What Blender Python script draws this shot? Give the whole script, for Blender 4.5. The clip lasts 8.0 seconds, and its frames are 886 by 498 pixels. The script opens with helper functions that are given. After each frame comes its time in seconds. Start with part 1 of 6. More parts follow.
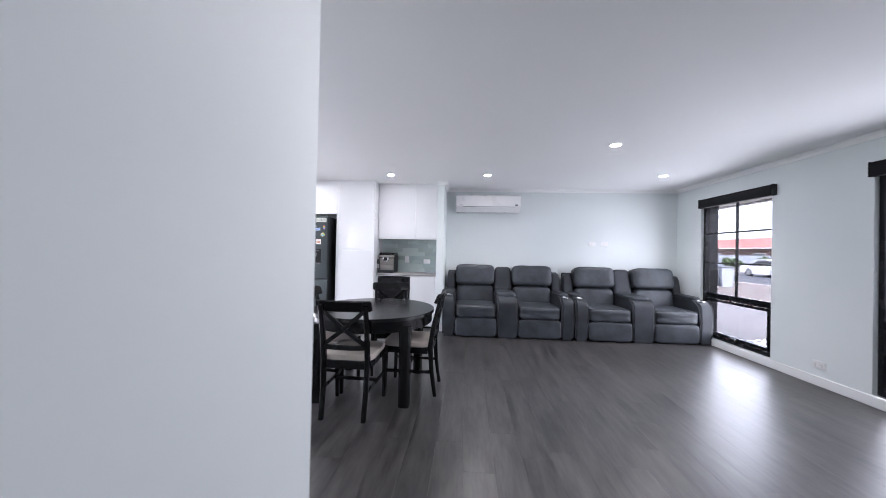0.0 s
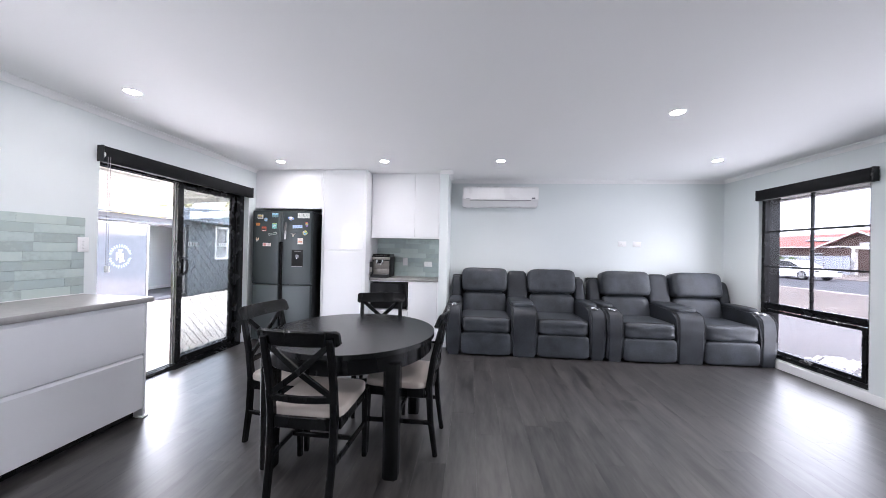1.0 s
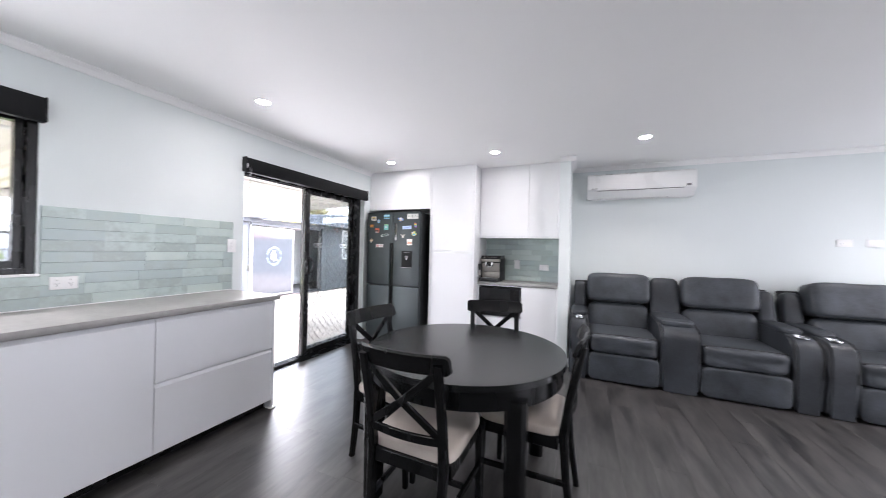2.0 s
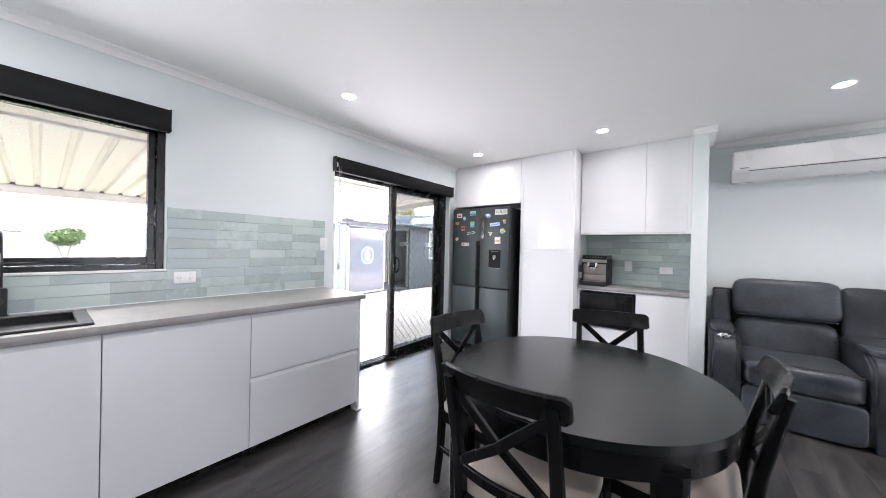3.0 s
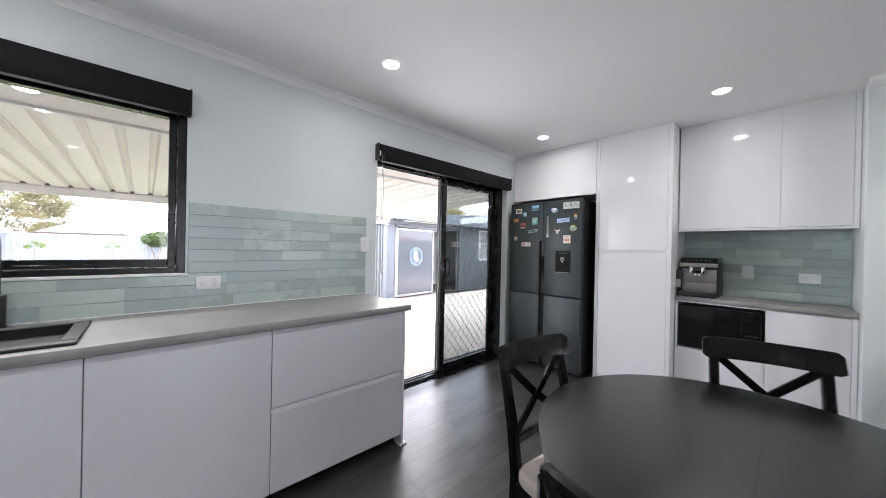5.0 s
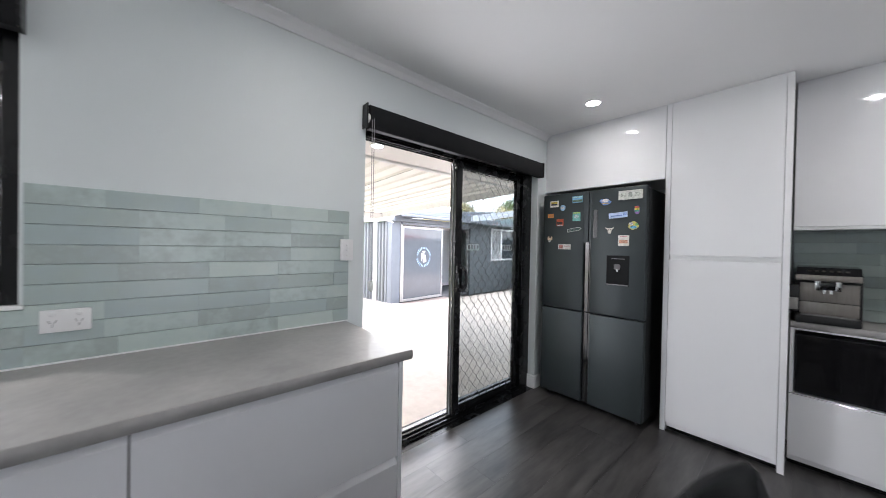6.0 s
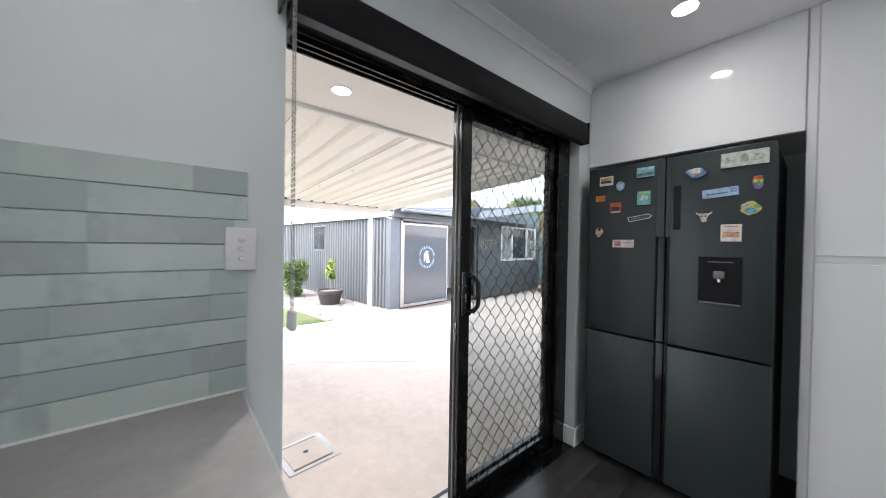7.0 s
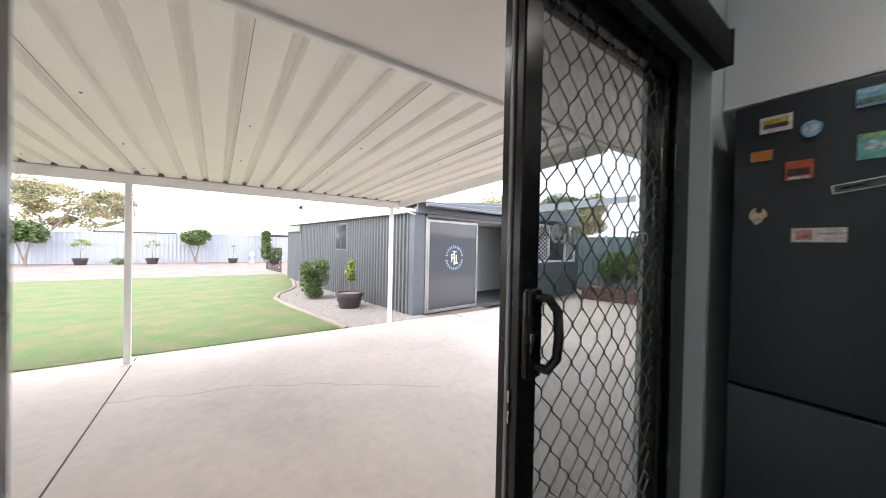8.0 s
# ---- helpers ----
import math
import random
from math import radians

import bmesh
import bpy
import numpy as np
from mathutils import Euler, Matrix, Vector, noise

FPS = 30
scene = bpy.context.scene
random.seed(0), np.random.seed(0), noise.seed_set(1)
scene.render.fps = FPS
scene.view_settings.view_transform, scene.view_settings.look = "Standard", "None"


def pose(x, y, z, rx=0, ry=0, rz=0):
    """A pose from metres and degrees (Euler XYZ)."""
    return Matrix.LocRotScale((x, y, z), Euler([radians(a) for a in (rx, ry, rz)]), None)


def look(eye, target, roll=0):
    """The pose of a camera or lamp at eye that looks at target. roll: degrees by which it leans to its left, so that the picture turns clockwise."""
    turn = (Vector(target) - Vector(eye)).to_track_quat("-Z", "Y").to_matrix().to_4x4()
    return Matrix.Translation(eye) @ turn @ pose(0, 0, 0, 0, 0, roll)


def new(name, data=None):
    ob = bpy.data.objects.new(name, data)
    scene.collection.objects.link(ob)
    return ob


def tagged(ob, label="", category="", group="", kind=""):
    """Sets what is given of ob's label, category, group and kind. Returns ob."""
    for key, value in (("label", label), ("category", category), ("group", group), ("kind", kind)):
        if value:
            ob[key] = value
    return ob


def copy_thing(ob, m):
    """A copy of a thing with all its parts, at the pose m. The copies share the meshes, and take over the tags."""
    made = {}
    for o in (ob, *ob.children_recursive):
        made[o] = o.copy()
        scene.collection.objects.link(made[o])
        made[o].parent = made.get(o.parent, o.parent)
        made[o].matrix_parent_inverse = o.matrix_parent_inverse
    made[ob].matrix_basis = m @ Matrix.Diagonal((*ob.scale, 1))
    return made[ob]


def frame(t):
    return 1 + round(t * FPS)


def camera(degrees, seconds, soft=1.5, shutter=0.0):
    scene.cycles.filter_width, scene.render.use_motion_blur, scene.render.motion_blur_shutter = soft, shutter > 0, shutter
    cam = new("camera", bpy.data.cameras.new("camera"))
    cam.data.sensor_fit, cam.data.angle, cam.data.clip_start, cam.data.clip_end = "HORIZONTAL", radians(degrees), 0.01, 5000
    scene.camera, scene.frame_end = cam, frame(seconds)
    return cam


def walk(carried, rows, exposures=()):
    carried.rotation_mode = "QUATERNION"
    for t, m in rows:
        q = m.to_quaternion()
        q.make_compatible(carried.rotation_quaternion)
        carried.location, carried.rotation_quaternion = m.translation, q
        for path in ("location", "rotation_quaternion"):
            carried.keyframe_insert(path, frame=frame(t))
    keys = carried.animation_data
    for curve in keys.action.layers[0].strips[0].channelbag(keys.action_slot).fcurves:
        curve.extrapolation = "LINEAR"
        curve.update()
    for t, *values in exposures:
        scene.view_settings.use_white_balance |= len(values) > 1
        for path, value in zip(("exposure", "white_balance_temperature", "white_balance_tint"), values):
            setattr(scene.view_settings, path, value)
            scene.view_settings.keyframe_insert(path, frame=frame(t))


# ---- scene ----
cam = camera(108.3, 8.0, soft=0.8, shutter=0.3)
PATH = [
    (0, (-0.192, 0.805, 1.284), (-0.339, 2.799, 1.299), 1.2),
    (0.5, (-0.198, 1.245, 1.317), (-0.356, 3.239, 1.324), 1.2),
    (1, (-0.247, 1.6, 1.312), (-0.42, 3.593, 1.322), 1.2),
    (1.5, (-0.354, 1.845, 1.327), (-0.726, 3.811, 1.337), 1.4),
    (2, (-0.433, 2.005, 1.307), (-1.229, 3.84, 1.312), 1.3),
    (2.2, (-0.476, 2.057, 1.309), (-1.406, 3.828, 1.31), 1.2),
    (3.3, (-0.677, 2.314, 1.278), (-1.982, 3.83, 1.273), 1.2),
    (3.5, (-0.699, 2.328, 1.275), (-2.035, 3.816, 1.27), 1.1),
    (4, (-0.734, 2.379, 1.268), (-2.13, 3.81, 1.263), 1.2),
    (4.5, (-0.816, 2.459, 1.28), (-2.257, 3.846, 1.271), 1.2),
    (4.7, (-0.879, 2.508, 1.282), (-2.331, 3.883, 1.274), 1.3),
    (5.8, (-1.506, 2.979, 1.311), (-2.997, 4.311, 1.299), 0.8),
    (6, (-1.635, 3.107, 1.333), (-3.133, 4.432, 1.313), 1.1),
    (6.5, (-1.974, 3.414, 1.318), (-3.488, 4.721, 1.297), 0.8),
    (7, (-2.276, 3.729, 1.319), (-3.802, 5.021, 1.295), 0.9),
    (7.5, (-2.581, 4.011, 1.309), (-4.147, 5.255, 1.29), 1.1),
    (7.8, (-2.769, 4.118, 1.313), (-4.379, 5.303, 1.282), 0.8),
    (8, (-2.889, 4.207, 1.287), (-4.522, 5.361, 1.265), 1.2),
]
EXPOSURES = [(0.0, 4.80, 5990, 19), (1.0, 4.89, 6120, 19), (2.0, 4.94, 6290, 18), (3.5, 4.77, 6320, 17), (4.5, 4.41, 6300, 16), (6.0, 4.10, 6300, 14), (6.5, 3.96, 6300, 13), (7.0, 3.76, 6330, 13), (7.5, 3.46, 6440, 13), (8.0, 3.03, 6540, 13)]
walk(cam, [(t, look(eye, target, roll)) for t, eye, target, roll in PATH], exposures=EXPOSURES)
SKY, SUN, LAMP = 0.077, 0.22, 0.34

# ---- world, sun, large lights ----
world = bpy.data.worlds.new("sky")
scene.world = world
world.use_nodes = True
wn = world.node_tree.nodes
sky = wn.new("ShaderNodeTexSky")
sky.sky_type = "NISHITA"
sky.sun_disc = False
sky.sun_elevation, sky.sun_rotation = radians(59), radians(186)
sky.air_density, sky.dust_density, sky.ozone_density = 1.0, 4.0, 1.0
mixsky = wn.new("ShaderNodeMix")
mixsky.data_type = "RGBA"
mixsky.inputs[0].default_value = 0.62
mixsky.inputs[7].default_value = (9.0, 9.3, 9.8, 1)     # bright overcast veil
world.node_tree.links.new(sky.outputs[0], mixsky.inputs[6])
world.node_tree.links.new(mixsky.outputs[2], wn["Background"].inputs[0])
wn["Background"].inputs[1].default_value = SKY

sun = new("sun", bpy.data.lights.new("sun", "SUN"))
sun.data.energy, sun.data.angle, sun.data.color = SUN, radians(14), (1.0, 0.96, 0.9)
sun.matrix_world = look((0, 0, 20), (0.6, 6.0, 10.0))


def window_light(name, x, y0, y1, z0, z1, into, up, power):
    """Stands in for the daylight from sky and bright paving that comes in through an opening."""
    lamp = new(name, bpy.data.lights.new(name, "AREA"))
    lamp.data.shape, lamp.data.size, lamp.data.size_y = "RECTANGLE", y1 - y0, z1 - z0
    lamp.data.energy, lamp.data.color, lamp.data.spread = power, (0.96, 0.98, 1.0), radians(155)
    c = Vector((x, (y0 + y1) / 2, (z0 + z1) / 2))
    lamp.matrix_world = look(c, c + Vector((into, 0, up)))
    return lamp


window_light("window_sky_east", 3.425, 4.92, 5.95, 0.15, 2.0, -1, 0.0, 0.95)
window_light("window_sky_east", 3.425, 2.82, 3.85, 0.15, 2.0, -1, 0.0, 0.95)
window_light("window_sky_west", -3.355, 1.55, 2.68, 1.20, 1.95, 1, 0.0, 0.45)
window_light("door_sky_west", -3.335, 4.05, 4.77, 0.06, 1.96, 1, 0.05, 0.85)

# ---- materials ----
def material(name, base, rough=0.5, metal=0.0, vary=0.08, scale=6.0, fine=60.0, bump=0.0, stretch=(1, 1, 1), random_tint=0.0, spec=0.5, rough_vary=0.1, coat=0.0, calm=1.0):
    m = bpy.data.materials.new(name)
    m.use_nodes = True
    nt = m.node_tree
    n, ln = nt.nodes, nt.links.new
    bsdf = n["Principled BSDF"]
    bsdf.inputs["Metallic"].default_value = metal
    bsdf.inputs["Specular IOR Level"].default_value = spec
    bsdf.inputs["Coat Weight"].default_value = coat
    bsdf.inputs["Coat Roughness"].default_value = 0.08
    tc = n.new("ShaderNodeTexCoord")
    mp = n.new("ShaderNodeMapping")
    mp.inputs["Scale"].default_value = stretch
    ln(tc.outputs["Object"], mp.inputs["Vector"])
    info = n.new("ShaderNodeObjectInfo")
    shift = n.new("ShaderNodeVectorMath")
    shift.operation = "MULTIPLY_ADD"
    shift.inputs[1].default_value = (1, 1, 1)
    sc = n.new("ShaderNodeVectorMath")
    sc.operation = "SCALE"
    sc.inputs[0].default_value = (17, 31, 7)
    ln(info.outputs["Random"], sc.inputs["Scale"])
    ln(mp.outputs[0], shift.inputs[0])
    ln(sc.outputs[0], shift.inputs[2])
    big, small = n.new("ShaderNodeTexNoise"), n.new("ShaderNodeTexNoise")
    big.inputs["Scale"].default_value, big.inputs["Detail"].default_value = scale, 4
    small.inputs["Scale"].default_value, small.inputs["Detail"].default_value = fine, 3
    for t in (big, small):
        ln(shift.outputs[0], t.inputs["Vector"])
    add = n.new("ShaderNodeMath")
    add.operation = "MULTIPLY_ADD"
    add.inputs[1].default_value = 0.4
    ln(small.outputs["Fac"], add.inputs[0])
    ln(big.outputs["Fac"], add.inputs[2])
    soft = n.new("ShaderNodeMath")
    soft.operation = "MULTIPLY_ADD"
    soft.inputs[1].default_value, soft.inputs[2].default_value = calm, 0.7 * (1 - calm)
    ln(add.outputs[0], soft.inputs[0])
    rnd = n.new("ShaderNodeMath")
    rnd.operation = "MULTIPLY_ADD"
    rnd.inputs[1].default_value = random_tint
    ln(info.outputs["Random"], rnd.inputs[0])
    ln(soft.outputs[0], rnd.inputs[2])
    ramp = n.new("ShaderNodeValToRGB")
    lo, hi = 0.42, 0.98 + random_tint
    ramp.color_ramp.elements[0].position, ramp.color_ramp.elements[1].position = lo, min(1.0, hi)
    ramp.color_ramp.elements[0].color = (*[c * (1 - vary) for c in base], 1)
    ramp.color_ramp.elements[1].color = (*[min(1, c * (1 + vary)) for c in base], 1)
    ln(rnd.outputs[0], ramp.inputs[0])
    ln(ramp.outputs[0], bsdf.inputs["Base Color"])
    rr = n.new("ShaderNodeMapRange")
    rr.inputs["To Min"].default_value, rr.inputs["To Max"].default_value = max(0.02, rough - rough_vary), min(1, rough + rough_vary)
    ln(big.outputs["Fac"], rr.inputs["Value"])
    ln(rr.outputs[0], bsdf.inputs["Roughness"])
    if bump:
        bp = n.new("ShaderNodeBump")
        bp.inputs["Strength"].default_value, bp.inputs["Distance"].default_value = bump, 0.01
        ln(add.outputs[0], bp.inputs["Height"])
        ln(bp.outputs[0], bsdf.inputs["Normal"])
    return m


def two_tone(m, c0, c1, p0=0.42, p1=0.98):
    r = next(n for n in m.node_tree.nodes if n.type == "VALTORGB")
    r.color_ramp.elements[0].color, r.color_ramp.elements[1].color = (*c0, 1), (*c1, 1)
    r.color_ramp.elements[0].position, r.color_ramp.elements[1].position = p0, p1
    return m


def glass_material(name, tint=(0.97, 0.985, 0.98), rough=0.0, gloss=0.03):
    """A thin see-through pane dimmed by its tint, with a sharp reflection that grows at a glancing angle."""
    m = bpy.data.materials.new(name)
    m.use_nodes = True
    n, ln = m.node_tree.nodes, m.node_tree.links.new
    n.remove(n["Principled BSDF"])
    tr, gl, mx, lw = n.new("ShaderNodeBsdfTransparent"), n.new("ShaderNodeBsdfGlossy"), n.new("ShaderNodeMixShader"), n.new("ShaderNodeLayerWeight")
    tr.inputs[0].default_value = (*tint, 1)
    gl.inputs["Roughness"].default_value = rough
    lw.inputs["Blend"].default_value = 0.5
    pw, ad = n.new("ShaderNodeMath"), n.new("ShaderNodeMath")
    pw.operation, ad.operation = "POWER", "MULTIPLY_ADD"
    pw.inputs[1].default_value = 5.0
    ad.inputs[1].default_value, ad.inputs[2].default_value = 0.7, gloss
    ln(lw.outputs["Facing"], pw.inputs[0])
    ln(pw.outputs[0], ad.inputs[0])
    ln(ad.outputs[0], mx.inputs[0])
    ln(tr.outputs[0], mx.inputs[1])
    ln(gl.outputs[0], mx.inputs[2])
    ln(mx.outputs[0], n["Material Output"].inputs[0])
    return m


def glow(name, color, strength):
    m = bpy.data.materials.new(name)
    m.use_nodes = True
    b = m.node_tree.nodes["Principled BSDF"]
    b.inputs["Base Color"].default_value = (0.8, 0.8, 0.8, 1)
    b.inputs["Emission Color"].default_value = (*color, 1)
    b.inputs["Emission Strength"].default_value = strength
    return m


M_WALL = material("wall_paint", (0.70, 0.744, 0.745), 0.55, vary=0.015, scale=1.2, fine=220, bump=0.03)
M_CEIL = material("ceiling_paint", (0.85, 0.85, 0.85), 0.7, vary=0.015, scale=1.0, fine=200, bump=0.02)
M_TRIM = material("white_trim_paint", (0.80, 0.81, 0.81), 0.35, vary=0.02, scale=3, fine=90)
M_GLOSS = material("white_gloss_laminate", (0.80, 0.805, 0.82), 0.045, vary=0.008, scale=2, fine=30, rough_vary=0.015, spec=0.5)
M_SATIN = material("white_satin_laminate", (0.82, 0.828, 0.86), 0.22, vary=0.01, scale=2, fine=40, rough_vary=0.04)
M_BENCH = material("grey_stone_laminate", (0.30, 0.293, 0.286), 0.38, vary=0.22, scale=4, fine=34)
M_BLACK = material("black_powdercoat", (0.005, 0.0055, 0.0062), 0.26, spec=0.4, vary=0.15, scale=8, fine=150)
M_BLIND = material("black_blind_fabric", (0.0065, 0.007, 0.008), 0.7, spec=0.25, vary=0.15, scale=10, fine=400, bump=0.15)
M_CHAIR = material("black_brown_wood", (0.0036, 0.0040, 0.0046), 0.27, spec=0.28, vary=0.3, scale=9, fine=80, stretch=(1, 1, 0.15), rough_vary=0.03)
M_TABLE = material("black_brown_tabletop", (0.0032, 0.0042, 0.0052), 0.25, vary=0.12, scale=3, fine=120, stretch=(3, 0.5, 1), rough_vary=0.012, spec=0.6)
M_CUSHION = material("beige_seat_fabric", (0.52, 0.465, 0.42), 0.9, vary=0.14, scale=5, fine=350, bump=0.3)
M_LEATHER = material("charcoal_suede_leather", (0.043, 0.049, 0.057), 0.42, vary=0.48, scale=6, fine=70, bump=0.22, spec=0.35)
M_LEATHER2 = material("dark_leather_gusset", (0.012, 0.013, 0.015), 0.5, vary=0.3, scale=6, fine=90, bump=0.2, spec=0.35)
M_LEATHER_ARM = material("charcoal_leather_arm", (0.029, 0.033, 0.039), 0.43, vary=0.45, scale=4.5, fine=70, bump=0.2, spec=0.35)
M_CHROME = material("chrome", (0.75, 0.76, 0.77), 0.12, metal=1, vary=0.04)
M_STEEL = material("brushed_steel", (0.33, 0.31, 0.285), 0.3, metal=0.9, vary=0.08, stretch=(1, 1, 12))
M_FRIDGE = material("dark_fridge_steel", (0.040, 0.050, 0.053), 0.40, metal=0.42, vary=0.10, scale=3, fine=200, stretch=(1, 1, 0.1))
M_FRIDGE_SIDE = material("black_fridge_side", (0.012, 0.013, 0.014), 0.5, vary=0.1)
M_GLOSSBLACK = material("gloss_black_glass", (0.008, 0.008, 0.009), 0.08, vary=0.1, rough_vary=0.03)
M_PLASTIC = material("white_plastic", (0.80, 0.80, 0.80), 0.3, vary=0.02)
M_GREYPL = material("grey_plastic", (0.16, 0.16, 0.165), 0.4, vary=0.1)
M_SINK = material("black_granite_sink", (0.016, 0.017, 0.018), 0.42, vary=0.2, fine=400, bump=0.06)
M_GROUT = material("pale_grout", (0.46, 0.52, 0.515), 0.85, vary=0.06, fine=200)
M_TILE = two_tone(material("glazed_aqua_tile", (0.3, 0.42, 0.4), 0.24, scale=9, fine=38, bump=0.08, random_tint=0.34, rough_vary=0.06, calm=0.22), (0.31, 0.352, 0.342), (0.50, 0.585, 0.55), 0.6, 1.0)
for where, shade in ((0.70, (0.405, 0.475, 0.45)), (0.80, (0.40, 0.48, 0.485)), (0.88, (0.37, 0.425, 0.41)), (0.94, (0.465, 0.555, 0.535))):
    next(n for n in M_TILE.node_tree.nodes if n.type == "VALTORGB").color_ramp.elements.new(where).color = (*shade, 1)
M_PLANK = two_tone(material("charcoal_oak_plank", (0.08, 0.075, 0.072), 0.34, scale=3.2, fine=12, stretch=(4.5, 0.75, 1), bump=0.012, random_tint=0.10, rough_vary=0.03, spec=0.75), (0.009, 0.0088, 0.009), (0.064, 0.060, 0.058), 0.50, 0.98)
M_SUB = material("floor_joint_dark", (0.02, 0.019, 0.019), 0.7)
# the tints of both window panes hold back the overbright outdoor view
M_GLASS = glass_material("dimming_window_glass", (0.44, 0.445, 0.455), 0.0, 0.03)
M_GLASS_KITCHEN = glass_material("dimming_kitchen_glass", (0.76, 0.77, 0.77), 0.0, 0.04)
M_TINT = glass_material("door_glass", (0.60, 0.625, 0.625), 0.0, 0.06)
M_FILM = material("grey_film_glass", (0.075, 0.08, 0.09), 0.07, vary=0.06, rough_vary=0.03)
M_GRILLE = material("charcoal_grille_paint", (0.06, 0.062, 0.064), 0.32, vary=0.1, scale=20, fine=90)
M_FROST = material("frosted_vinyl", (0.62, 0.64, 0.64), 0.6, vary=0.03)
film_nodes, film_link = M_FROST.node_tree.nodes, M_FROST.node_tree.links.new
film_back, film_mix = film_nodes.new("ShaderNodeBsdfTranslucent"), film_nodes.new("ShaderNodeMixShader")
film_back.inputs[0].default_value = (0.7, 0.72, 0.72, 1)
film_mix.inputs[0].default_value = 0.6
film_link(film_nodes["Principled BSDF"].outputs[0], film_mix.inputs[1])
film_link(film_back.outputs[0], film_mix.inputs[2])
film_link(film_mix.outputs[0], film_nodes["Material Output"].inputs[0])
M_LED = glow("downlight_diffuser", (1.0, 0.97, 0.93), 9.0)
# outdoors
M_CONC = material("pale_concrete", (0.425, 0.37, 0.325), 0.85, vary=0.2, scale=0.7, fine=14, bump=0.08)
M_CONC_FRONT = material("grey_front_concrete", (0.185, 0.172, 0.166), 0.85, vary=0.12, scale=0.7, fine=14, bump=0.08)
M_VERGE = material("brown_verge_soil", (0.17, 0.14, 0.12), 0.95, vary=0.25, scale=0.8, fine=20, bump=0.3)
M_SOIL = material("pink_gravel_soil", (0.185, 0.148, 0.13), 0.95, vary=0.3, scale=1.4, fine=30, bump=0.3)
M_GROUND = material("bare_earth", (0.36, 0.30, 0.25), 0.95, vary=0.2, scale=0.3, fine=8)
M_GRASS = two_tone(material("lawn_green", (0.1, 0.15, 0.05), 0.9, scale=2.2, fine=34, bump=0.4), (0.060, 0.122, 0.024), (0.150, 0.130, 0.066), 0.56, 0.90)
M_BLADE = two_tone(material("grass_blades", (0.1, 0.15, 0.05), 0.8, scale=2.2, fine=12), (0.068, 0.138, 0.028), (0.165, 0.148, 0.076), 0.56, 0.90)
M_ROOFSHEET = material("cream_colorbond", (0.85, 0.82, 0.765), 0.45, vary=0.04, scale=1.5, fine=20)
M_SOFFIT = material("cream_soffit_board", (0.78, 0.75, 0.715), 0.6, vary=0.02, scale=1)
M_POST = material("white_steel_post", (0.78, 0.77, 0.75), 0.4, vary=0.03)
M_SHED = material("slate_colorbond", (0.11, 0.117, 0.126), 0.45, vary=0.08, scale=2, fine=20)
M_SHEDTRIM = material("blue_grey_trim", (0.11, 0.122, 0.14), 0.4, vary=0.06)
M_DARKWALL = material("dark_grey_render", (0.075, 0.085, 0.090), 0.7, vary=0.1, scale=2, fine=50, bump=0.1)
# sea green with the shade of soffit and side fence in its colour
M_SHADED_SHEET = material("shaded_sea_green", (0.15, 0.205, 0.215), 0.5, vary=0.05, scale=2, fine=20)
M_FENCE = material("pale_blue_fence_sheet", (0.43, 0.455, 0.50), 0.5, vary=0.05, scale=1, fine=9)
M_ALU = material("silver_aluminium", (0.36, 0.35, 0.335), 0.35, metal=0.6, vary=0.05)
M_KERB = material("tan_concrete_edging", (0.20, 0.165, 0.14), 0.85, vary=0.15, scale=3, fine=30, bump=0.1)
M_STONE = material("pale_pebble", (0.23, 0.212, 0.198), 0.85, vary=0.5, scale=30, fine=90)
M_LEAF = two_tone(material("green_leaves", (0.06, 0.1, 0.03), 0.6, scale=3, fine=14), (0.045, 0.085, 0.022), (0.14, 0.20, 0.06), 0.45, 0.95)
M_LEAF_LIGHT = two_tone(material("lime_leaves", (0.06, 0.1, 0.03), 0.6, scale=5, fine=16), (0.14, 0.22, 0.04), (0.28, 0.34, 0.07), 0.45, 0.95)
M_LEAF_GUM = two_tone(material("olive_gum_leaves", (0.06, 0.1, 0.03), 0.7, scale=0.8, fine=4), (0.19, 0.21, 0.11), (0.45, 0.38, 0.22), 0.45, 0.95)
M_BARK = material("pale_bark", (0.26, 0.21, 0.17), 0.9, vary=0.3, scale=9, fine=50, bump=0.4, stretch=(1, 1, 0.3))
M_POT = material("brown_black_pot", (0.055, 0.045, 0.045), 0.5, vary=0.15)
M_WHITE = material("white_enamel", (0.80, 0.80, 0.79), 0.35, vary=0.03)
M_REDROOF = material("terracotta_roof_tiles", (0.40, 0.11, 0.085), 0.75, vary=0.2, scale=3, fine=14, bump=0.2)
# brick colour lowered for the shaded reveals at the tall windows
M_BROWNBRICK = material("darkened_red_brown_brick", (0.115, 0.07, 0.058), 0.85, vary=0.25, scale=8, fine=60, bump=0.2)
M_MORTAR = material("pale_mortar", (0.52, 0.49, 0.45), 0.9, vary=0.1)
M_ASPHALT = material("road_asphalt", (0.075, 0.075, 0.08), 0.9, vary=0.1, scale=0.5, fine=40)
M_CARWHITE = material("white_car_paint", (0.82, 0.82, 0.83), 0.15, vary=0.01, coat=0.5)
M_CARGLASS = material("dark_car_glass", (0.03, 0.035, 0.04), 0.08, vary=0.05)
M_TYRE = material("black_tyre", (0.02, 0.02, 0.02), 0.8, vary=0.1)
M_ROOFGREEN = material("pale_green_metal_roof", (0.27, 0.34, 0.31), 0.5, vary=0.05)
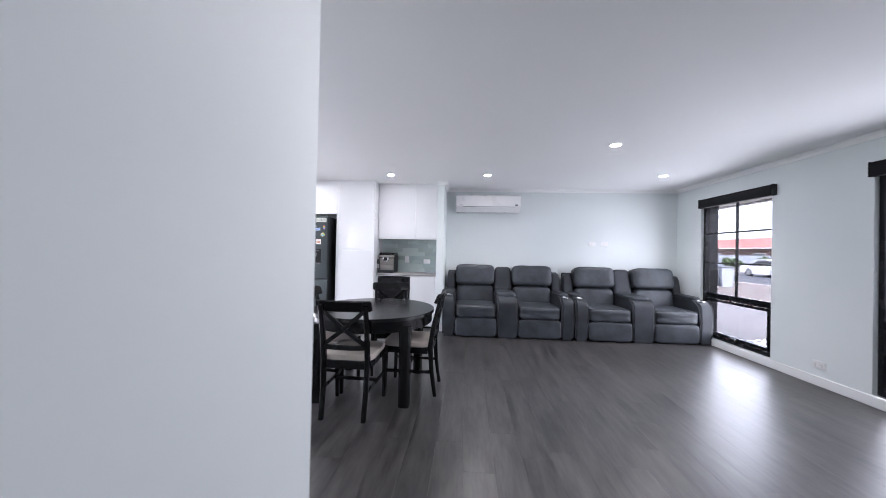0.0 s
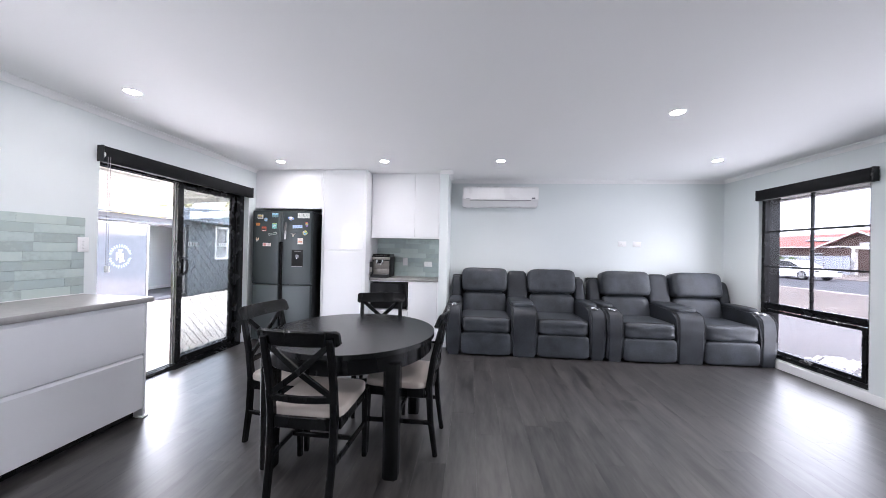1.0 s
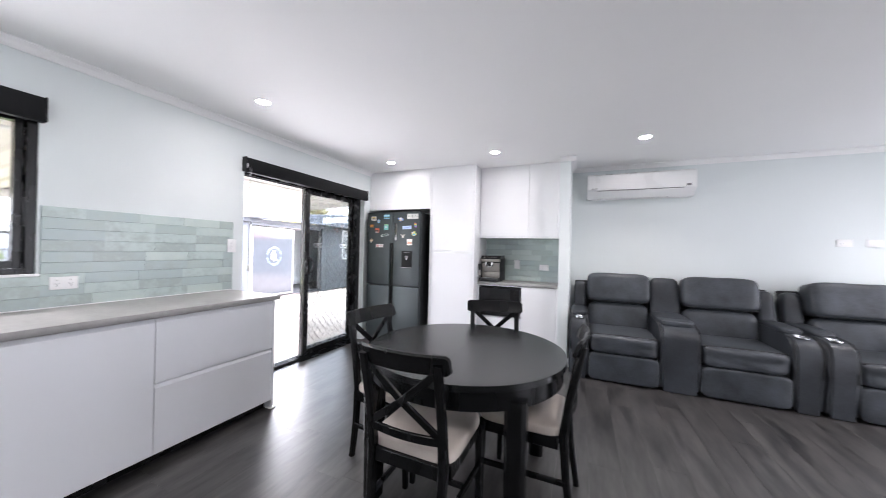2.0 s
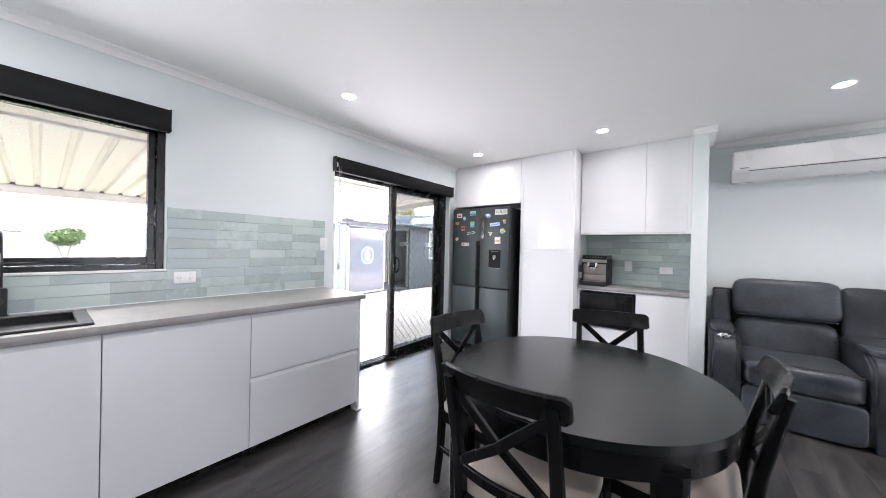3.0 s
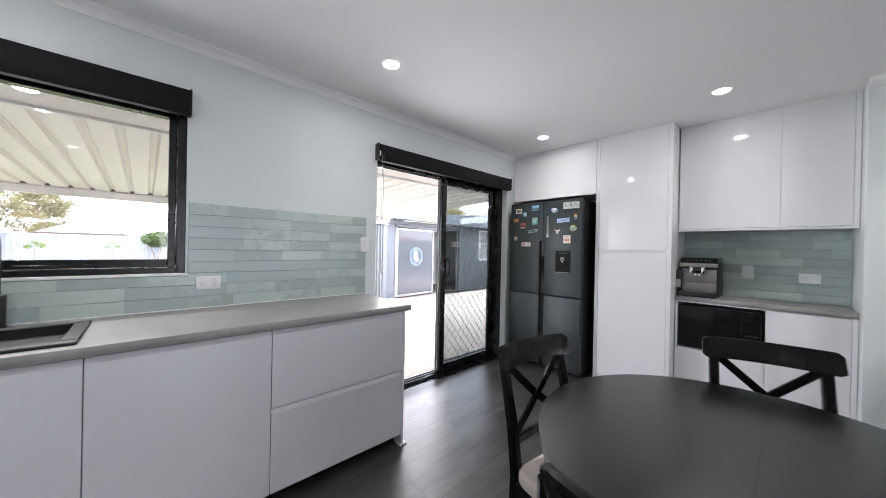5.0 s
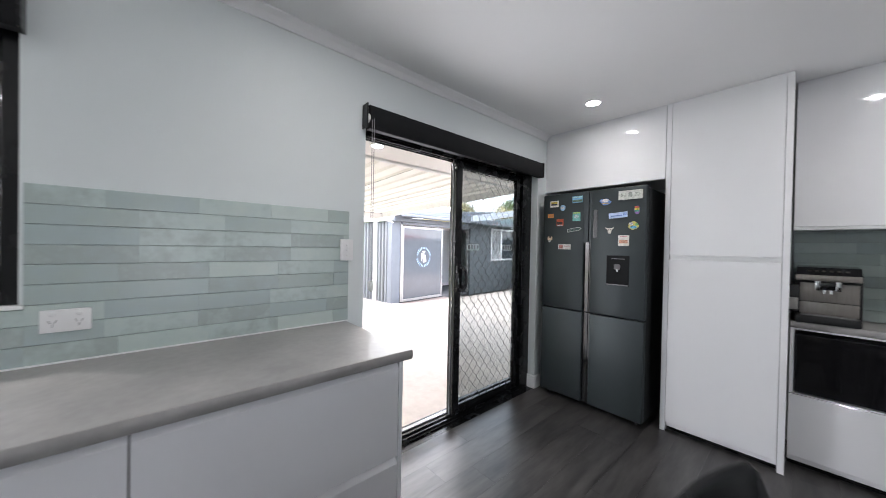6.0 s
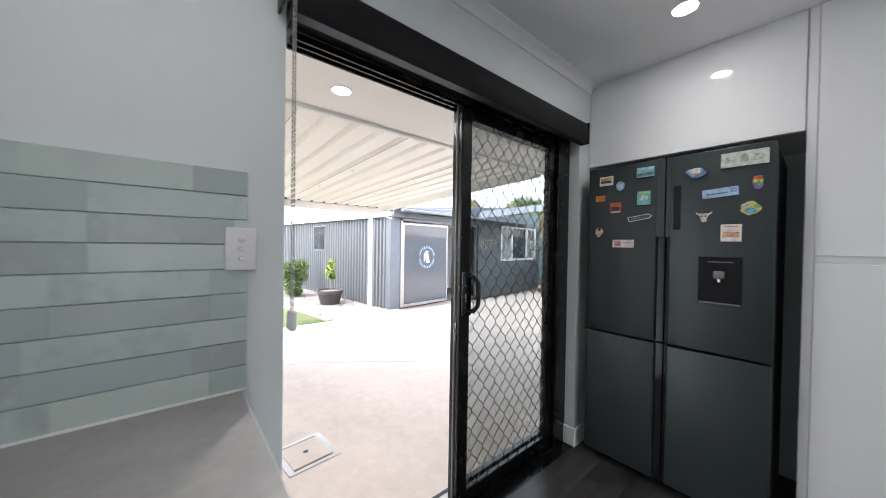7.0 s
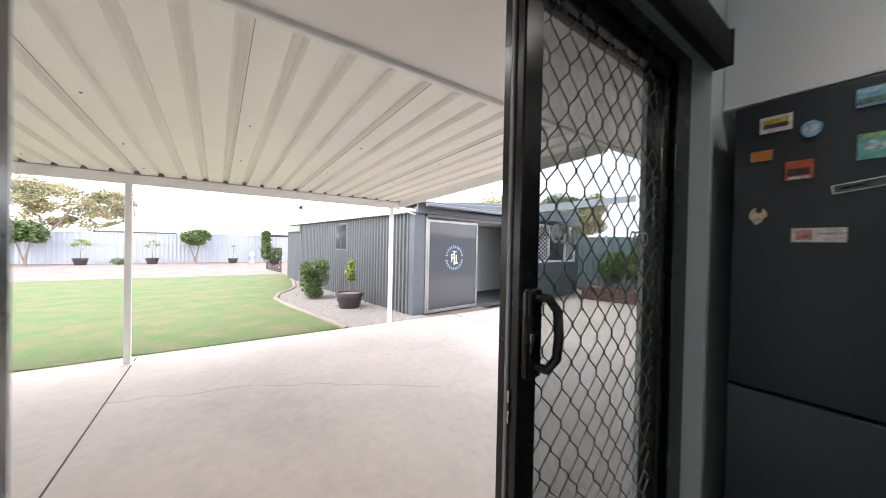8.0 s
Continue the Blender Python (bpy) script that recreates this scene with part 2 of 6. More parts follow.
M_SOLAR = material("solar_panel_blue", (0.08, 0.11, 0.17), 0.2, vary=0.1)


def colour(name, rgb, rough=0.45):
    return material(name, rgb, rough, vary=0.12, scale=25, fine=90)


# ---- mesh helpers ----
def box(bm, x0, x1, y0, y1, z0, z1, bev=0.0, seg=1):
    m = Matrix.LocRotScale(((x0 + x1) / 2, (y0 + y1) / 2, (z0 + z1) / 2), None, (abs(x1 - x0), abs(y1 - y0), abs(z1 - z0)))
    vs = bmesh.ops.create_cube(bm, size=1.0, matrix=m)["verts"]
    if bev > 0:
        es = list({e for v in vs for e in v.link_edges})
        bmesh.ops.bevel(bm, geom=es, offset=bev, segments=seg, affect="EDGES", profile=0.5)
    return bm


def slab(x0, x1, y0, y1, z0, z1, bev=0.0, seg=1):
    return box(bmesh.new(), x0, x1, y0, y1, z0, z1, bev, seg)


def pillow(bm, x0, x1, y0, y1, z0, z1, n=6.0, cuts=7, sag=0.0):
    """A soft padded block with rounded edges."""
    t = bmesh.new()
    bmesh.ops.create_cube(t, size=2.0)
    bmesh.ops.subdivide_edges(t, edges=t.edges[:], cuts=cuts, use_grid_fill=True)
    c = Vector(((x0 + x1) / 2, (y0 + y1) / 2, (z0 + z1) / 2))
    h = Vector(((x1 - x0) / 2, (y1 - y0) / 2, (z1 - z0) / 2))
    tmp = {}
    for v in t.verts:
        p = v.co
        r = (abs(p.x) ** n + abs(p.y) ** n + abs(p.z) ** n) ** (1 / n)
        q = p / r
        w = noise.noise(Vector((q.x * 2.1 + c.x * 3, q.y * 2.1 + c.y, q.z * 2.1 + c.z))) * sag
        tmp[v] = bm.verts.new((c.x + h.x * q.x, c.y + h.y * q.y * (1 + w), c.z + h.z * q.z * (1 + w)))
    for f in t.faces:
        bm.faces.new([tmp[v] for v in f.verts])
    t.free()
    return bm


def rod(bm, a, b, r, n=10, r2=None, cap=True):
    a, b = Vector(a), Vector(b)
    d = b - a
    m = Matrix.Translation((a + b) / 2) @ d.to_track_quat("Z", "Y").to_matrix().to_4x4()
    bmesh.ops.create_cone(bm, cap_ends=cap, segments=n, radius1=r, radius2=r if r2 is None else r2, depth=d.length, matrix=m)
    return bm


def sweep(bm, pts, w, d, side=Vector((1, 0, 0)), rounded=0):
    """A bar of section w (along side) by d, swept along pts. With rounded > 0: a round section of that many corners."""
    pts = [Vector(p) for p in pts]
    rings = []
    for i, p in enumerate(pts):
        t = (pts[min(i + 1, len(pts) - 1)] - pts[max(i - 1, 0)]).normalized()
        u = (side - t * side.dot(t)).normalized()
        v = t.cross(u)
        ww, dd = (w[i], d[i]) if isinstance(w, (list, tuple)) else (w, d)
        if rounded:
            ring = [p + u * math.cos(k * 2 * math.pi / rounded) * ww / 2 + v * math.sin(k * 2 * math.pi / rounded) * dd / 2 for k in range(rounded)]
        else:
            b = min(ww, dd) * 0.18
            ring = [p + u * a + v * c for a, c in ((-ww / 2 + b, -dd / 2), (ww / 2 - b, -dd / 2), (ww / 2, -dd / 2 + b), (ww / 2, dd / 2 - b), (ww / 2 - b, dd / 2), (-ww / 2 + b, dd / 2), (-ww / 2, dd / 2 - b), (-ww / 2, -dd / 2 + b))]
        rings.append([bm.verts.new(q) for q in ring])
    k = len(rings[0])
    for r0, r1 in zip(rings, rings[1:]):
        for i in range(k):
            bm.faces.new((r0[i], r0[(i + 1) % k], r1[(i + 1) % k], r1[i]))
    bm.faces.new(rings[0][::-1])
    bm.faces.new(rings[-1])
    return bm


def lathe(bm, profile, n=24, centre=(0, 0, 0)):
    cx, cy, cz = centre
    rings = [[bm.verts.new((cx + r * math.cos(2 * math.pi * k / n), cy + r * math.sin(2 * math.pi * k / n), cz + z)) for k in range(n)] for r, z in profile]
    for r0, r1 in zip(rings, rings[1:]):
        for i in range(n):
            bm.faces.new((r0[i], r0[(i + 1) % n], r1[(i + 1) % n], r1[i]))
    bm.faces.new(rings[0][::-1])
    bm.faces.new(rings[-1])
    return bm


def prism(bm, outline, axis, a, b):
    """An outline of (u, v) pairs drawn out along an axis from a to b."""
    place = {"x": lambda u, v, t: (t, u, v), "y": lambda u, v, t: (u, t, v), "z": lambda u, v, t: (u, v, t)}[axis]
    lo = [bm.verts.new(place(u, v, a)) for u, v in outline]
    hi = [bm.verts.new(place(u, v, b)) for u, v in outline]
    k = len(outline)
    for i in range(k):
        bm.faces.new((lo[i], lo[(i + 1) % k], hi[(i + 1) % k], hi[i]))
    bm.faces.new(lo[::-1])
    bm.faces.new(hi)
    return bm


def mesh_of(name, bm, mat, smooth=True):
    bmesh.ops.recalc_face_normals(bm, faces=bm.faces[:])
    me = bpy.data.meshes.new(name)
    bm.to_mesh(me)
    bm.free()
    me.materials.append(mat)
    if smooth:
        me.polygons.foreach_set("use_smooth", [True] * len(me.polygons))
        me.set_sharp_from_angle(angle=radians(38))
    return me


def part(name, bm, mat, parent, label="", smooth=True):
    ob = new(name, mesh_of(name, bm, mat, smooth))
    ob.parent = parent
    return tagged(ob, label=label)


def thing(name, at, label, category, group="", turn=0.0):
    ob = new(name)
    ob.empty_display_size = 0.1
    ob.matrix_basis = pose(*at, 0, 0, turn)
    return tagged(ob, label, category, group)


def solid(name, bm, mat, label, category, group="", kind="", at=None, turn=0.0, smooth=True):
    ob = new(name, mesh_of(name, bm, mat, smooth))
    if at:
        ob.matrix_basis = pose(*at, 0, 0, turn)
    return tagged(ob, label, category, group, kind)


def structure(name, bm, mat, label, category="", smooth=False):
    return solid(name, bm, mat, label, category or name.split("_")[0], kind="structure", smooth=smooth)


def holed_wall(axis, p0, p1, a0, a1, z0, z1, openings):
    """A wall that stands across one axis from p0 to p1, runs from a0 to a1, with openings (a, b, low, high) through it."""
    bm = bmesh.new()
    cuts = sorted({a0, a1, *[o[0] for o in openings], *[o[1] for o in openings]})
    for s, e in zip(cuts, cuts[1:]):
        mid = (s + e) / 2
        bands, low = [], z0
        for o in sorted((o for o in openings if o[0] < mid < o[1]), key=lambda o: o[2]):
            if o[2] > low:
                bands.append((low, o[2]))
            low = o[3]
        if low < z1:
            bands.append((low, z1))
        for lo, hi in bands:
            if axis == "x":
                box(bm, p0, p1, s, e, lo, hi)
            else:
                box(bm, s, e, p0, p1, lo, hi)
    return bm


# ---- the room ----
XL, XR, YB, YS, H = -3.315, 3.40, 6.57, -1.5, 2.41
DOOR = (3.985, 5.77, -0.02, 2.06)
KWIN = (1.45, 2.765, 1.115, 2.06)
WIN1, WIN2 = (4.86, 6.01, 0.10, 2.10), (2.76, 3.91, 0.10, 2.10)

structure("wall_west", holed_wall("x", XL - 0.25, XL, YS, 7.1, -0.2, H, [DOOR, KWIN]), M_WALL, "pale cool white painted plaster wall")
structure("wall_east", holed_wall("x", XR, XR + 0.11, YS, YB + 0.2, -0.2, H, [WIN1, WIN2]), M_WALL, "pale grey green painted plaster wall")
structure("wall_north", slab(-0.68, XR, YB, YB + 0.2, -0.2, H), M_WALL, "pale cool white painted plaster wall")
structure("wall_kitchen_back", slab(XL, -0.68, 6.46, 6.77, -0.2, H), M_WALL, "plaster wall behind the kitchen cupboards")
structure("wall_nib", slab(-0.68, -0.564, 5.95, YB, 0, H, 0.004), M_WALL, "narrow painted nib wall beside cupboards")
structure("wall_south", slab(-0.7, XR + 0.11, YS - 0.15, YS, -0.2, H), M_WALL, "plain painted plaster wall")
structure("wall_hall", slab(XL, -0.55, YS, 1.545, -0.2, H, 0.006), M_WALL, "pale painted plaster wall end")
structure("ceiling", slab(XL - 0.25, XR + 0.11, YS - 0.15, YB + 0.2, H, H + 0.1), M_CEIL, "flat white painted plasterboard ceiling")


def cornice(name, axis, a, b, wall, sign):
    """A small cove: sign is the way from the wall into the room."""
    s = 0.05
    prof = [(wall, H), (wall, H - s), (wall + sign * 0.008, H - s), (wall + sign * 0.014, H - s * 0.72), (wall + sign * 0.026, H - s * 0.42), (wall + sign * 0.044, H - 0.012), (wall + sign * 0.052, H - 0.008), (wall + sign * 0.052, H)]
    bm = bmesh.new()
    if axis == "y":
        prism(bm, prof, "y", a, b)
    else:
        prism(bm, prof, "x", a, b)
    return structure(name, bm, M_CEIL, "white plaster cove cornice", "trim")


cornice("trim_cornice_west", "y", 1.545, 5.90, XL, 1)
cornice("trim_cornice_east", "y", YS, YB, XR, -1)
cornice("trim_cornice_north", "x", -0.564, XR, YB, -1)
cornice("trim_cornice_nib", "x", -0.68, -0.512, 5.95, -1)
cornice("trim_cornice_nib_side", "y", 5.95, YB - 0.05, -0.564, 1)


def skirting(name, bm):
    return structure(name, bm, M_TRIM, "white painted skirting board", "baseboard")


skirting("baseboard_east", slab(XR - 0.016, XR, YS, YB, 0.0, 0.095, 0.004))
skirting("baseboard_north", slab(-0.564, XR - 0.016, YB - 0.016, YB, 0.0, 0.095, 0.004))
skirting("baseboard_nib", slab(-0.682, -0.548, 5.934, 5.95, 0.0, 0.095, 0.004))
skirting("baseboard_nib_side", slab(-0.564, -0.548, 5.95, YB - 0.016, 0.0, 0.095, 0.004))
skirting("baseboard_door", slab(XL, XL + 0.016, 5.77, 5.90, 0.0, 0.12, 0.004))
skirting("baseboard_door_reveal", slab(XL - 0.075, XL + 0.016, 5.754, 5.77, 0.0, 0.12, 0.004))
skirting("baseboard_hall", slab(-0.55, -0.534, YS, 1.545, 0.0, 0.095, 0.004))

# floor: planks run along y over a dark joint bed
floor = structure("floor", slab(XL - 0.02, XR + 0.02, YS, 6.6, -0.12, -0.006), M_SUB, "charcoal grey timber look plank floor")
PW, PL = 0.184, 1.23


def plank_mesh(length):
    bm = bmesh.new()
    box(bm, -PW / 2 + 0.0002, PW / 2 - 0.0002, -length / 2 + 0.0002, length / 2 - 0.0002, -0.006, 0.0)
    top = [e for e in bm.edges if all(v.co.z > -0.001 for v in e.verts)]
    bmesh.ops.bevel(bm, geom=top, offset=0.0003, segments=1, affect="EDGES")
    return mesh_of("plank", bm, M_PLANK, False)


# ---- windows of the room ----
def sash_window(name, x, y0, y1, z0, z1, label, out):
    """Black aluminium window in the east wall: four upper panes by two, a transom and an awning pane below."""
    w = thing(name, (x, (y0 + y1) / 2, z0), label, "window")
    w["kind"] = "structure"
    hw, hh = (y1 - y0) / 2, z1 - z0
    f = bmesh.new()
    for a, b, c, d in ((-hw, -hw + 0.045, 0, hh), (hw - 0.045, hw, 0, hh), (-hw + 0.045, hw - 0.045, 0, 0.05), (-hw + 0.045, hw - 0.045, hh - 0.045, hh)):
        box(f, -0.035, 0.035, a, b, c, d, 0.003)
    part("window_frame", f, M_BLACK, w)
    part("jamb_liner", slab(0.0355, 0.155, hw - 0.03, hw, 0.0, hh, 0.003), M_BLACK, w)
    t = 0.62
    part("transom", slab(-0.04, 0.03, -hw + 0.045, hw - 0.045, t - 0.04, t + 0.035, 0.003), M_BLACK, w)
    part("mullion", slab(-0.018, 0.012, -0.010, 0.010, t + 0.035, hh - 0.045, 0.002), M_BLACK, w)
    for k in (1, 2):
        z = t + 0.035 + (hh - 0.045 - t - 0.035) * k / 3 + 0.01
        part("glazing_bar", slab(-0.017, 0.011, -hw + 0.045, hw - 0.045, z - 0.010, z + 0.010, 0.002), M_BLACK, w)
    sash = bmesh.new()
    for a, b, c, d in ((-hw + 0.048, -hw + 0.085, 0.055, t - 0.045), (hw - 0.085, hw - 0.048, 0.055, t - 0.045), (-hw + 0.085, hw - 0.085, 0.055, 0.10), (-hw + 0.085, hw - 0.085, t - 0.08, t - 0.045)):
        box(sash, -0.045, 0.02, a, b, c, d, 0.003)
    part("awning_sash", sash, M_BLACK, w)
    winder = bmesh.new()
    box(winder, -0.075, -0.045, -0.05, 0.05, 0.06, 0.085, 0.006)
    sweep(winder, [(-0.07, 0.03, 0.085), (-0.085, -0.02, 0.10), (-0.085, -0.10, 0.09)], 0.012, 0.012, rounded=6)
    part("window_winder", winder, M_BLACK, w)
    for c, d in ((t + 0.035, hh - 0.045), (0.10, t - 0.08)):
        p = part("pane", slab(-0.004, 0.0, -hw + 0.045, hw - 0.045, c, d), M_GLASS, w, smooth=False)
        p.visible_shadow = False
    return w


def pelmet_blind(name, x, y0, y1, z0, z1, sign, label, chain_y=None, low=1.0):
    """A rolled-up black roller blind in an open cassette; sign is the way into the room."""
    b = thing(name, (x, (y0 + y1) / 2, z0), label, "blind")
    hw, hh = (y1 - y0) / 2, z1 - z0
    prof = [(0.006, 0.0), (0.046, 0.0), (0.055, 0.012), (0.057, hh * 0.5), (0.053, hh - 0.012), (0.044, hh), (0.006, hh)]
    part("cassette", prism(bmesh.new(), [(sign * u, v) for u, v in prof], "y", -hw + 0.02, hw), M_BLIND, b)
    for s in (-1, 1):
        part("end_bracket", slab(sign * 0.0, sign * 0.060, s * hw - 0.004, s * hw + 0.004, 0.0, hh + 0.003, 0.002), M_BLACK, b)
    tube = bmesh.new()
    rod(tube, (sign * 0.032, -hw, hh * 0.45), (sign * 0.032, -hw + 0.05, hh * 0.45), 0.024, 14)
    part("clutch", tube, M_WHITE if chain_y is not None else M_BLACK, b)
    if chain_y is not None:
        ch = bmesh.new()
        for k in range(60):
            z = hh * 0.3 - k * low / 60
            for dy in (0.0, 0.022):
                rod(ch, (sign * (0.075 + dy), chain_y, z), (sign * (0.075 + dy), chain_y, z - low / 75), 0.0022, 5)
        part("bead_chain", ch, M_GREYPL, b)
        part("chain_weight", slab(sign * 0.07, sign * 0.102, chain_y - 0.01, chain_y + 0.01, hh * 0.3 - low - 0.05, hh * 0.3 - low + 0.005, 0.004), M_PLASTIC, b)
    return b


sash_window("window_1", XR + 0.075, *WIN1, "tall black aluminium window with glazing bars", 1)
sash_window("window_2", XR + 0.075, *WIN2, "tall black aluminium window with glazing bars", 1)
for nm, wn_ in (("window_sill_1", WIN1), ("window_sill_2", WIN2)):
    structure(nm, slab(XR - 0.012, XR + 0.04, wn_[0] - 0.02, wn_[1] + 0.02, wn_[2] - 0.022, wn_[2], 0.003), M_TRIM, "white painted timber window sill", "sill")
pelmet_blind("roller_blind", XR - 0.002, 4.80, 5.985, 2.02, 2.15, -1, "rolled up black roller blind above tall window")
pelmet_blind("roller_blind", XR - 0.002, 2.70, 3.90, 2.02, 2.15, -1, "rolled up black roller blind above tall window")
pelmet_blind("roller_blind", XL + 0.002, 1.40, 2.775, 1.985, 2.125, 1, "rolled up black roller blind above kitchen window")
pelmet_blind("roller_blind", XL + 0.002, 3.965, 5.775, 1.985, 2.118, 1, "rolled up black roller blind above sliding door", chain_y=-0.885, low=0.9)


def kitchen_window():
    y0, y1, z0, z1 = KWIN
    w = thing("window_3", (XL - 0.08, (y0 + y1) / 2, z0), "black aluminium awning window above kitchen bench", "window")
    w["kind"] = "structure"
    hw, hh = (y1 - y0) / 2, z1 - z0
    f = bmesh.new()
    for a, b, c, d in ((-hw, -hw + 0.04, 0, hh), (hw - 0.04, hw, 0, hh), (-hw + 0.04, hw - 0.04, 0, 0.03), (-hw + 0.04, hw - 0.04, hh - 0.04, hh)):
        box(f, -0.04, 0.065, a, b, c, d, 0.003)
    part("window_frame", f, M_BLACK, w)
    s = bmesh.new()
    for a, b, c, d in ((-hw + 0.042, -hw + 0.075, 0.032, hh - 0.042), (hw - 0.075, hw - 0.042, 0.032, hh - 0.042), (-hw + 0.075, hw - 0.075, 0.032, 0.075), (-hw + 0.075, hw - 0.075, hh - 0.08, hh - 0.042)):
        box(s, -0.03, 0.03, a, b, c, d, 0.003)
    part("window_sash", s, M_BLACK, w)
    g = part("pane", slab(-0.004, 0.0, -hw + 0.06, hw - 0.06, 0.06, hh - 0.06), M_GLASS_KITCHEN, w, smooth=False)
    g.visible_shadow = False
    k = bmesh.new()
    box(k, 0.032, 0.06, -0.07, 0.30, 0.034, 0.052, 0.004)
    sweep(k, [(0.05, 0.05, 0.055), (0.075, 0.02, 0.085), (0.08, -0.05, 0.072)], 0.014, 0.012, rounded=6)
    part("window_winder", k, M_BLACK, w)
    structure("window_sill_3", slab(XL - 0.015, XL + 0.014, y0, y1 + 0.012, z0 - 0.014, z0, 0.002), M_TRIM, "white tile edge trim below window", "sill")


kitchen_window()


# ---- sliding door ----
def sliding_door():
    y0, y1, z0, z1 = DOOR
    d = thing("door_1", (XL - 0.11, y0, 0.0), "black aluminium sliding door with diamond security screen, half open", "door")
    d["kind"] = "structure"
    w = y1 - y0
    hd = z1 - 0.0
    fr = bmesh.new()
    box(fr, -0.06, -0.012, 0.0, 0.026, 0.0, hd, 0.003)
    box(fr, -0.06, 0.045, w - 0.14, w - 0.0, 0.0, hd, 0.003)
    box(fr, -0.06, 0.045, 0.04, w - 0.14, hd - 0.06, hd, 0.003)
    for k in range(3):
        box(fr, -0.05 + k * 0.035, -0.042 + k * 0.035, 0.04, w - 0.14, hd - 0.075, hd - 0.06)
    part("door_frame", fr, M_BLACK, d)
    tr = bmesh.new()
    box(tr, -0.028, 0.05, 0.03, w - 0.14, -0.001, 0.012, 0.003)
    for k in range(3):
        box(tr, -0.055 + k * 0.04, -0.047 + k * 0.04, 0.04, w - 0.14, 0.012, 0.026)
    part("sill_track", tr, M_BLACK, d)
    part("sill_edge", slab(-0.105, -0.0285, 0.03, w - 0.14, -0.02, 0.012, 0.002), M_ALU, d, "silver outer sill edge")
    part("threshold", slab(-0.14, 0.11, 0.0, w, -0.02, -0.001), M_BLACK, d, smooth=False)
    m0, m1 = 0.805, w - 0.14
    # glass leaf (outer) and screen leaf (inner)
    gl = bmesh.new()
    for a, b, c, e in ((m0 + 0.0, m0 + 0.04, 0.03, hd - 0.06), (m1 - 0.030, m1 - 0.005, 0.03, hd - 0.06), (m0 + 0.04, m1 - 0.030, 0.03, 0.11), (m0 + 0.04, m1 - 0.030, hd - 0.12, hd - 0.06)):
        box(gl, -0.04, -0.008, a, b, c, e, 0.003)
    part("glass_leaf", gl, M_BLACK, d)
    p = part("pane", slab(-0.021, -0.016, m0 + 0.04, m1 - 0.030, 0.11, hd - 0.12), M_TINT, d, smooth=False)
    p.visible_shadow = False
    # safety decals: four frosted linked rings, twice across the pane
    for yd in (5.035, 5.485):
        rb = bmesh.new()
        for k in range(4):
            yc = yd - y0 + (k - 1.5) * 0.032
            ring = [(-0.0145, yc + 0.021 * math.cos(2 * math.pi * q / 20), 1.327 + 0.024 * math.sin(2 * math.pi * q / 20)) for q in range(21)]
            sweep(rb, ring, 0.0012, 0.0075, side=Vector((1, 0, 0)))
        part("safety_decal", rb, M_FROST, p, "frosted linked ring safety decal", smooth=False)
    sc = bmesh.new()
    for a, b, c, e in ((m0, m0 + 0.068, 0.03, hd - 0.06), (m1 - 0.075, m1 - 0.02, 0.03, hd - 0.06), (m0 + 0.068, m1 - 0.075, 0.03, 0.10), (m0 + 0.068, m1 - 0.075, hd - 0.125, hd - 0.06)):
        box(sc, 0.0, 0.028, a, b, c, e, 0.004)
    screen = part("screen_leaf", sc, M_BLACK, d)
    part("edge_strip", slab(-0.012, 0.0, m0 - 0.006, m0 + 0.004, 0.03, hd - 0.06, 0.002), M_GREYPL, d, "grey meeting strip")
    g = bmesh.new()
    ya, yb, za, zb = m0 + 0.066, m1 - 0.073, 0.098, hd - 0.123
    cols, rows = 8, 17
    dy, dz = (yb - ya) / cols, (zb - za) / rows
    for c in range(cols + 1):
        for s in (-1, 1):
            pts = []
            for r in range(rows * 2 + 1):
                off = s * (dy / 2 - 0.002) * (1 if r % 2 else 0.0)
                yy = min(max(ya + c * dy + off, ya), yb)
                z = za + r * dz / 2
                if r % 2:
                    pts += [(0.012 + s * 0.002, yy, z - dz * 0.09), (0.012 + s * 0.002, yy, z + dz * 0.09)]
                else:
                    pts += [(0.012 + s * 0.002, yy, z - dz * 0.06), (0.012 + s * 0.002, yy, z + dz * 0.06)]
            if (c == 0 and s < 0) or (c == cols and s > 0):
                continue
            sweep(g, pts, 0.0036, 0.0034, side=Vector((1, 0, 0)))
    part("diamond_grille", g, M_GRILLE, screen, "black diamond pattern security grille", smooth=False)
    h = bmesh.new()
    box(h, 0.028, 0.050, m0 + 0.003, m0 + 0.060, 0.975, 1.190, 0.009, 3)
    part("lock_plate", h, M_BLACK, screen)
    hb = bmesh.new()
    sweep(hb, [(0.04, m0 + 0.035, 1.165), (0.07, m0 + 0.05, 1.170), (0.088, m0 + 0.062, 1.140), (0.09, m0 + 0.066, 1.085), (0.088, m0 + 0.062, 1.030), (0.07, m0 + 0.05, 1.000), (0.04, m0 + 0.035, 1.005)], 0.022, 0.024, side=Vector((0, 1, 0)), rounded=8)
    part("door_handle", hb, M_BLACK, screen)
    part("snib", slab(0.049, 0.053, m0 + 0.012, m0 + 0.026, 1.040, 1.085, 0.002), M_CHROME, screen, "chrome snib")
    for zk in (1.02, 1.125):
        part("screw_cover", rod(bmesh.new(), (0.049, m0 + 0.019, zk), (0.052, m0 + 0.019, zk), 0.006, 12), M_CHROME, screen)
    k = bmesh.new()
    for z in (0.86, 0.91):
        box(k, 0.0, 0.006, m0 - 0.006, m0 + 0.004, z, z + 0.03, 0.001)
    part("strike", k, M_CHROME, screen)


sliding_door()


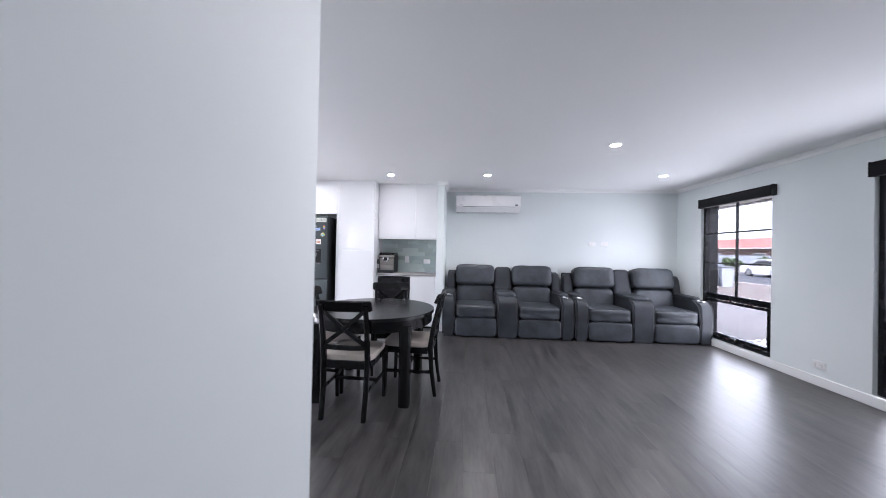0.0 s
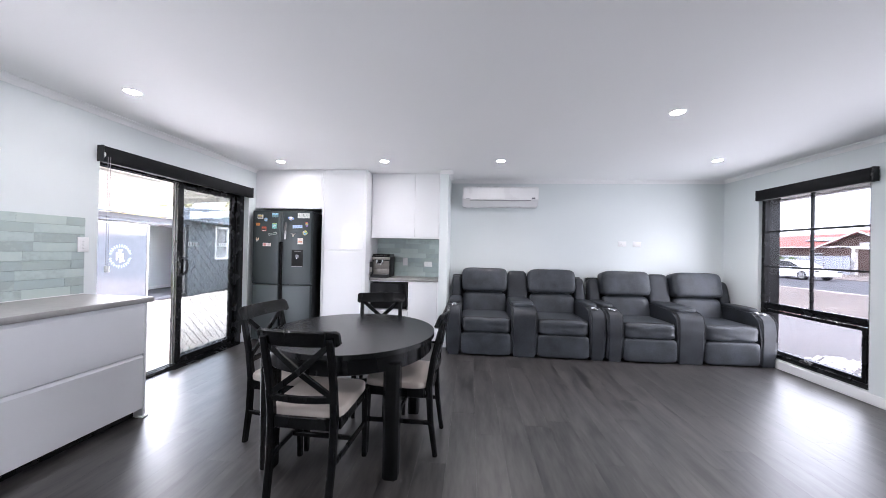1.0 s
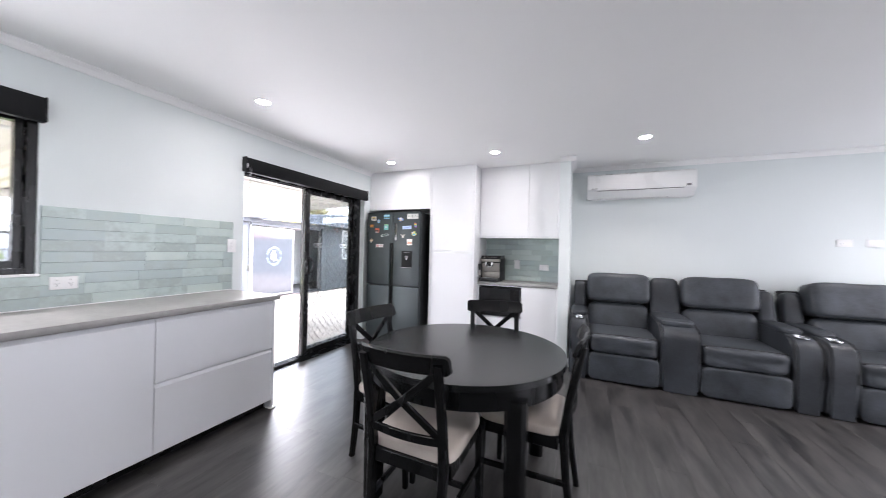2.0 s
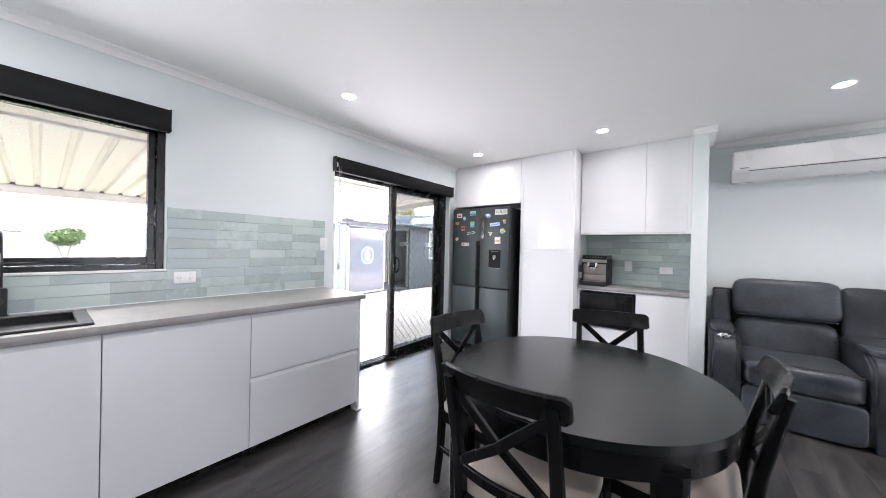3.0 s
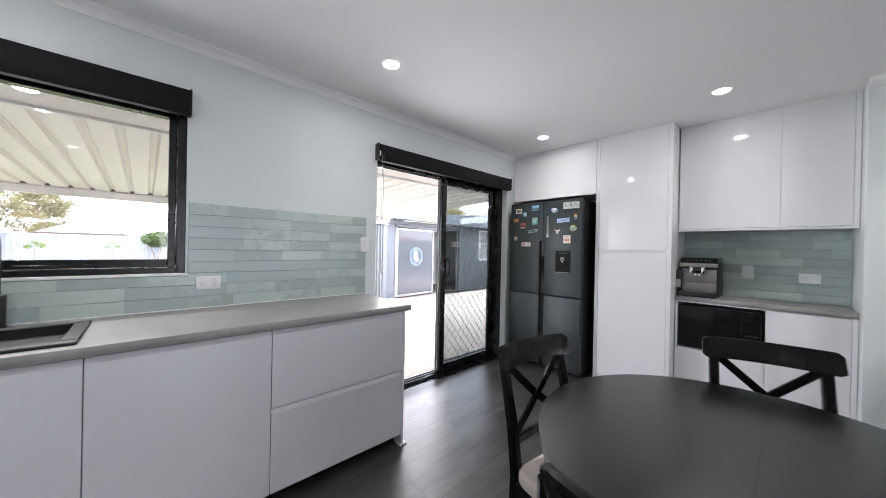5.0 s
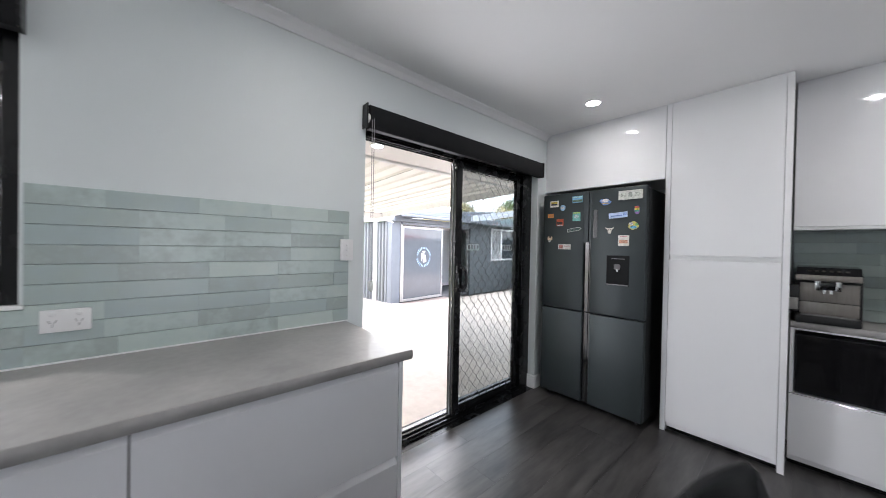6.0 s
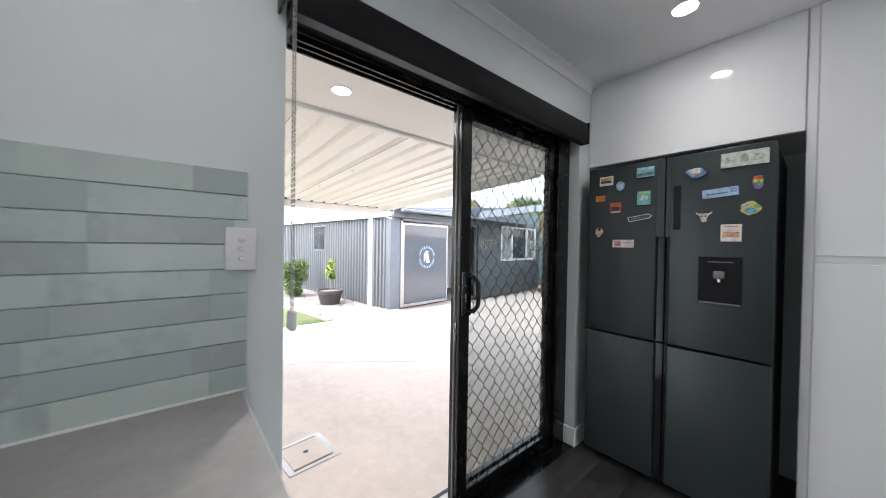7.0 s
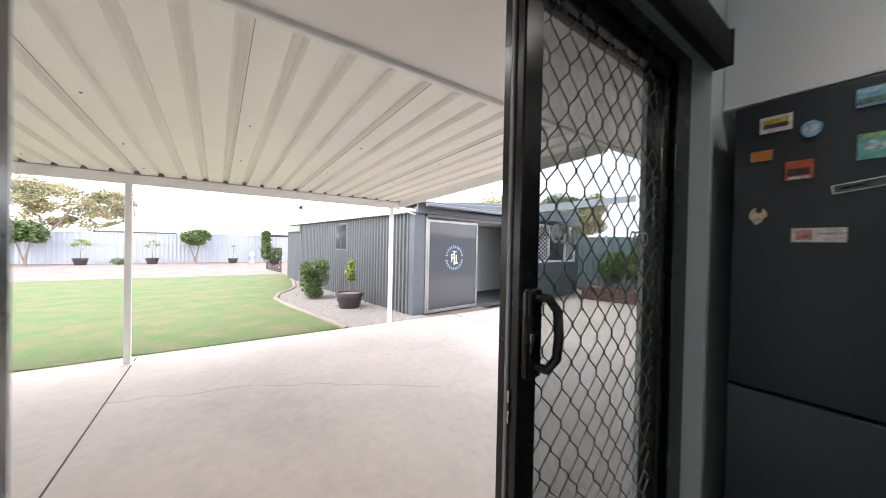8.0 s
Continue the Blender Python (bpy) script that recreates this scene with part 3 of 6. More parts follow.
# ---- kitchen run along the west wall ----
BX = -2.70          # cabinet front plane
BEND = 3.845


def base_unit(y0, y1, label, fronts):
    u = thing("base_cabinet", (XL, y0, 0.0), label, "cabinet", "kitchen bench cabinets")
    dx = BX - XL
    w = y1 - y0
    part("carcass", slab(0.004, dx - 0.022, 0.002, w - 0.002, 0.07, 0.868), M_SATIN, u, smooth=False)
    # kickboard made black for the dark gap below the fronts
    part("kickboard", slab(0.05, dx - 0.075, 0.002, w - 0.002, 0.0, 0.07), M_BLACK, u, smooth=False)
    for a, b, z0, z1, nm in fronts:
        bm = bmesh.new()
        # panel with a chamfered finger pull along its top edge
        prism(bm, [(dx - 0.02, z0), (dx - 0.001, z0), (dx, z0 + 0.001), (dx, z1 - 0.024), (dx - 0.014, z1 - 0.004), (dx - 0.02, z1 - 0.004)], "y", a + 0.002, b - 0.002)
        part(nm, bm, M_SATIN, u, smooth=False)
    return u


base_unit(1.545, 2.445, "white handleless sink base cabinet", [(0.0, 0.45, 0.072, 0.868, "door"), (0.45, 0.90, 0.072, 0.868, "door")])
base_unit(2.445, 3.055, "white handleless base cabinet with one door", [(0.0, 0.61, 0.072, 0.868, "door")])
base_unit(3.055, BEND - 0.018, "white handleless base cabinet with two deep drawers", [(0.0, 0.772, 0.072, 0.482, "drawer_front"), (0.0, 0.772, 0.488, 0.868, "drawer_front")])
solid("end_panel", slab(XL + 0.002, BX + 0.002, BEND - 0.018, BEND, 0.0, 0.868, 0.001), M_SATIN, "white laminate end panel of kitchen bench", "panel")
solid("panel_foot", slab(BX - 0.055, BX + 0.012, BEND - 0.03, BEND + 0.022, 0.0, 0.012, 0.004), M_PLASTIC, "small white plastic foot under end panel", "foot")

# worktop with a sink cut-out
SY0, SY1, SX0, SX1 = 1.66, 2.395, -3.16, -2.77
bt = bmesh.new()
for x0, x1, y0, y1 in ((XL, BX + 0.016, SY1, BEND + 0.03), (XL, BX + 0.016, 1.545, SY0), (XL, SX0, SY0, SY1), (SX1, BX + 0.016, SY0, SY1)):
    box(bt, x0, x1, y0, y1, 0.872, 0.910)
bmesh.ops.remove_doubles(bt, verts=bt.verts[:], dist=0.0002)
solid("worktop", bt, M_BENCH, "grey stone look laminate kitchen worktop", "worktop", smooth=False)
lip = bmesh.new()
sweep(lip, [(BX + 0.016, 1.545, 0.891), (BX + 0.016, BEND + 0.026, 0.891)], 0.012, 0.038, side=Vector((1, 0, 0)), rounded=10)
sweep(lip, [(XL, BEND + 0.03, 0.891), (BX + 0.018, BEND + 0.03, 0.891)], 0.012, 0.038, side=Vector((0, 1, 0)), rounded=10)
part("rolled_edge", lip, M_BENCH, bpy.data.objects["worktop"])

sink = thing("kitchen_sink", ((SX0 + SX1) / 2, (SY0 + SY1) / 2, 0.91), "black granite drop in sink in grey worktop", "sink")
sw, sd = (SY1 - SY0) / 2, (SX1 - SX0) / 2
rim = bmesh.new()
for a, b, c, d in ((-sd - 0.03, -sd + 0.02, -sw - 0.03, sw + 0.03), (sd - 0.02, sd + 0.03, -sw - 0.03, sw + 0.03), (-sd + 0.02, sd - 0.02, -sw - 0.03, -sw + 0.02), (-sd + 0.02, sd - 0.02, sw - 0.02, sw + 0.03)):
    box(rim, a, b, c, d, 0.0, 0.011, 0.004)
part("rim", rim, M_SINK, sink)
bowl = bmesh.new()
for a, b, c, d in ((-sd, -sd + 0.012, -sw, sw), (sd - 0.012, sd, -sw, sw), (-sd, sd, -sw, -sw + 0.012), (-sd, sd, sw - 0.012, sw)):
    box(bowl, a, b, c, d, -0.03, 0.004)
box(bowl, -sd, sd, -sw, sw, -0.036, -0.03)
part("bowl", bowl, M_SINK, sink)
part("drain", lathe(bmesh.new(), [(0.045, -0.030), (0.045, -0.024), (0.03, -0.022)], 20), M_STEEL, sink)

tap = thing("kitchen_tap", (-3.255, 2.147, 0.91), "matt black gooseneck kitchen mixer tap", "tap", turn=-2)
part("base", lathe(bmesh.new(), [(0.030, 0.0), (0.030, 0.008), (0.0265, 0.010), (0.0265, 0.132), (0.024, 0.136)], 24), M_SINK, tap)
neck = [(0.0, 0.0, 0.14), (0.0, 0.0, 0.34)] + [(0.0 + 0.075 * (1 - math.cos(a)), -0.0, 0.34 + 0.085 * math.sin(a)) for a in [math.pi * k / 10 for k in range(1, 11)]] + [(0.15, 0.0, 0.30)]
part("spout", sweep(bmesh.new(), neck, 0.024, 0.024, side=Vector((0, 1, 0)), rounded=14), M_SINK, tap)
part("spray_head", lathe(bmesh.new(), [(0.014, 0.20), (0.017, 0.205), (0.017, 0.305), (0.013, 0.315)], 16, (0.15, 0, 0)), M_SINK, tap)
knob = part("lever", sweep(bmesh.new(), [(0.018, -0.004, 0.075), (0.046, -0.010, 0.075), (0.050, -0.011, 0.075)], [0.040, 0.040, 0.034], [0.040, 0.040, 0.034], side=Vector((0, 1, 0)), rounded=18), M_SINK, tap)
part("lever_pin", sweep(bmesh.new(), [(0.036, -0.03, 0.077), (0.042, -0.062, 0.086)], 0.009, 0.009, rounded=8), M_SINK, knob)


def plate(name, at, w, h, normal, label, category, switches=(), slots=()):
    """A wall plate; drawn in (across, up) and turned to face its wall's normal."""
    turn = {"+x": 90, "-x": -90, "-y": 0}[normal]
    p = thing(name, at, label, category, turn=turn)
    part("cover", slab(-w / 2, w / 2, -0.010, 0.0, -h / 2, h / 2, 0.003, 2), M_PLASTIC, p)
    for x, z in switches:
        part("rocker", slab(x - 0.007, x + 0.007, -0.015, -0.010, z - 0.006, z + 0.006, 0.002), M_PLASTIC, p)
    for x, z in slots:
        b = bmesh.new()
        for dx, ang in ((-0.007, 0.5), (0.007, -0.5)):
            sweep(b, [(x + dx - math.sin(ang) * 0.005, -0.0106, z + 0.004 + 0.005), (x + dx + math.sin(ang) * 0.005, -0.0106, z + 0.004 - 0.005)], 0.002, 0.0012)
        sweep(b, [(x, -0.0106, z - 0.005), (x, -0.0106, z - 0.014)], 0.002, 0.0012)
        part("socket_slots", b, M_GREYPL, p, smooth=False)
    return p


plate("power_outlet", (XL + 0.011, 2.87, 1.055), 0.118, 0.076, "+x", "white double power outlet on aqua tiles", "power outlet", [(-0.03, 0.022), (0.03, 0.022)], [(-0.03, -0.006), (0.03, -0.006)])
plate("light_switch", (XL + 0.011, 3.873, 1.30), 0.074, 0.116, "+x", "white three gang light switch at tile edge", "light switch", [(0, 0.026), (0, 0.0), (0, -0.026)])
plate("wall_plate", (1.99, YB, 1.465), 0.115, 0.075, "-y", "white wall plate high on the plain wall", "wall plate", [(-0.03, 0.015)], [(-0.02, -0.006)])
plate("wall_plate", (2.20, YB, 1.465), 0.115, 0.075, "-y", "white blank wall plate on the plain wall", "wall plate")
plate("power_outlet", (XR - 0.001, 4.33, 0.215), 0.118, 0.076, "-x", "white double power outlet low on painted wall", "power outlet", [(-0.03, 0.022), (0.03, 0.022)], [(-0.03, -0.006), (0.03, -0.006)])


# ---- tall cabinets, fridge and coffee niche ----
PY = 5.91           # pantry front
over = thing("overhead_cabinet", (-2.81, 6.46, 1.86), "white gloss overhead cabinet above the fridge", "cabinet")
part("carcass", slab(-0.505, 0.475, PY + 0.02 - 6.46, -0.001, 0.012, H - 1.86 - 0.001), M_GLOSS, over, smooth=False)
part("door", slab(-0.502, 0.478, PY - 6.46, PY + 0.019 - 6.46, 0.014, H - 1.86 - 0.001, 0.0015), M_GLOSS, over, smooth=False)
part("bottom_rail", slab(-0.502, 0.478, PY - 0.012 - 6.46, PY + 0.02 - 6.46, 0.0, 0.012, 0.002), M_TRIM, over, smooth=False)

pan = thing("pantry_cabinet", (-2.01, 6.46, 0.0), "tall white gloss pantry cabinet", "cabinet")
part("carcass", slab(-0.285, 0.285, PY + 0.02 - 6.46, -0.001, 0.035, H - 0.003), M_GLOSS, pan, smooth=False)
part("side_panel", slab(-0.318, -0.287, PY - 0.002 - 6.46, -0.001, 0.0, H - 0.003, 0.001), M_GLOSS, pan, smooth=False)
part("side_panel", slab(0.287, 0.318, PY - 0.002 - 6.46, -0.001, 0.0, H - 0.003, 0.001), M_GLOSS, pan, smooth=False)
part("door", slab(-0.285, 0.285, PY - 6.46, PY + 0.019 - 6.46, 0.068, 1.265, 0.0015), M_GLOSS, pan, smooth=False)
part("door", slab(-0.285, 0.285, PY - 6.46, PY + 0.019 - 6.46, 1.298, H - 0.001, 0.0015), M_GLOSS, pan, smooth=False)
# black here too, for the dark line under the pantry door
part("kickboard", slab(-0.285, 0.285, PY + 0.05 - 6.46, PY + 0.066 - 6.46, 0.0, 0.035), M_BLACK, pan, smooth=False)
part("finger_rail", slab(-0.285, 0.285, PY + 0.017 - 6.46, PY + 0.024 - 6.46, 1.265, 1.298), M_TRIM, pan, smooth=False)

NX0, NX1, UY, LY = -1.688, -0.682, 6.13, 6.07
up = thing("wall_cupboard", ((NX0 + NX1) / 2, 6.46, 1.475), "white gloss wall cupboard with two doors", "cupboard")
hw = (NX1 - NX0) / 2
part("carcass", slab(-hw + 0.002, hw - 0.002, UY + 0.02 - 6.46, -0.001, 0.0, H - 1.475 - 0.001), M_GLOSS, up, smooth=False)
split = -1.055 - (NX0 + NX1) / 2
part("door", slab(-hw + 0.003, split - 0.001, UY - 6.46, UY + 0.019 - 6.46, 0.022, H - 1.475 - 0.001, 0.0015), M_GLOSS, up, smooth=False)
part("door", slab(split + 0.001, hw - 0.029, UY - 6.46, UY + 0.019 - 6.46, 0.022, H - 1.475 - 0.001, 0.0015), M_GLOSS, up, smooth=False)
part("bottom_rail", slab(-hw + 0.002, hw - 0.002, UY - 0.012 - 6.46, UY + 0.02 - 6.46, 0.0, 0.018, 0.002), M_TRIM, up, smooth=False)
part("filler", slab(hw - 0.028, hw - 0.002, UY - 0.002 - 6.46, UY + 0.019 - 6.46, 0.018, H - 1.475 - 0.001), M_GLOSS, up, smooth=False)

low = thing("coffee_cabinet", ((NX0 + NX1) / 2, 6.46, 0.0), "white base cabinet with open microwave bay", "cabinet")
mx = -1.12 - (NX0 + NX1) / 2
part("carcass", slab(mx, hw - 0.002, LY + 0.02 - 6.46, -0.001, 0.035, 0.866), M_GLOSS, low, smooth=False)
bay = bmesh.new()
for a, b, c, d, e, f in ((-hw + 0.002, mx, LY + 0.02 - 6.46, -0.001, 0.035, 0.46), (-hw + 0.002, mx, -0.02, -0.001, 0.46, 0.866), (-hw + 0.002, -hw + 0.02, LY - 6.46, -0.02, 0.46, 0.866), (-hw + 0.02, mx, LY - 6.46, -0.02, 0.855, 0.866)):
    box(bay, a, b, c, d, e, f)
part("microwave_bay", bay, M_GLOSS, low, smooth=False)
part("door", slab(mx + 0.002, hw - 0.03, LY - 6.46, LY + 0.019 - 6.46, 0.068, 0.862, 0.0015), M_GLOSS, low, smooth=False)
part("drawer_front", slab(-hw + 0.002, mx - 0.002, LY - 6.46, LY + 0.019 - 6.46, 0.068, 0.452, 0.0015), M_GLOSS, low, smooth=False)
part("filler", slab(hw - 0.028, hw - 0.002, LY - 6.46, LY + 0.019 - 6.46, 0.0, 0.866), M_GLOSS, low, smooth=False)
# black kickboard, as under the other cabinets
part("kickboard", slab(-hw + 0.002, hw - 0.03, LY + 0.05 - 6.46, LY + 0.066 - 6.46, 0.0, 0.035), M_BLACK, low, smooth=False)
nb = bmesh.new()
box(nb, NX0 + 0.001, NX1 - 0.001, LY - 0.004, 6.459, 0.868, 0.906)
sweep(nb, [(NX0 + 0.001, LY - 0.004, 0.887), (NX1 - 0.001, LY - 0.004, 0.887)], 0.012, 0.038, side=Vector((0, 1, 0)), rounded=10)
solid("niche_worktop", nb, M_BENCH, "grey stone look laminate worktop in coffee niche", "worktop")
plate("power_outlet", (-1.245, 6.449, 1.13), 0.075, 0.115, "-y", "white power outlet on aqua tiles", "power outlet")
plate("power_outlet", (-0.89, 6.449, 1.10), 0.118, 0.076, "-y", "white double power outlet on aqua tiles", "power outlet", [(-0.03, 0.022), (0.03, 0.022)])

mw = thing("microwave", (-1.40, 6.06, 0.462), "black glass front microwave in cabinet bay", "microwave")
part("body", slab(-0.245, 0.245, 0.03, 0.33, 0.008, 0.372, 0.006), M_FRIDGE_SIDE, mw)
part("door", slab(-0.262, 0.15, 0.005, 0.03, 0.012, 0.368, 0.004), M_GLOSSBLACK, mw)
pnl = part("control_panel", slab(0.153, 0.262, 0.006, 0.03, 0.012, 0.368, 0.004), M_GLOSSBLACK, mw)
for r in range(4):
    for c in range(3):
        part("button", slab(0.17 + c * 0.028, 0.188 + c * 0.028, 0.003, 0.006, 0.05 + r * 0.04, 0.068 + r * 0.04, 0.001), M_FRIDGE_SIDE, pnl)
for sx in (-0.2, 0.2):
    part("foot", slab(sx - 0.015, sx + 0.015, 0.06, 0.10, 0.0, 0.008), M_FRIDGE_SIDE, mw)

M_TAUPE = material("taupe_steel", (0.34, 0.32, 0.295), 0.38, metal=0.55, vary=0.12, scale=8, fine=120, stretch=(12, 1, 1))
cm = thing("coffee_machine", (-1.54, 6.13, 0.907), "taupe steel and black automatic coffee machine on worktop", "coffee machine")
part("body", slab(-0.135, 0.135, 0.03, 0.30, 0.0, 0.30, 0.010, 2), M_FRIDGE_SIDE, cm)
part("front_panel", slab(-0.112, 0.122, 0.012, 0.03, 0.125, 0.24, 0.004, 2), M_TAUPE, cm)
part("lower_panel", slab(-0.112, 0.122, 0.010, 0.03, 0.048, 0.122, 0.004, 2), M_TAUPE, cm)
part("control_head", slab(-0.132, 0.130, -0.012, 0.04, 0.255, 0.292, 0.008, 2), M_TAUPE, cm)
tp = bmesh.new()
prism(tp, [(-0.012, 0.292), (0.05, 0.335), (0.28, 0.342), (0.30, 0.30), (0.30, 0.292)], "x", -0.128, 0.128)
lid = part("top_cover", tp, M_GLOSSBLACK, cm, smooth=False)
for q in range(6):
    part("touch_button", rod(bmesh.new(), (-0.075 + q * 0.03, 0.020, 0.3135), (-0.075 + q * 0.03, 0.0186, 0.3157), 0.008, 12), M_STEEL, lid)
sp = bmesh.new()
box(sp, -0.045, 0.045, -0.052, 0.012, 0.205, 0.256, 0.010, 2)
spout = part("spout", sp, M_GLOSSBLACK, cm)
for sx in (-0.040, 0.040):
    part("spout_cheek", slab(sx - 0.012, sx + 0.012, -0.058, -0.02, 0.200, 0.258, 0.005, 2), M_CHROME, spout)
for sx in (-0.013, 0.013):
    part("nozzle", rod(bmesh.new(), (sx, -0.035, 0.182), (sx, -0.035, 0.206), 0.008, 10), M_CHROME, spout)
jug = part("milk_jug", slab(-0.158, -0.112, -0.035, 0.03, 0.06, 0.225, 0.012, 2), M_FRIDGE_SIDE, cm)
part("jug_glass", slab(-0.156, -0.116, -0.039, -0.030, 0.07, 0.145, 0.004), M_ALU, jug)
part("drip_tray", slab(-0.128, 0.128, -0.075, 0.03, 0.0, 0.046, 0.010, 2), M_FRIDGE_SIDE, cm)
part("tray_grid", slab(-0.105, 0.11, -0.065, 0.008, 0.046, 0.049), M_GREYPL, cm)

# fridge
FY = 5.765
fr = thing("refrigerator", (-2.825, FY, 0.0), "dark steel four door refrigerator with magnets", "refrigerator")
part("cabinet_body", slab(-0.415, 0.415, 0.065, 0.66, 0.03, 1.80, 0.006), M_FRIDGE_SIDE, fr)
DX = 0.418
for nm, a, b, z0, z1 in (("upper_door", -DX, -0.004, 0.806, 1.81), ("upper_door", 0.004, DX, 0.806, 1.81), ("lower_door", -DX, -0.004, 0.045, 0.796), ("lower_door", 0.004, DX, 0.045, 0.796)):
    bm = bmesh.new()
    a2, b2 = (a, b - 0.036) if b < 0 else (a + 0.016, b)
    box(bm, a2, b2, 0.0, 0.062, z0, z1, 0.007, 3)
    dr = part(nm, bm, M_FRIDGE, fr)
    # dark finger recess along the meeting edge
    s = slab(*((b2, b) if b < 0 else (a, a2)), 0.022, 0.06, z0, z1)
    part("handle_recess", s, M_GLOSSBLACK, dr)
    if z0 > 0.5:
        full = slab(*((b2 - 0.002, b) if b < 0 else (a, a2 + 0.002)), 0.0, 0.03, 1.385, z1 - 0.0005)
        part("door_edge", full, M_FRIDGE, dr)
        if b > 0:
            part("chrome_edge", slab(a2 - 0.0025, a2 + 0.0005, -0.001, 0.012, 0.81, 1.38), M_FRIDGE_SIDE, dr, "black handle edge strip")
            part("touch_panel", slab(0.037, 0.070, -0.002, 0.004, 1.42, 1.652, 0.002), M_GLOSSBLACK, dr)
            # flat plate; the recess's darkness is only its matt black colour
            wd = part("water_dispenser", slab(0.149, 0.313, -0.003, 0.004, 1.05, 1.282, 0.002), M_BLIND, dr, "flat black water dispenser panel, coloured as dark recess")
            part("spigot", slab(0.209, 0.253, -0.018, -0.003, 1.175, 1.215, 0.008, 2), M_GREYPL, wd)
            part("spigot_tip", rod(bmesh.new(), (0.231, -0.012, 1.160), (0.231, -0.012, 1.176), 0.008, 10), M_CHROME, wd)
            part("drip_lip", slab(0.153, 0.309, -0.012, -0.003, 1.052, 1.06, 0.002), M_GREYPL, wd)
            part("light_bar", slab(0.185, 0.28, -0.005, -0.003, 1.255, 1.26), M_GREYPL, wd)
for sx in (-0.36, 0.36):
    for sy in (0.09, 0.58):
        part("levelling_foot", rod(bmesh.new(), (sx, sy, 0.0), (sx, sy, 0.045), 0.022, 12), M_FRIDGE_SIDE, fr)


def magnet(x, z, outline, rgb, label, turn=0.0, extra=(), t=0.006):
    """A flat souvenir magnet on the fridge door, with its printed fields as raised plates."""
    mg = thing("fridge_magnet", (x, FY, z), label, "magnet", "magnets on the fridge")
    ca, sa = math.cos(radians(turn)), math.sin(radians(turn))
    def spin(pts):
        return [(u * ca - v * sa, u * sa + v * ca) for u, v in pts]
    part("backing", prism(bmesh.new(), spin(outline), "y", -t, 0.0), material("magnet_base", rgb, 0.4, vary=0.3, scale=45, fine=120), mg, smooth=False)
    for pts, c in extra:
        part("printed_field", prism(bmesh.new(), spin(pts), "y", -t - 0.0015, -t), material("magnet_print", c, 0.4, vary=0.75, scale=70, fine=160), mg, smooth=False)
    return mg


def rect(w, h, cx=0.0, cz=0.0):
    return [(cx - w / 2, cz - h / 2), (cx + w / 2, cz - h / 2), (cx + w / 2, cz + h / 2), (cx - w / 2, cz + h / 2)]


def blob(w, h, n=14, wob=0.12, seed=1, cx=0.0, cz=0.0):
    r = random.Random(seed)
    return [(cx + w / 2 * (1 - wob * r.random()) * math.cos(2 * math.pi * k / n), cz + h / 2 * (1 - wob * r.random()) * math.sin(2 * math.pi * k / n)) for k in range(n)]


magnet(-3.135, 1.726, rect(0.078, 0.055), (0.75, 0.72, 0.66), "cream framed souvenir photo magnet", 0, [(rect(0.06, 0.016, 0, 0.01), (0.75, 0.45, 0.05)), (rect(0.06, 0.014, 0, -0.006), (0.06, 0.06, 0.07))])
magnet(-3.054, 1.687, blob(0.05, 0.055, seed=2), (0.25, 0.45, 0.65), "small blue shield shaped souvenir magnet", 0, [(rect(0.03, 0.02), (0.6, 0.7, 0.75))])
magnet(-2.923, 1.749, rect(0.088, 0.055), (0.20, 0.45, 0.65), "blue seascape souvenir magnet", 0, [(rect(0.085, 0.018, 0, -0.012), (0.12, 0.20, 0.14)), (rect(0.085, 0.012, 0, 0.018), (0.35, 0.6, 0.75))])
magnet(-3.168, 1.622, rect(0.055, 0.036), (0.62, 0.22, 0.04), "small orange rectangular magnet")
magnet(-3.078, 1.559, rect(0.062, 0.062), (0.55, 0.10, 0.04), "red sunset souvenir magnet", 0, [(rect(0.05, 0.022, 0, -0.006), (0.05, 0.03, 0.03)), (rect(0.05, 0.008, 0, -0.025), (0.8, 0.75, 0.7))])
magnet(-2.929, 1.604, rect(0.066, 0.076), (0.15, 0.45, 0.42), "green and blue animal souvenir magnet", 0, [(blob(0.045, 0.035, seed=5), (0.45, 0.65, 0.8)), (rect(0.06, 0.01, 0, 0.03), (0.35, 0.5, 0.12))])
magnet(-2.947, 1.493, [(-0.062, -0.014), (0.045, -0.014), (0.064, 0.0), (0.045, 0.014), (-0.062, 0.014)], (0.62, 0.65, 0.63), "grey green arrow sign magnet", 9, [([(-0.057, -0.010), (0.043, -0.010), (0.057, 0.0), (0.043, 0.010), (-0.057, 0.010)], (0.05, 0.09, 0.08)), (rect(0.05, 0.005, -0.02, 0.0), (0.6, 0.62, 0.6))])
magnet(-3.172, 1.418, blob(0.05, 0.055, seed=8, wob=0.3), (0.72, 0.55, 0.36), "tan and black curled animal magnet", 30, [(blob(0.018, 0.022, seed=9, cx=0.01, cz=0.012), (0.04, 0.03, 0.03)), (rect(0.022, 0.02, -0.012, -0.018), (0.78, 0.75, 0.7))])
magnet(-3.033, 1.345, rect(0.115, 0.046), (0.74, 0.70, 0.68), "white and pink rectangular card magnet", 0, [(rect(0.035, 0.03, -0.03, 0), (0.65, 0.25, 0.22)), (rect(0.05, 0.006, 0.028, 0.004), (0.7, 0.42, 0.4))])
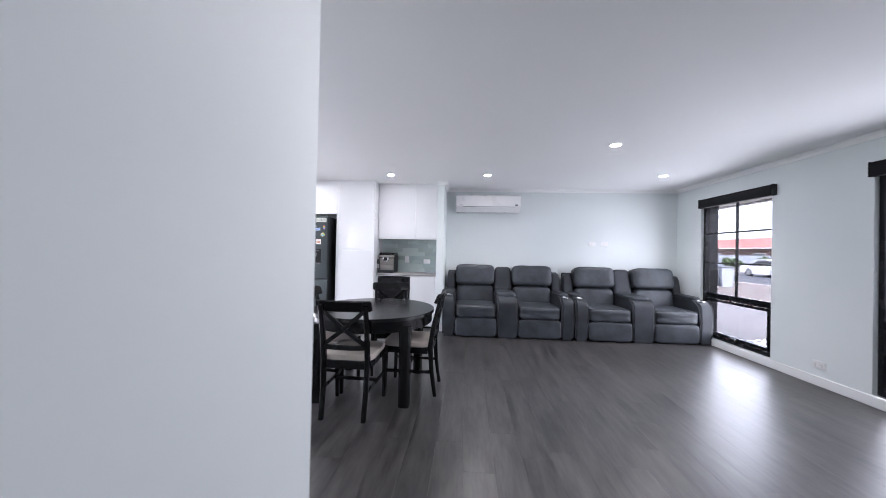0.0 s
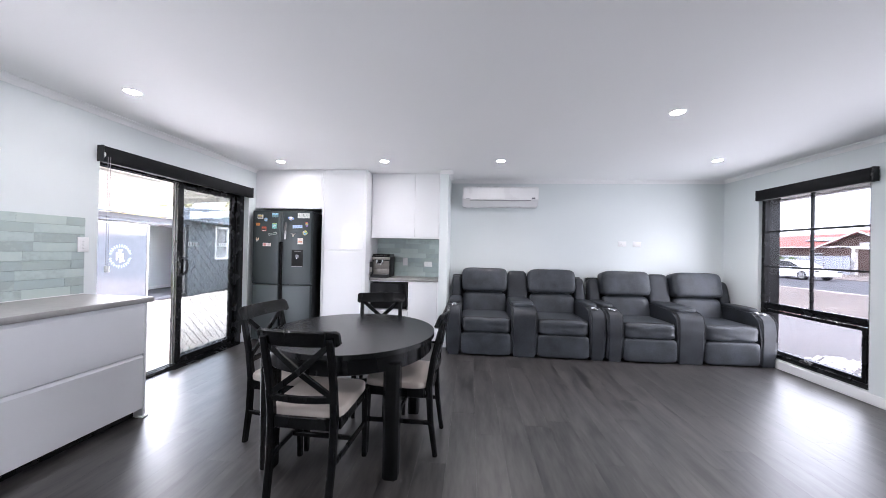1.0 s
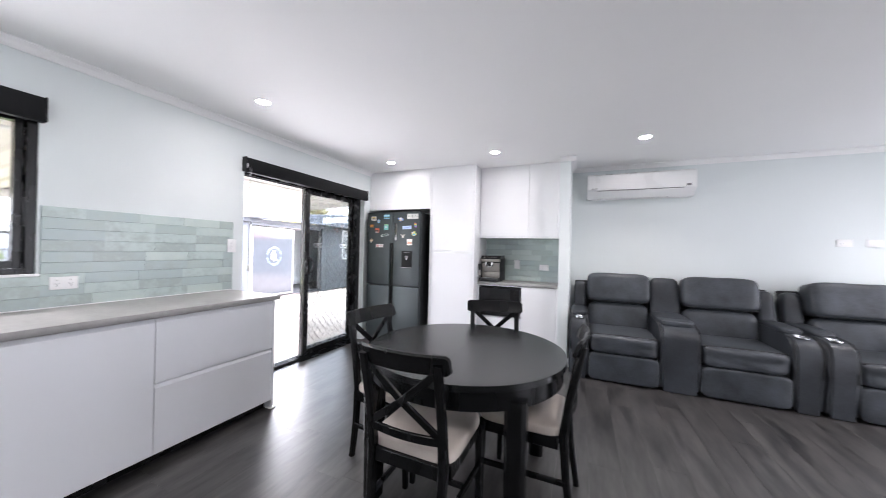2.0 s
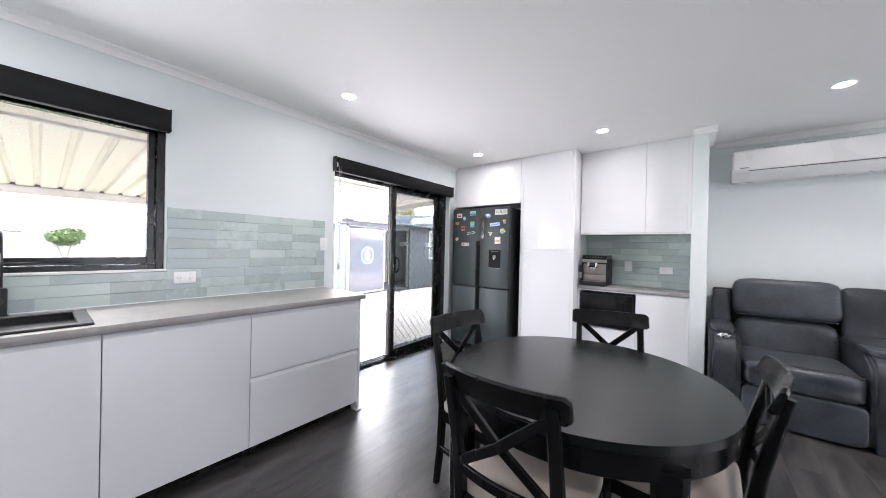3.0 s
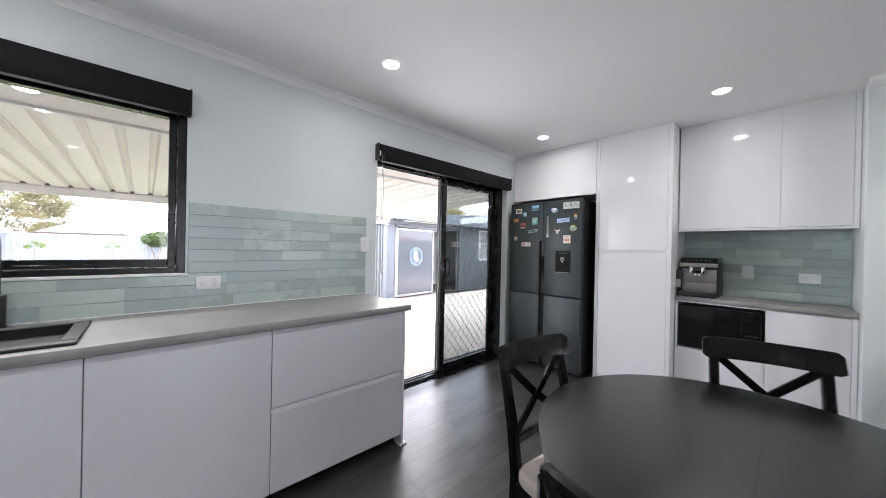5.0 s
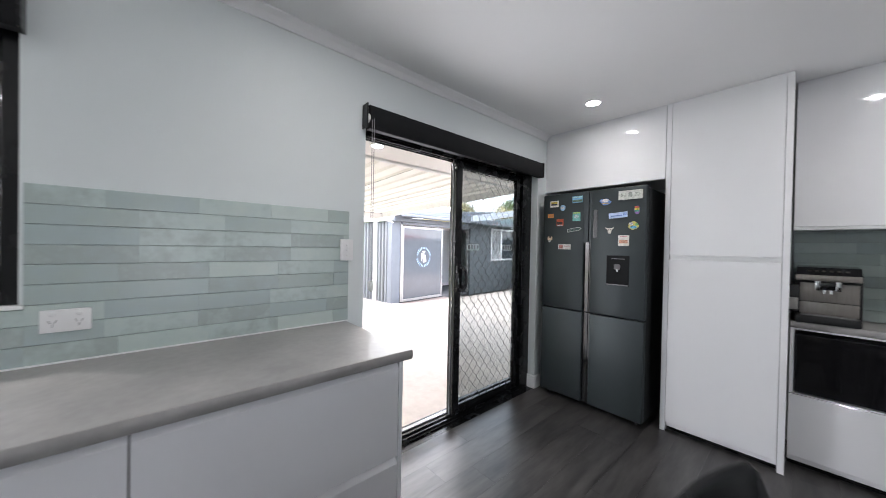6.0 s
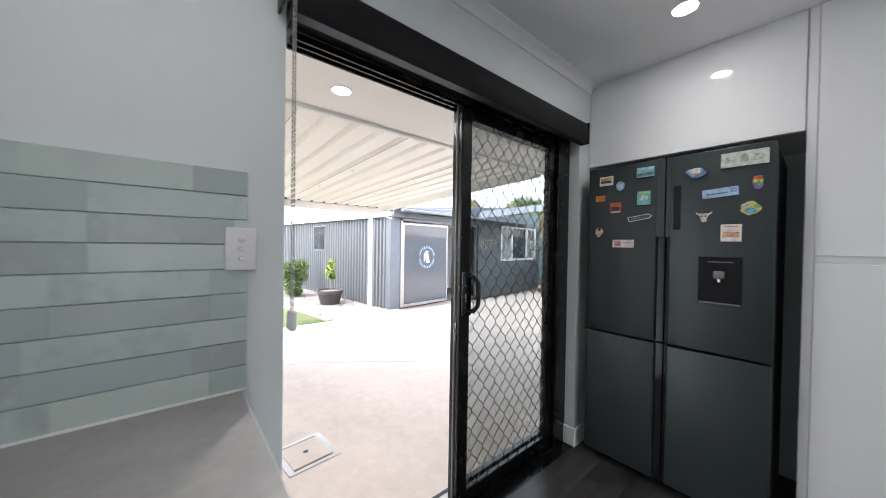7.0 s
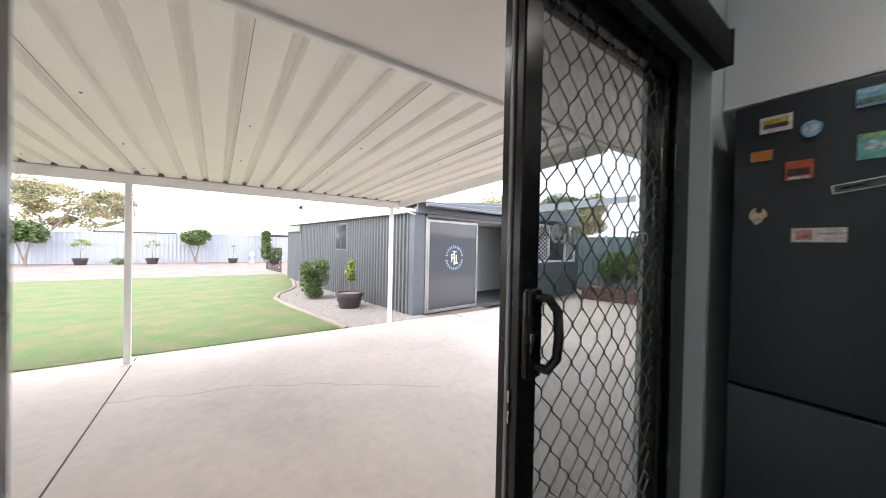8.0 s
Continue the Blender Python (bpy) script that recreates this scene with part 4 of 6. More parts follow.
magnet(-2.696, 1.709, blob(0.10, 0.058, seed=11, wob=0.35), (0.12, 0.25, 0.55), "blue and white harbour souvenir magnet", 0, [(blob(0.06, 0.03, seed=12, cz=0.008), (0.75, 0.75, 0.72)), (rect(0.05, 0.008, 0, -0.014), (0.5, 0.36, 0.1))])
magnet(-2.515, 1.746, rect(0.165, 0.068), (0.52, 0.54, 0.50), "pale grey green banknote shaped magnet", 0, [(blob(0.034, 0.046, seed=14), (0.28, 0.31, 0.28)), (rect(0.036, 0.03, -0.05, 0), (0.40, 0.43, 0.39)), (rect(0.036, 0.03, 0.05, 0), (0.40, 0.43, 0.39))])
magnet(-2.599, 1.596, rect(0.135, 0.042), (0.40, 0.52, 0.72), "pale blue name plate magnet with unreadable bars", 4, [(rect(0.08, 0.007, -0.01, -0.004), (0.12, 0.2, 0.45)), (rect(0.022, 0.022, 0.05, 0.004), (0.2, 0.28, 0.5))])
magnet(-2.467, 1.629, blob(0.042, 0.072, seed=15, wob=0.2), (0.25, 0.12, 0.38), "rainbow coloured bottle shaped magnet", 0, [(rect(0.03, 0.014, 0, 0.02), (0.65, 0.10, 0.06)), (rect(0.03, 0.014, 0, 0.006), (0.72, 0.5, 0.05)), (rect(0.03, 0.012, 0, -0.008), (0.08, 0.3, 0.2))])
magnet(-2.489, 1.512, blob(0.095, 0.072, seed=17, wob=0.4), (0.55, 0.50, 0.12), "yellow and green reef souvenir magnet", 0, [(blob(0.05, 0.025, seed=18, cz=-0.012), (0.10, 0.35, 0.55)), (blob(0.03, 0.025, seed=19, cx=-0.015, cz=0.014), (0.75, 0.72, 0.68)), (blob(0.025, 0.02, seed=20, cx=0.022, cz=0.008), (0.15, 0.35, 0.12))])
magnet(-2.659, 1.481, [(-0.0086, -0.0259), (0.0086, -0.0259), (0.013, -0.0036), (0.0187, 0.0086), (0.0288, 0.013), (0.0317, 0.0259), (0.0216, 0.0173), (-0.0216, 0.0173), (-0.0317, 0.0259), (-0.0288, 0.013), (-0.0187, 0.0086), (-0.013, -0.0036)], (0.62, 0.58, 0.52), "bone white steer skull magnet with horns", 0, [(blob(0.008, 0.01, seed=21, cx=-0.008, cz=0.003), (0.08, 0.06, 0.05)), (blob(0.008, 0.01, seed=22, cx=0.008, cz=0.003), (0.08, 0.06, 0.05))])
magnet(-2.555, 1.399, rect(0.075, 0.082), (0.76, 0.72, 0.66), "cream and red square card magnet", 0, [(rect(0.06, 0.026, 0, -0.008), (0.65, 0.30, 0.20)), (rect(0.05, 0.006, 0, 0.03), (0.55, 0.3, 0.3))])


# ---- dining table and chairs ----
TX, TY = -1.055, 3.805
tb = thing("dining_table", (TX, TY, 0.0), "round black brown wooden extending dining table", "table")
R = 0.565


def half_disc(sign, gap, r, z0, z1, bev=0.006):
    bm = bmesh.new()
    a0 = math.asin(gap / r)
    out = [(sign * r * math.cos(a), r * math.sin(a)) for a in [-math.pi / 2 + a0 + (math.pi - 2 * a0) * k / 40 for k in range(41)]]
    if sign < 0:
        out = out[::-1]
    prism(bm, out, "z", z0, z1)
    es = [e for e in bm.edges if abs(e.verts[0].co.z - e.verts[1].co.z) < 1e-6 and all(v.co.xy.length > r - 0.001 for v in e.verts) and e.calc_length() < r]
    bmesh.ops.bevel(bm, geom=es, offset=bev, segments=2, affect="EDGES")
    return bm


part("tabletop_leaf", half_disc(1, 0.0003, R, 0.712, 0.742), M_TABLE, tb)
part("tabletop_leaf", half_disc(-1, 0.0003, R, 0.712, 0.742), M_TABLE, tb)
ap = bmesh.new()
lathe(ap, [(R - 0.022, 0.622), (R - 0.018, 0.626), (R - 0.018, 0.712)], 64)
part("apron", ap, M_CHAIR, tb)
for sx in (-1, 1):
    for sy in (-1, 1):
        part("leg", sweep(bmesh.new(), [(sx * 0.372, sy * 0.372, 0.0), (sx * 0.372, sy * 0.372, 0.66)], [0.086, 0.096], [0.086, 0.096]), M_CHAIR, tb)


def dining_chair():
    c = thing("dining_chair", (0, 0, 0), "black brown cross back wooden dining chair with beige seat", "chair", "chairs round the table")
    for s in (-1, 1):
        part("back_leg", sweep(bmesh.new(), [(s * 0.164, -0.238, 0.0), (s * 0.168, -0.205, 0.22), (s * 0.171, -0.190, 0.44), (s * 0.172, -0.215, 0.62), (s * 0.173, -0.272, 0.87)], [0.034, 0.036, 0.038, 0.036, 0.034], [0.030, 0.036, 0.042, 0.036, 0.026]), M_CHAIR, c)
        part("front_leg", sweep(bmesh.new(), [(s * 0.193, 0.212, 0.0), (s * 0.193, 0.205, 0.43)], [0.028, 0.040], [0.028, 0.040]), M_CHAIR, c)
        part("side_rail", slab(s * 0.187 - 0.011, s * 0.187 + 0.011, -0.17, 0.19, 0.375, 0.435, 0.003), M_CHAIR, c)
        part("stretcher", sweep(bmesh.new(), [(s * 0.178, -0.205, 0.215), (s * 0.193, 0.205, 0.215)], 0.018, 0.026, side=Vector((1, 0, 0))), M_CHAIR, c)
    part("front_rail", slab(-0.175, 0.175, 0.195, 0.217, 0.375, 0.435, 0.003), M_CHAIR, c)
    part("rear_rail", slab(-0.165, 0.165, -0.200, -0.178, 0.375, 0.435, 0.003), M_CHAIR, c)
    part("cross_stretcher", slab(-0.178, 0.178, 0.02, 0.038, 0.203, 0.228, 0.003), M_CHAIR, c)
    # curved top rail that overhangs the posts
    tr = bmesh.new()
    prof = []
    n = 12
    for k in range(n + 1):
        u = -1 + 2 * k / n
        x = u * 0.200
        y = -0.276 + 0.030 * u * u
        prof.append((x, y))
    prof = [(-0.215, prof[0][1] + 0.004)] + prof + [(0.215, prof[-1][1] + 0.004)]
    n += 2
    lo = [[tr.verts.new((x, y + dy - lean, z if 0 < i < n else 0.864 + (z - 0.864) * 0.72)) for i, (x, y) in enumerate(prof)] for dy, z, lean in ((0.0, 0.822, -0.020), (-0.021, 0.822, -0.020), (-0.021, 0.897, 0.002), (-0.014, 0.906, 0.004), (-0.006, 0.906, 0.004), (0.0, 0.897, 0.002))]
    for r0, r1 in zip(lo, lo[1:] + lo[:1]):
        for i in range(n):
            tr.faces.new((r0[i], r0[i + 1], r1[i + 1], r1[i]))
    tr.faces.new([r[0] for r in lo])
    tr.faces.new([r[-1] for r in lo][::-1])
    part("top_rail", tr, M_CHAIR, c)
    lr = [(-0.167 + 0.334 * k / 10, -0.212 - 0.022 * (1 - (2 * k / 10 - 1) ** 2), 0.545) for k in range(11)]
    part("lower_rail", sweep(bmesh.new(), lr, 0.016, 0.036, side=Vector((0, 1, 0))), M_CHAIR, c)
    for s in (-1, 1):
        part("cross_bar", sweep(bmesh.new(), [(s * 0.158, -0.218, 0.565), (0.0, -0.246 + s * 0.004, 0.685), (-s * 0.158, -0.256, 0.826)], 0.014, 0.032, side=Vector((0, 1, 0))), M_CHAIR, c)
    cs = bmesh.new()
    pillow(cs, -0.205, 0.205, -0.185, 0.232, 0.425, 0.482, n=7, cuts=9)
    part("seat_cushion", cs, M_CUSHION, c, "beige fabric seat pad")
    return c


ch = dining_chair()
ch.matrix_basis = pose(-1.092, 3.385, 0, 0, 0, -1)
for x, y, a in ((-0.68, 3.815, 88), (-1.478, 3.77, -98.4), (-1.0, 4.28, 194.8)):
    copy_thing(ch, pose(x, y, 0, 0, 0, a))


# ---- recliner sofas ----
def recliner(label):
    s = thing("recliner_sofa", (0, 0, 0), label, "sofa", "recliner sofas")
    W, A, S, C = 1.96, 0.19, 0.63, 0.32
    D = 0.86
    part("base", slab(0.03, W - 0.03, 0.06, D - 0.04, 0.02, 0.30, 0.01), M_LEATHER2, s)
    for x in (0.1, W - 0.1, W / 2):
        for y in (0.12, D - 0.1):
            part("foot", rod(bmesh.new(), (x, y, 0.0), (x, y, 0.025), 0.025, 10), M_BLACK, s)

    def arm(x0, x1, nm, cup):
        bm = bmesh.new()
        # side outline: rounded nose, top falling a little to the front
        out = [(0.0, 0.006), (-0.005, 0.30), (0.0, 0.50), (0.02, 0.565), (0.07, 0.605), (0.14, 0.618), (0.45, 0.635), (0.72, 0.65), (0.74, 0.60), (0.74, 0.006)]
        prism(bm, out, "x", x0, x1)
        es = [e for e in bm.edges if abs(e.verts[0].co.x - e.verts[1].co.x) < 1e-5]
        bmesh.ops.bevel(bm, geom=es, offset=0.03, segments=5, affect="EDGES", clamp_overlap=True)
        a = part(nm, bm, M_LEATHER_ARM, s)
        for sx in (x0 + 0.010, x1 - 0.010):
            line = [(sx, y, z + 0.001) for y, z in ((-0.006, 0.30), (-0.003, 0.46), (0.008, 0.53), (0.03, 0.573), (0.075, 0.604), (0.14, 0.618), (0.45, 0.635), (0.70, 0.648))]
            part("arm_piping", sweep(bmesh.new(), line, 0.009, 0.009, rounded=6), M_LEATHER2, a)
        pad = bmesh.new()
        pillow(pad, x0 + 0.012, x1 - 0.012, 0.20, 0.70, 0.60, 0.672, n=4, cuts=6)
        part("arm_pad", pad, M_LEATHER_ARM, a)
        if cup:
            xc = (x0 + x1) / 2
            r = bmesh.new()
            lathe(r, [(0.047, 0.612), (0.047, 0.624), (0.040, 0.626), (0.037, 0.615)], 22, (xc, 0.115, 0))
            part("cup_holder", r, M_CHROME, a, "chrome rimmed cup holder")
            part("cup_well", lathe(bmesh.new(), [(0.036, 0.616), (0.036, 0.6205)], 22, (xc, 0.115, 0)), M_GLOSSBLACK, a)
            part("seat_button", slab(xc - 0.022, xc + 0.022, 0.175, 0.20, 0.617, 0.628, 0.004), M_CHROME, a)
        return a

    arm(0.0, A, "arm", True)
    arm(W - A, W, "arm", True)
    c0 = A + S
    con = arm(c0, c0 + C, "console", False)
    lid = bmesh.new()
    pillow(lid, c0 + 0.015, c0 + C - 0.015, 0.10, 0.56, 0.60, 0.665, n=6, cuts=6)
    part("console_lid", lid, M_LEATHER, con)
    for x0 in (A, A + S + C):
        x1 = x0 + S
        b = bmesh.new()
        pillow(b, x0 + 0.002, x1 - 0.002, -0.02, 0.62, 0.288, 0.482, n=8, cuts=13, sag=0.03)
        seat = part("seat_cushion", b, M_LEATHER, s)
        pp = [(x0 + 0.02 + (S - 0.04) * k / 12, 0.03, 0.472 + 0.006 * math.sin(math.pi * k / 12)) for k in range(13)]
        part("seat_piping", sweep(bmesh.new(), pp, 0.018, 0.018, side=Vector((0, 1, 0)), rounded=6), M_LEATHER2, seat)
        b = bmesh.new()
        pillow(b, x0 + 0.004, x1 - 0.004, -0.012, 0.10, 0.014, 0.292, n=9, cuts=12, sag=0.02)
        part("footrest", b, M_LEATHER, s)
        # back in two pads, leaning back
        lean = Matrix.Translation((0, 0.53, 0.45)) @ Matrix.Rotation(radians(-13), 4, "X")
        b = bmesh.new()
        pillow(b, x0 + 0.003, x1 - 0.003, -0.03, 0.20, -0.06, 0.305, n=5, cuts=9, sag=0.025)
        b.transform(lean)
        part("lower_back", b, M_LEATHER, s)
        b = bmesh.new()
        pillow(b, x0 - 0.010, x1 + 0.010, -0.075, 0.16, 0.295, 0.635, n=6.5, cuts=11, sag=0.025)
        b.transform(lean)
        hr = part("headrest", b, M_LEATHER, s)
        seam = bmesh.new()
        sweep(seam, [(x0 + 0.02 + (S - 0.04) * k / 12, -0.05, 0.302) for k in range(13)], 0.014, 0.014, side=Vector((0, 1, 0)), rounded=6)
        seam.transform(lean)
        part("headrest_piping", seam, M_LEATHER2, hr)
    lean = Matrix.Translation((0, 0.55, 0.45)) @ Matrix.Rotation(radians(-13), 4, "X")
    b = bmesh.new()
    pillow(b, c0 + 0.016, c0 + C - 0.016, 0.0, 0.19, 0.02, 0.615, n=6, cuts=8)
    b.transform(lean)
    part("console_back", b, M_LEATHER_ARM, s)
    for x0, x1 in ((0.03, A - 0.015), (W - A + 0.015, W - 0.03)):
        b = bmesh.new()
        pillow(b, x0, x1, 0.02, 0.20, 0.02, 0.53, n=5, cuts=7)
        b.transform(lean)
        part("wing", b, M_LEATHER_ARM, s)
    bk = bmesh.new()
    box(bk, 0.04, W - 0.04, 0.14, 0.20, -0.25, 0.56, 0.02, 2)
    bk.transform(lean)
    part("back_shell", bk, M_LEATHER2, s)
    return s


sofa = recliner("charcoal suede two seat recliner sofa with console")
sofa.matrix_basis = pose(-0.54, 5.66, 0, 0, 0, 0.4)
copy_thing(sofa, pose(1.435, 5.665, 0, 0, 0, 1.6))


# ---- air conditioner and ceiling lights ----
ac = thing("air_conditioner", (0.168, YB, 1.985), "white split system air conditioner on wall", "air conditioner")
bm = bmesh.new()
prism(bm, [(0.0, 0.0), (0.0, 0.29), (-0.19, 0.29), (-0.215, 0.275), (-0.222, 0.22), (-0.222, 0.085), (-0.215, 0.075), (-0.13, 0.0)], "x", -0.553, 0.553)
bmesh.ops.bevel(bm, geom=[e for e in bm.edges if abs(e.verts[0].co.x - e.verts[1].co.x) < 1e-5], offset=0.008, segments=2, affect="EDGES")
part("body", bm, M_PLASTIC, ac)
part("front_panel", slab(-0.546, 0.546, -0.230, -0.221, 0.088, 0.272, 0.004), M_PLASTIC, ac)
lou = bmesh.new()
prism(lou, [(-0.222, 0.078), (-0.226, 0.072), (-0.150, 0.004), (-0.142, 0.008)], "x", -0.43, 0.43)
part("louvre", lou, M_TRIM, ac)
part("vent_slot", slab(-0.44, 0.44, -0.2235, -0.214, 0.0795, 0.086), M_GREYPL, ac)
part("badge", slab(-0.50, -0.44, -0.2315, -0.230, 0.105, 0.113), M_GREYPL, ac)
part("indicator", slab(0.455, 0.50, -0.2315, -0.230, 0.10, 0.125), M_GREYPL, ac)


def downlight(name, x, y, z, label, power, spread=115):
    d = thing(name, (x, y, z), label, "downlight", "recessed downlights")
    part("trim_ring", lathe(bmesh.new(), [(0.055, 0.0), (0.055, -0.004), (0.050, -0.007), (0.046, -0.006), (0.044, 0.0)], 28), M_TRIM, d)
    part("diffuser", lathe(bmesh.new(), [(0.043, 0.0), (0.043, -0.004), (0.030, -0.0045)], 28), M_LED, d)
    lamp = new("downlight_lamp", bpy.data.lights.new("downlight_lamp", "AREA"))
    lamp.data.shape, lamp.data.size, lamp.data.energy = "DISK", 0.085, power
    lamp.data.spread = radians(spread)
    lamp.data.color = (1.0, 0.95, 0.88)
    lamp.matrix_world = pose(x, y, z - 0.012)
    return d


# the row at y = 1.9 shows only as reflections in the gloss cupboards and the kitchen window
for x, y in ((-2.694, 3.694), (-2.694, 5.494), (-1.34, 5.497), (0.092, 5.50), (1.307, 4.186), (2.54, 5.504), (-2.72, 1.85), (-1.35, 1.93), (0.08, 1.95), (2.54, 1.95)):
    downlight("ceiling_light", x, y, H, "round white recessed ceiling downlight, switched on", LAMP * (0.21 if x < -1.0 else 1.0))


# ---- back garden ----
GZ = -0.12
structure("ground", slab(-400, 400, -400, 400, -0.6, -0.26), M_GROUND, "wide bare earth ground", "ground")
patio = structure("patio", slab(-8.12, XL - 0.25, -9, 20, -0.3, GZ), M_CONC, "pale pinkish concrete patio slab", "pavement")
for x0, x1, y0, y1 in ((-8.12, -3.6, 3.435, 3.447), (-8.4, -3.6, 8.2, 8.212), (-8.4, -3.6, 12.6, 12.612)):
    structure("patio_joint", slab(x0 + 0.05, x1, y0, y1, GZ, GZ + 0.0015), M_SUB, "dark expansion joint in concrete", "pavement")
crk = random.Random(4)
pts = [(-6.72 + 0.0727 * k + crk.uniform(-0.05, 0.05) - 0.25 * math.sin(k * 0.185), 3.46 + 0.1521 * k + crk.uniform(-0.03, 0.03), GZ + 0.001) for k in range(18)]
structure("patio_crack", sweep(bmesh.new(), pts, 0.002, 0.001, side=Vector((1, 0, 0))), M_CONC_FRONT, "fine crack in concrete patio", "pavement")
drain = thing("drain_cover", (-4.531, 4.434, GZ), "square pale steel drain cover in patio", "drain cover", turn=6)
part("frame", slab(-0.17, 0.17, -0.17, 0.17, 0.0, 0.006, 0.002), M_ALU, drain)
part("lid", slab(-0.13, 0.13, -0.13, 0.13, 0.006, 0.010, 0.002), M_CONC, drain)
for u in (-0.138, 0.138):
    part("joint", slab(u - 0.004, u + 0.004, -0.13, 0.13, 0.006, 0.0068), M_SUB, drain, smooth=False)
part("lift_hole", lathe(bmesh.new(), [(0.018, 0.0102), (0.018, 0.0108)], 14), M_SUB, drain)

# soffit, patio roof, beam and posts
structure("soffit", slab(-4.22, XL - 0.25, -9, 12, 2.125, 2.15), M_SOFFIT, "cream eave soffit lining", "soffit")
structure("fascia", slab(-4.262, -4.22, -9, 12, 2.10, 2.27, 0.006), M_POST, "cream eave fascia board", "trim")
downlight("eave_light", -3.92, 4.405, 2.125, "round white recessed eave downlight, switched on", 0.6)
downlight("eave_light", -3.92, 2.10, 2.125, "round white recessed eave downlight, switched on", 0.6)
roof = thing("patio_roof", (-4.25, 0.0, 2.16), "cream trapezoid steel sheet patio roof", "roof")
RX, RZ = -3.75, -0.145       # run and fall to the outer beam
PITCH, RIBS = 0.205, 4


def roof_sheet(y0, nribs):
    bm = bmesh.new()
    prof = []
    for k in range(nribs):
        y = y0 + k * PITCH
        prof += [(y, 0.0), (y + 0.135, 0.0), (y + 0.155, 0.036), (y + 0.187, 0.036)]
    prof.append((y0 + nribs * PITCH, 0.0))
    rows = []
    for top in (0.0, 0.0025):
        rows.append([[bm.verts.new((x, y, z + zz + top)) for y, z in prof] for x, zz in ((0.0, 0.0), (RX, RZ))])
    for rr in rows:
        for i in range(len(prof) - 1):
            bm.faces.new((rr[0][i], rr[0][i + 1], rr[1][i + 1], rr[1][i]))
    for i in range(len(prof) - 1):
        for e in (0, 1):
            bm.faces.new((rows[0][e][i], rows[0][e][i + 1], rows[1][e][i + 1], rows[1][e][i]))
    return bm


yy = 6.78 - PITCH * RIBS
while yy > -6.0:
    part("roof_sheet", roof_sheet(yy + 0.002, RIBS), M_ROOFSHEET, roof, smooth=False)
    lap = bmesh.new()
    sweep(lap, [(0.0, yy + 0.0, -0.002), (RX, yy + 0.0, RZ - 0.002)], 0.0025, 0.003, side=Vector((0, 1, 0)))
    part("lap_joint", lap, M_GREYPL, roof, smooth=False)
    sb = bmesh.new()
    for q in (0.35, 0.62, 0.86):
        rod(sb, (RX * q, yy + 0.07, RZ * q), (RX * q, yy + 0.07, RZ * q - 0.006), 0.007, 8)
    part("screw_head", sb, M_GREYPL, roof)
    for q in range(RIBS):
        yc = yy + q * PITCH
        # grey plug in the open rib end, gives the gap's darkness by colour
        part("rib_closure", prism(bmesh.new(), [(yc + 0.142, RZ * 0.955 - 0.004), (yc + 0.20, RZ * 0.955 - 0.004), (yc + 0.186, RZ * 0.955 + 0.030), (yc + 0.157, RZ * 0.955 + 0.030)], "x", RX * 0.955 - 0.006, RX * 0.955), M_GREYPL, roof, smooth=False)
    yy -= PITCH * RIBS
beam = thing("patio_beam", (-7.87, 0, 1.905), "white steel patio roof beam", "beam")
part("beam_box", slab(-0.035, 0.035, -6.2, 6.80, 0.0, 0.108, 0.004), M_POST, beam)
part("gutter_lip", slab(-0.05, -0.035, -6.2, 6.80, 0.02, 0.13, 0.003), M_POST, beam)
eb = bmesh.new()
sweep(eb, [(-4.27, 6.80, 2.13), (-7.88, 6.80, 1.975)], 0.03, 0.10, side=Vector((0, 1, 0)))
solid("patio_end_beam", eb, M_POST, "white steel end beam of patio roof", "beam")
for y in (6.62, 3.40, 0.2, -3.0):
    p = thing("patio_post", (-7.84, y, GZ), "slim white steel patio post", "post", "patio posts")
    part("post_tube", slab(-0.03, 0.03, -0.03, 0.03, 0.0, 2.03, 0.004), M_POST, p)
    part("base_plate", slab(-0.05, 0.05, -0.05, 0.05, 0.0, 0.008, 0.002), M_POST, p)
    for zb in (1.86, 1.90):
        part("bolt", rod(bmesh.new(), (0.0, -0.038, zb), (0.0, 0.038, zb), 0.006, 8), M_GREYPL, p)

brace = bmesh.new()
sweep(brace, [(-7.86, 6.65, 1.93), (-8.05, 6.98, 1.90), (-8.30, 7.36, 1.88)], 0.025, 0.03, side=Vector((0, 0, 1)))
solid("patio_brace", brace, M_POST, "white steel brace from patio post to shed", "brace")

# lawn with a curved bed edge
EDGE = [(-8.12, 5.98), (-8.9, 5.86), (-9.8, 5.68), (-10.8, 5.50), (-11.8, 5.42), (-12.6, 5.60), (-13.1, 5.95), (-13.9, 6.25), (-15.5, 6.50), (-18.6, 6.72)]


def edge_y(x):
    for (x0, y0), (x1, y1) in zip(EDGE, EDGE[1:]):
        if x1 <= x <= x0:
            return y0 + (y1 - y0) * (x0 - x) / (x0 - x1)
    return EDGE[-1][1]


lw = bmesh.new()
nx, ny = 52, 40
grid = []
for i in range(nx + 1):
    x = -8.175 - (18.6 - 8.175) * i / nx
    top = edge_y(x) - 0.06
    grid.append([lw.verts.new((x, -14 + (top + 14) * (j / ny) ** 0.7, GZ - 0.01 + 0.006 * noise.noise(Vector((x * 0.7, j * 0.4, 0))) + (0.0 if i in (0, nx) else 0.012))) for j in range(ny + 1)])
for i in range(nx):
    for j in range(ny):
        lw.faces.new((grid[i][j], grid[i + 1][j], grid[i + 1][j + 1], grid[i][j + 1]))
structure("lawn", lw, M_GRASS, "mown green lawn with dry patches", "lawn", smooth=True)
rg = random.Random(7)
gv, gf = [], []
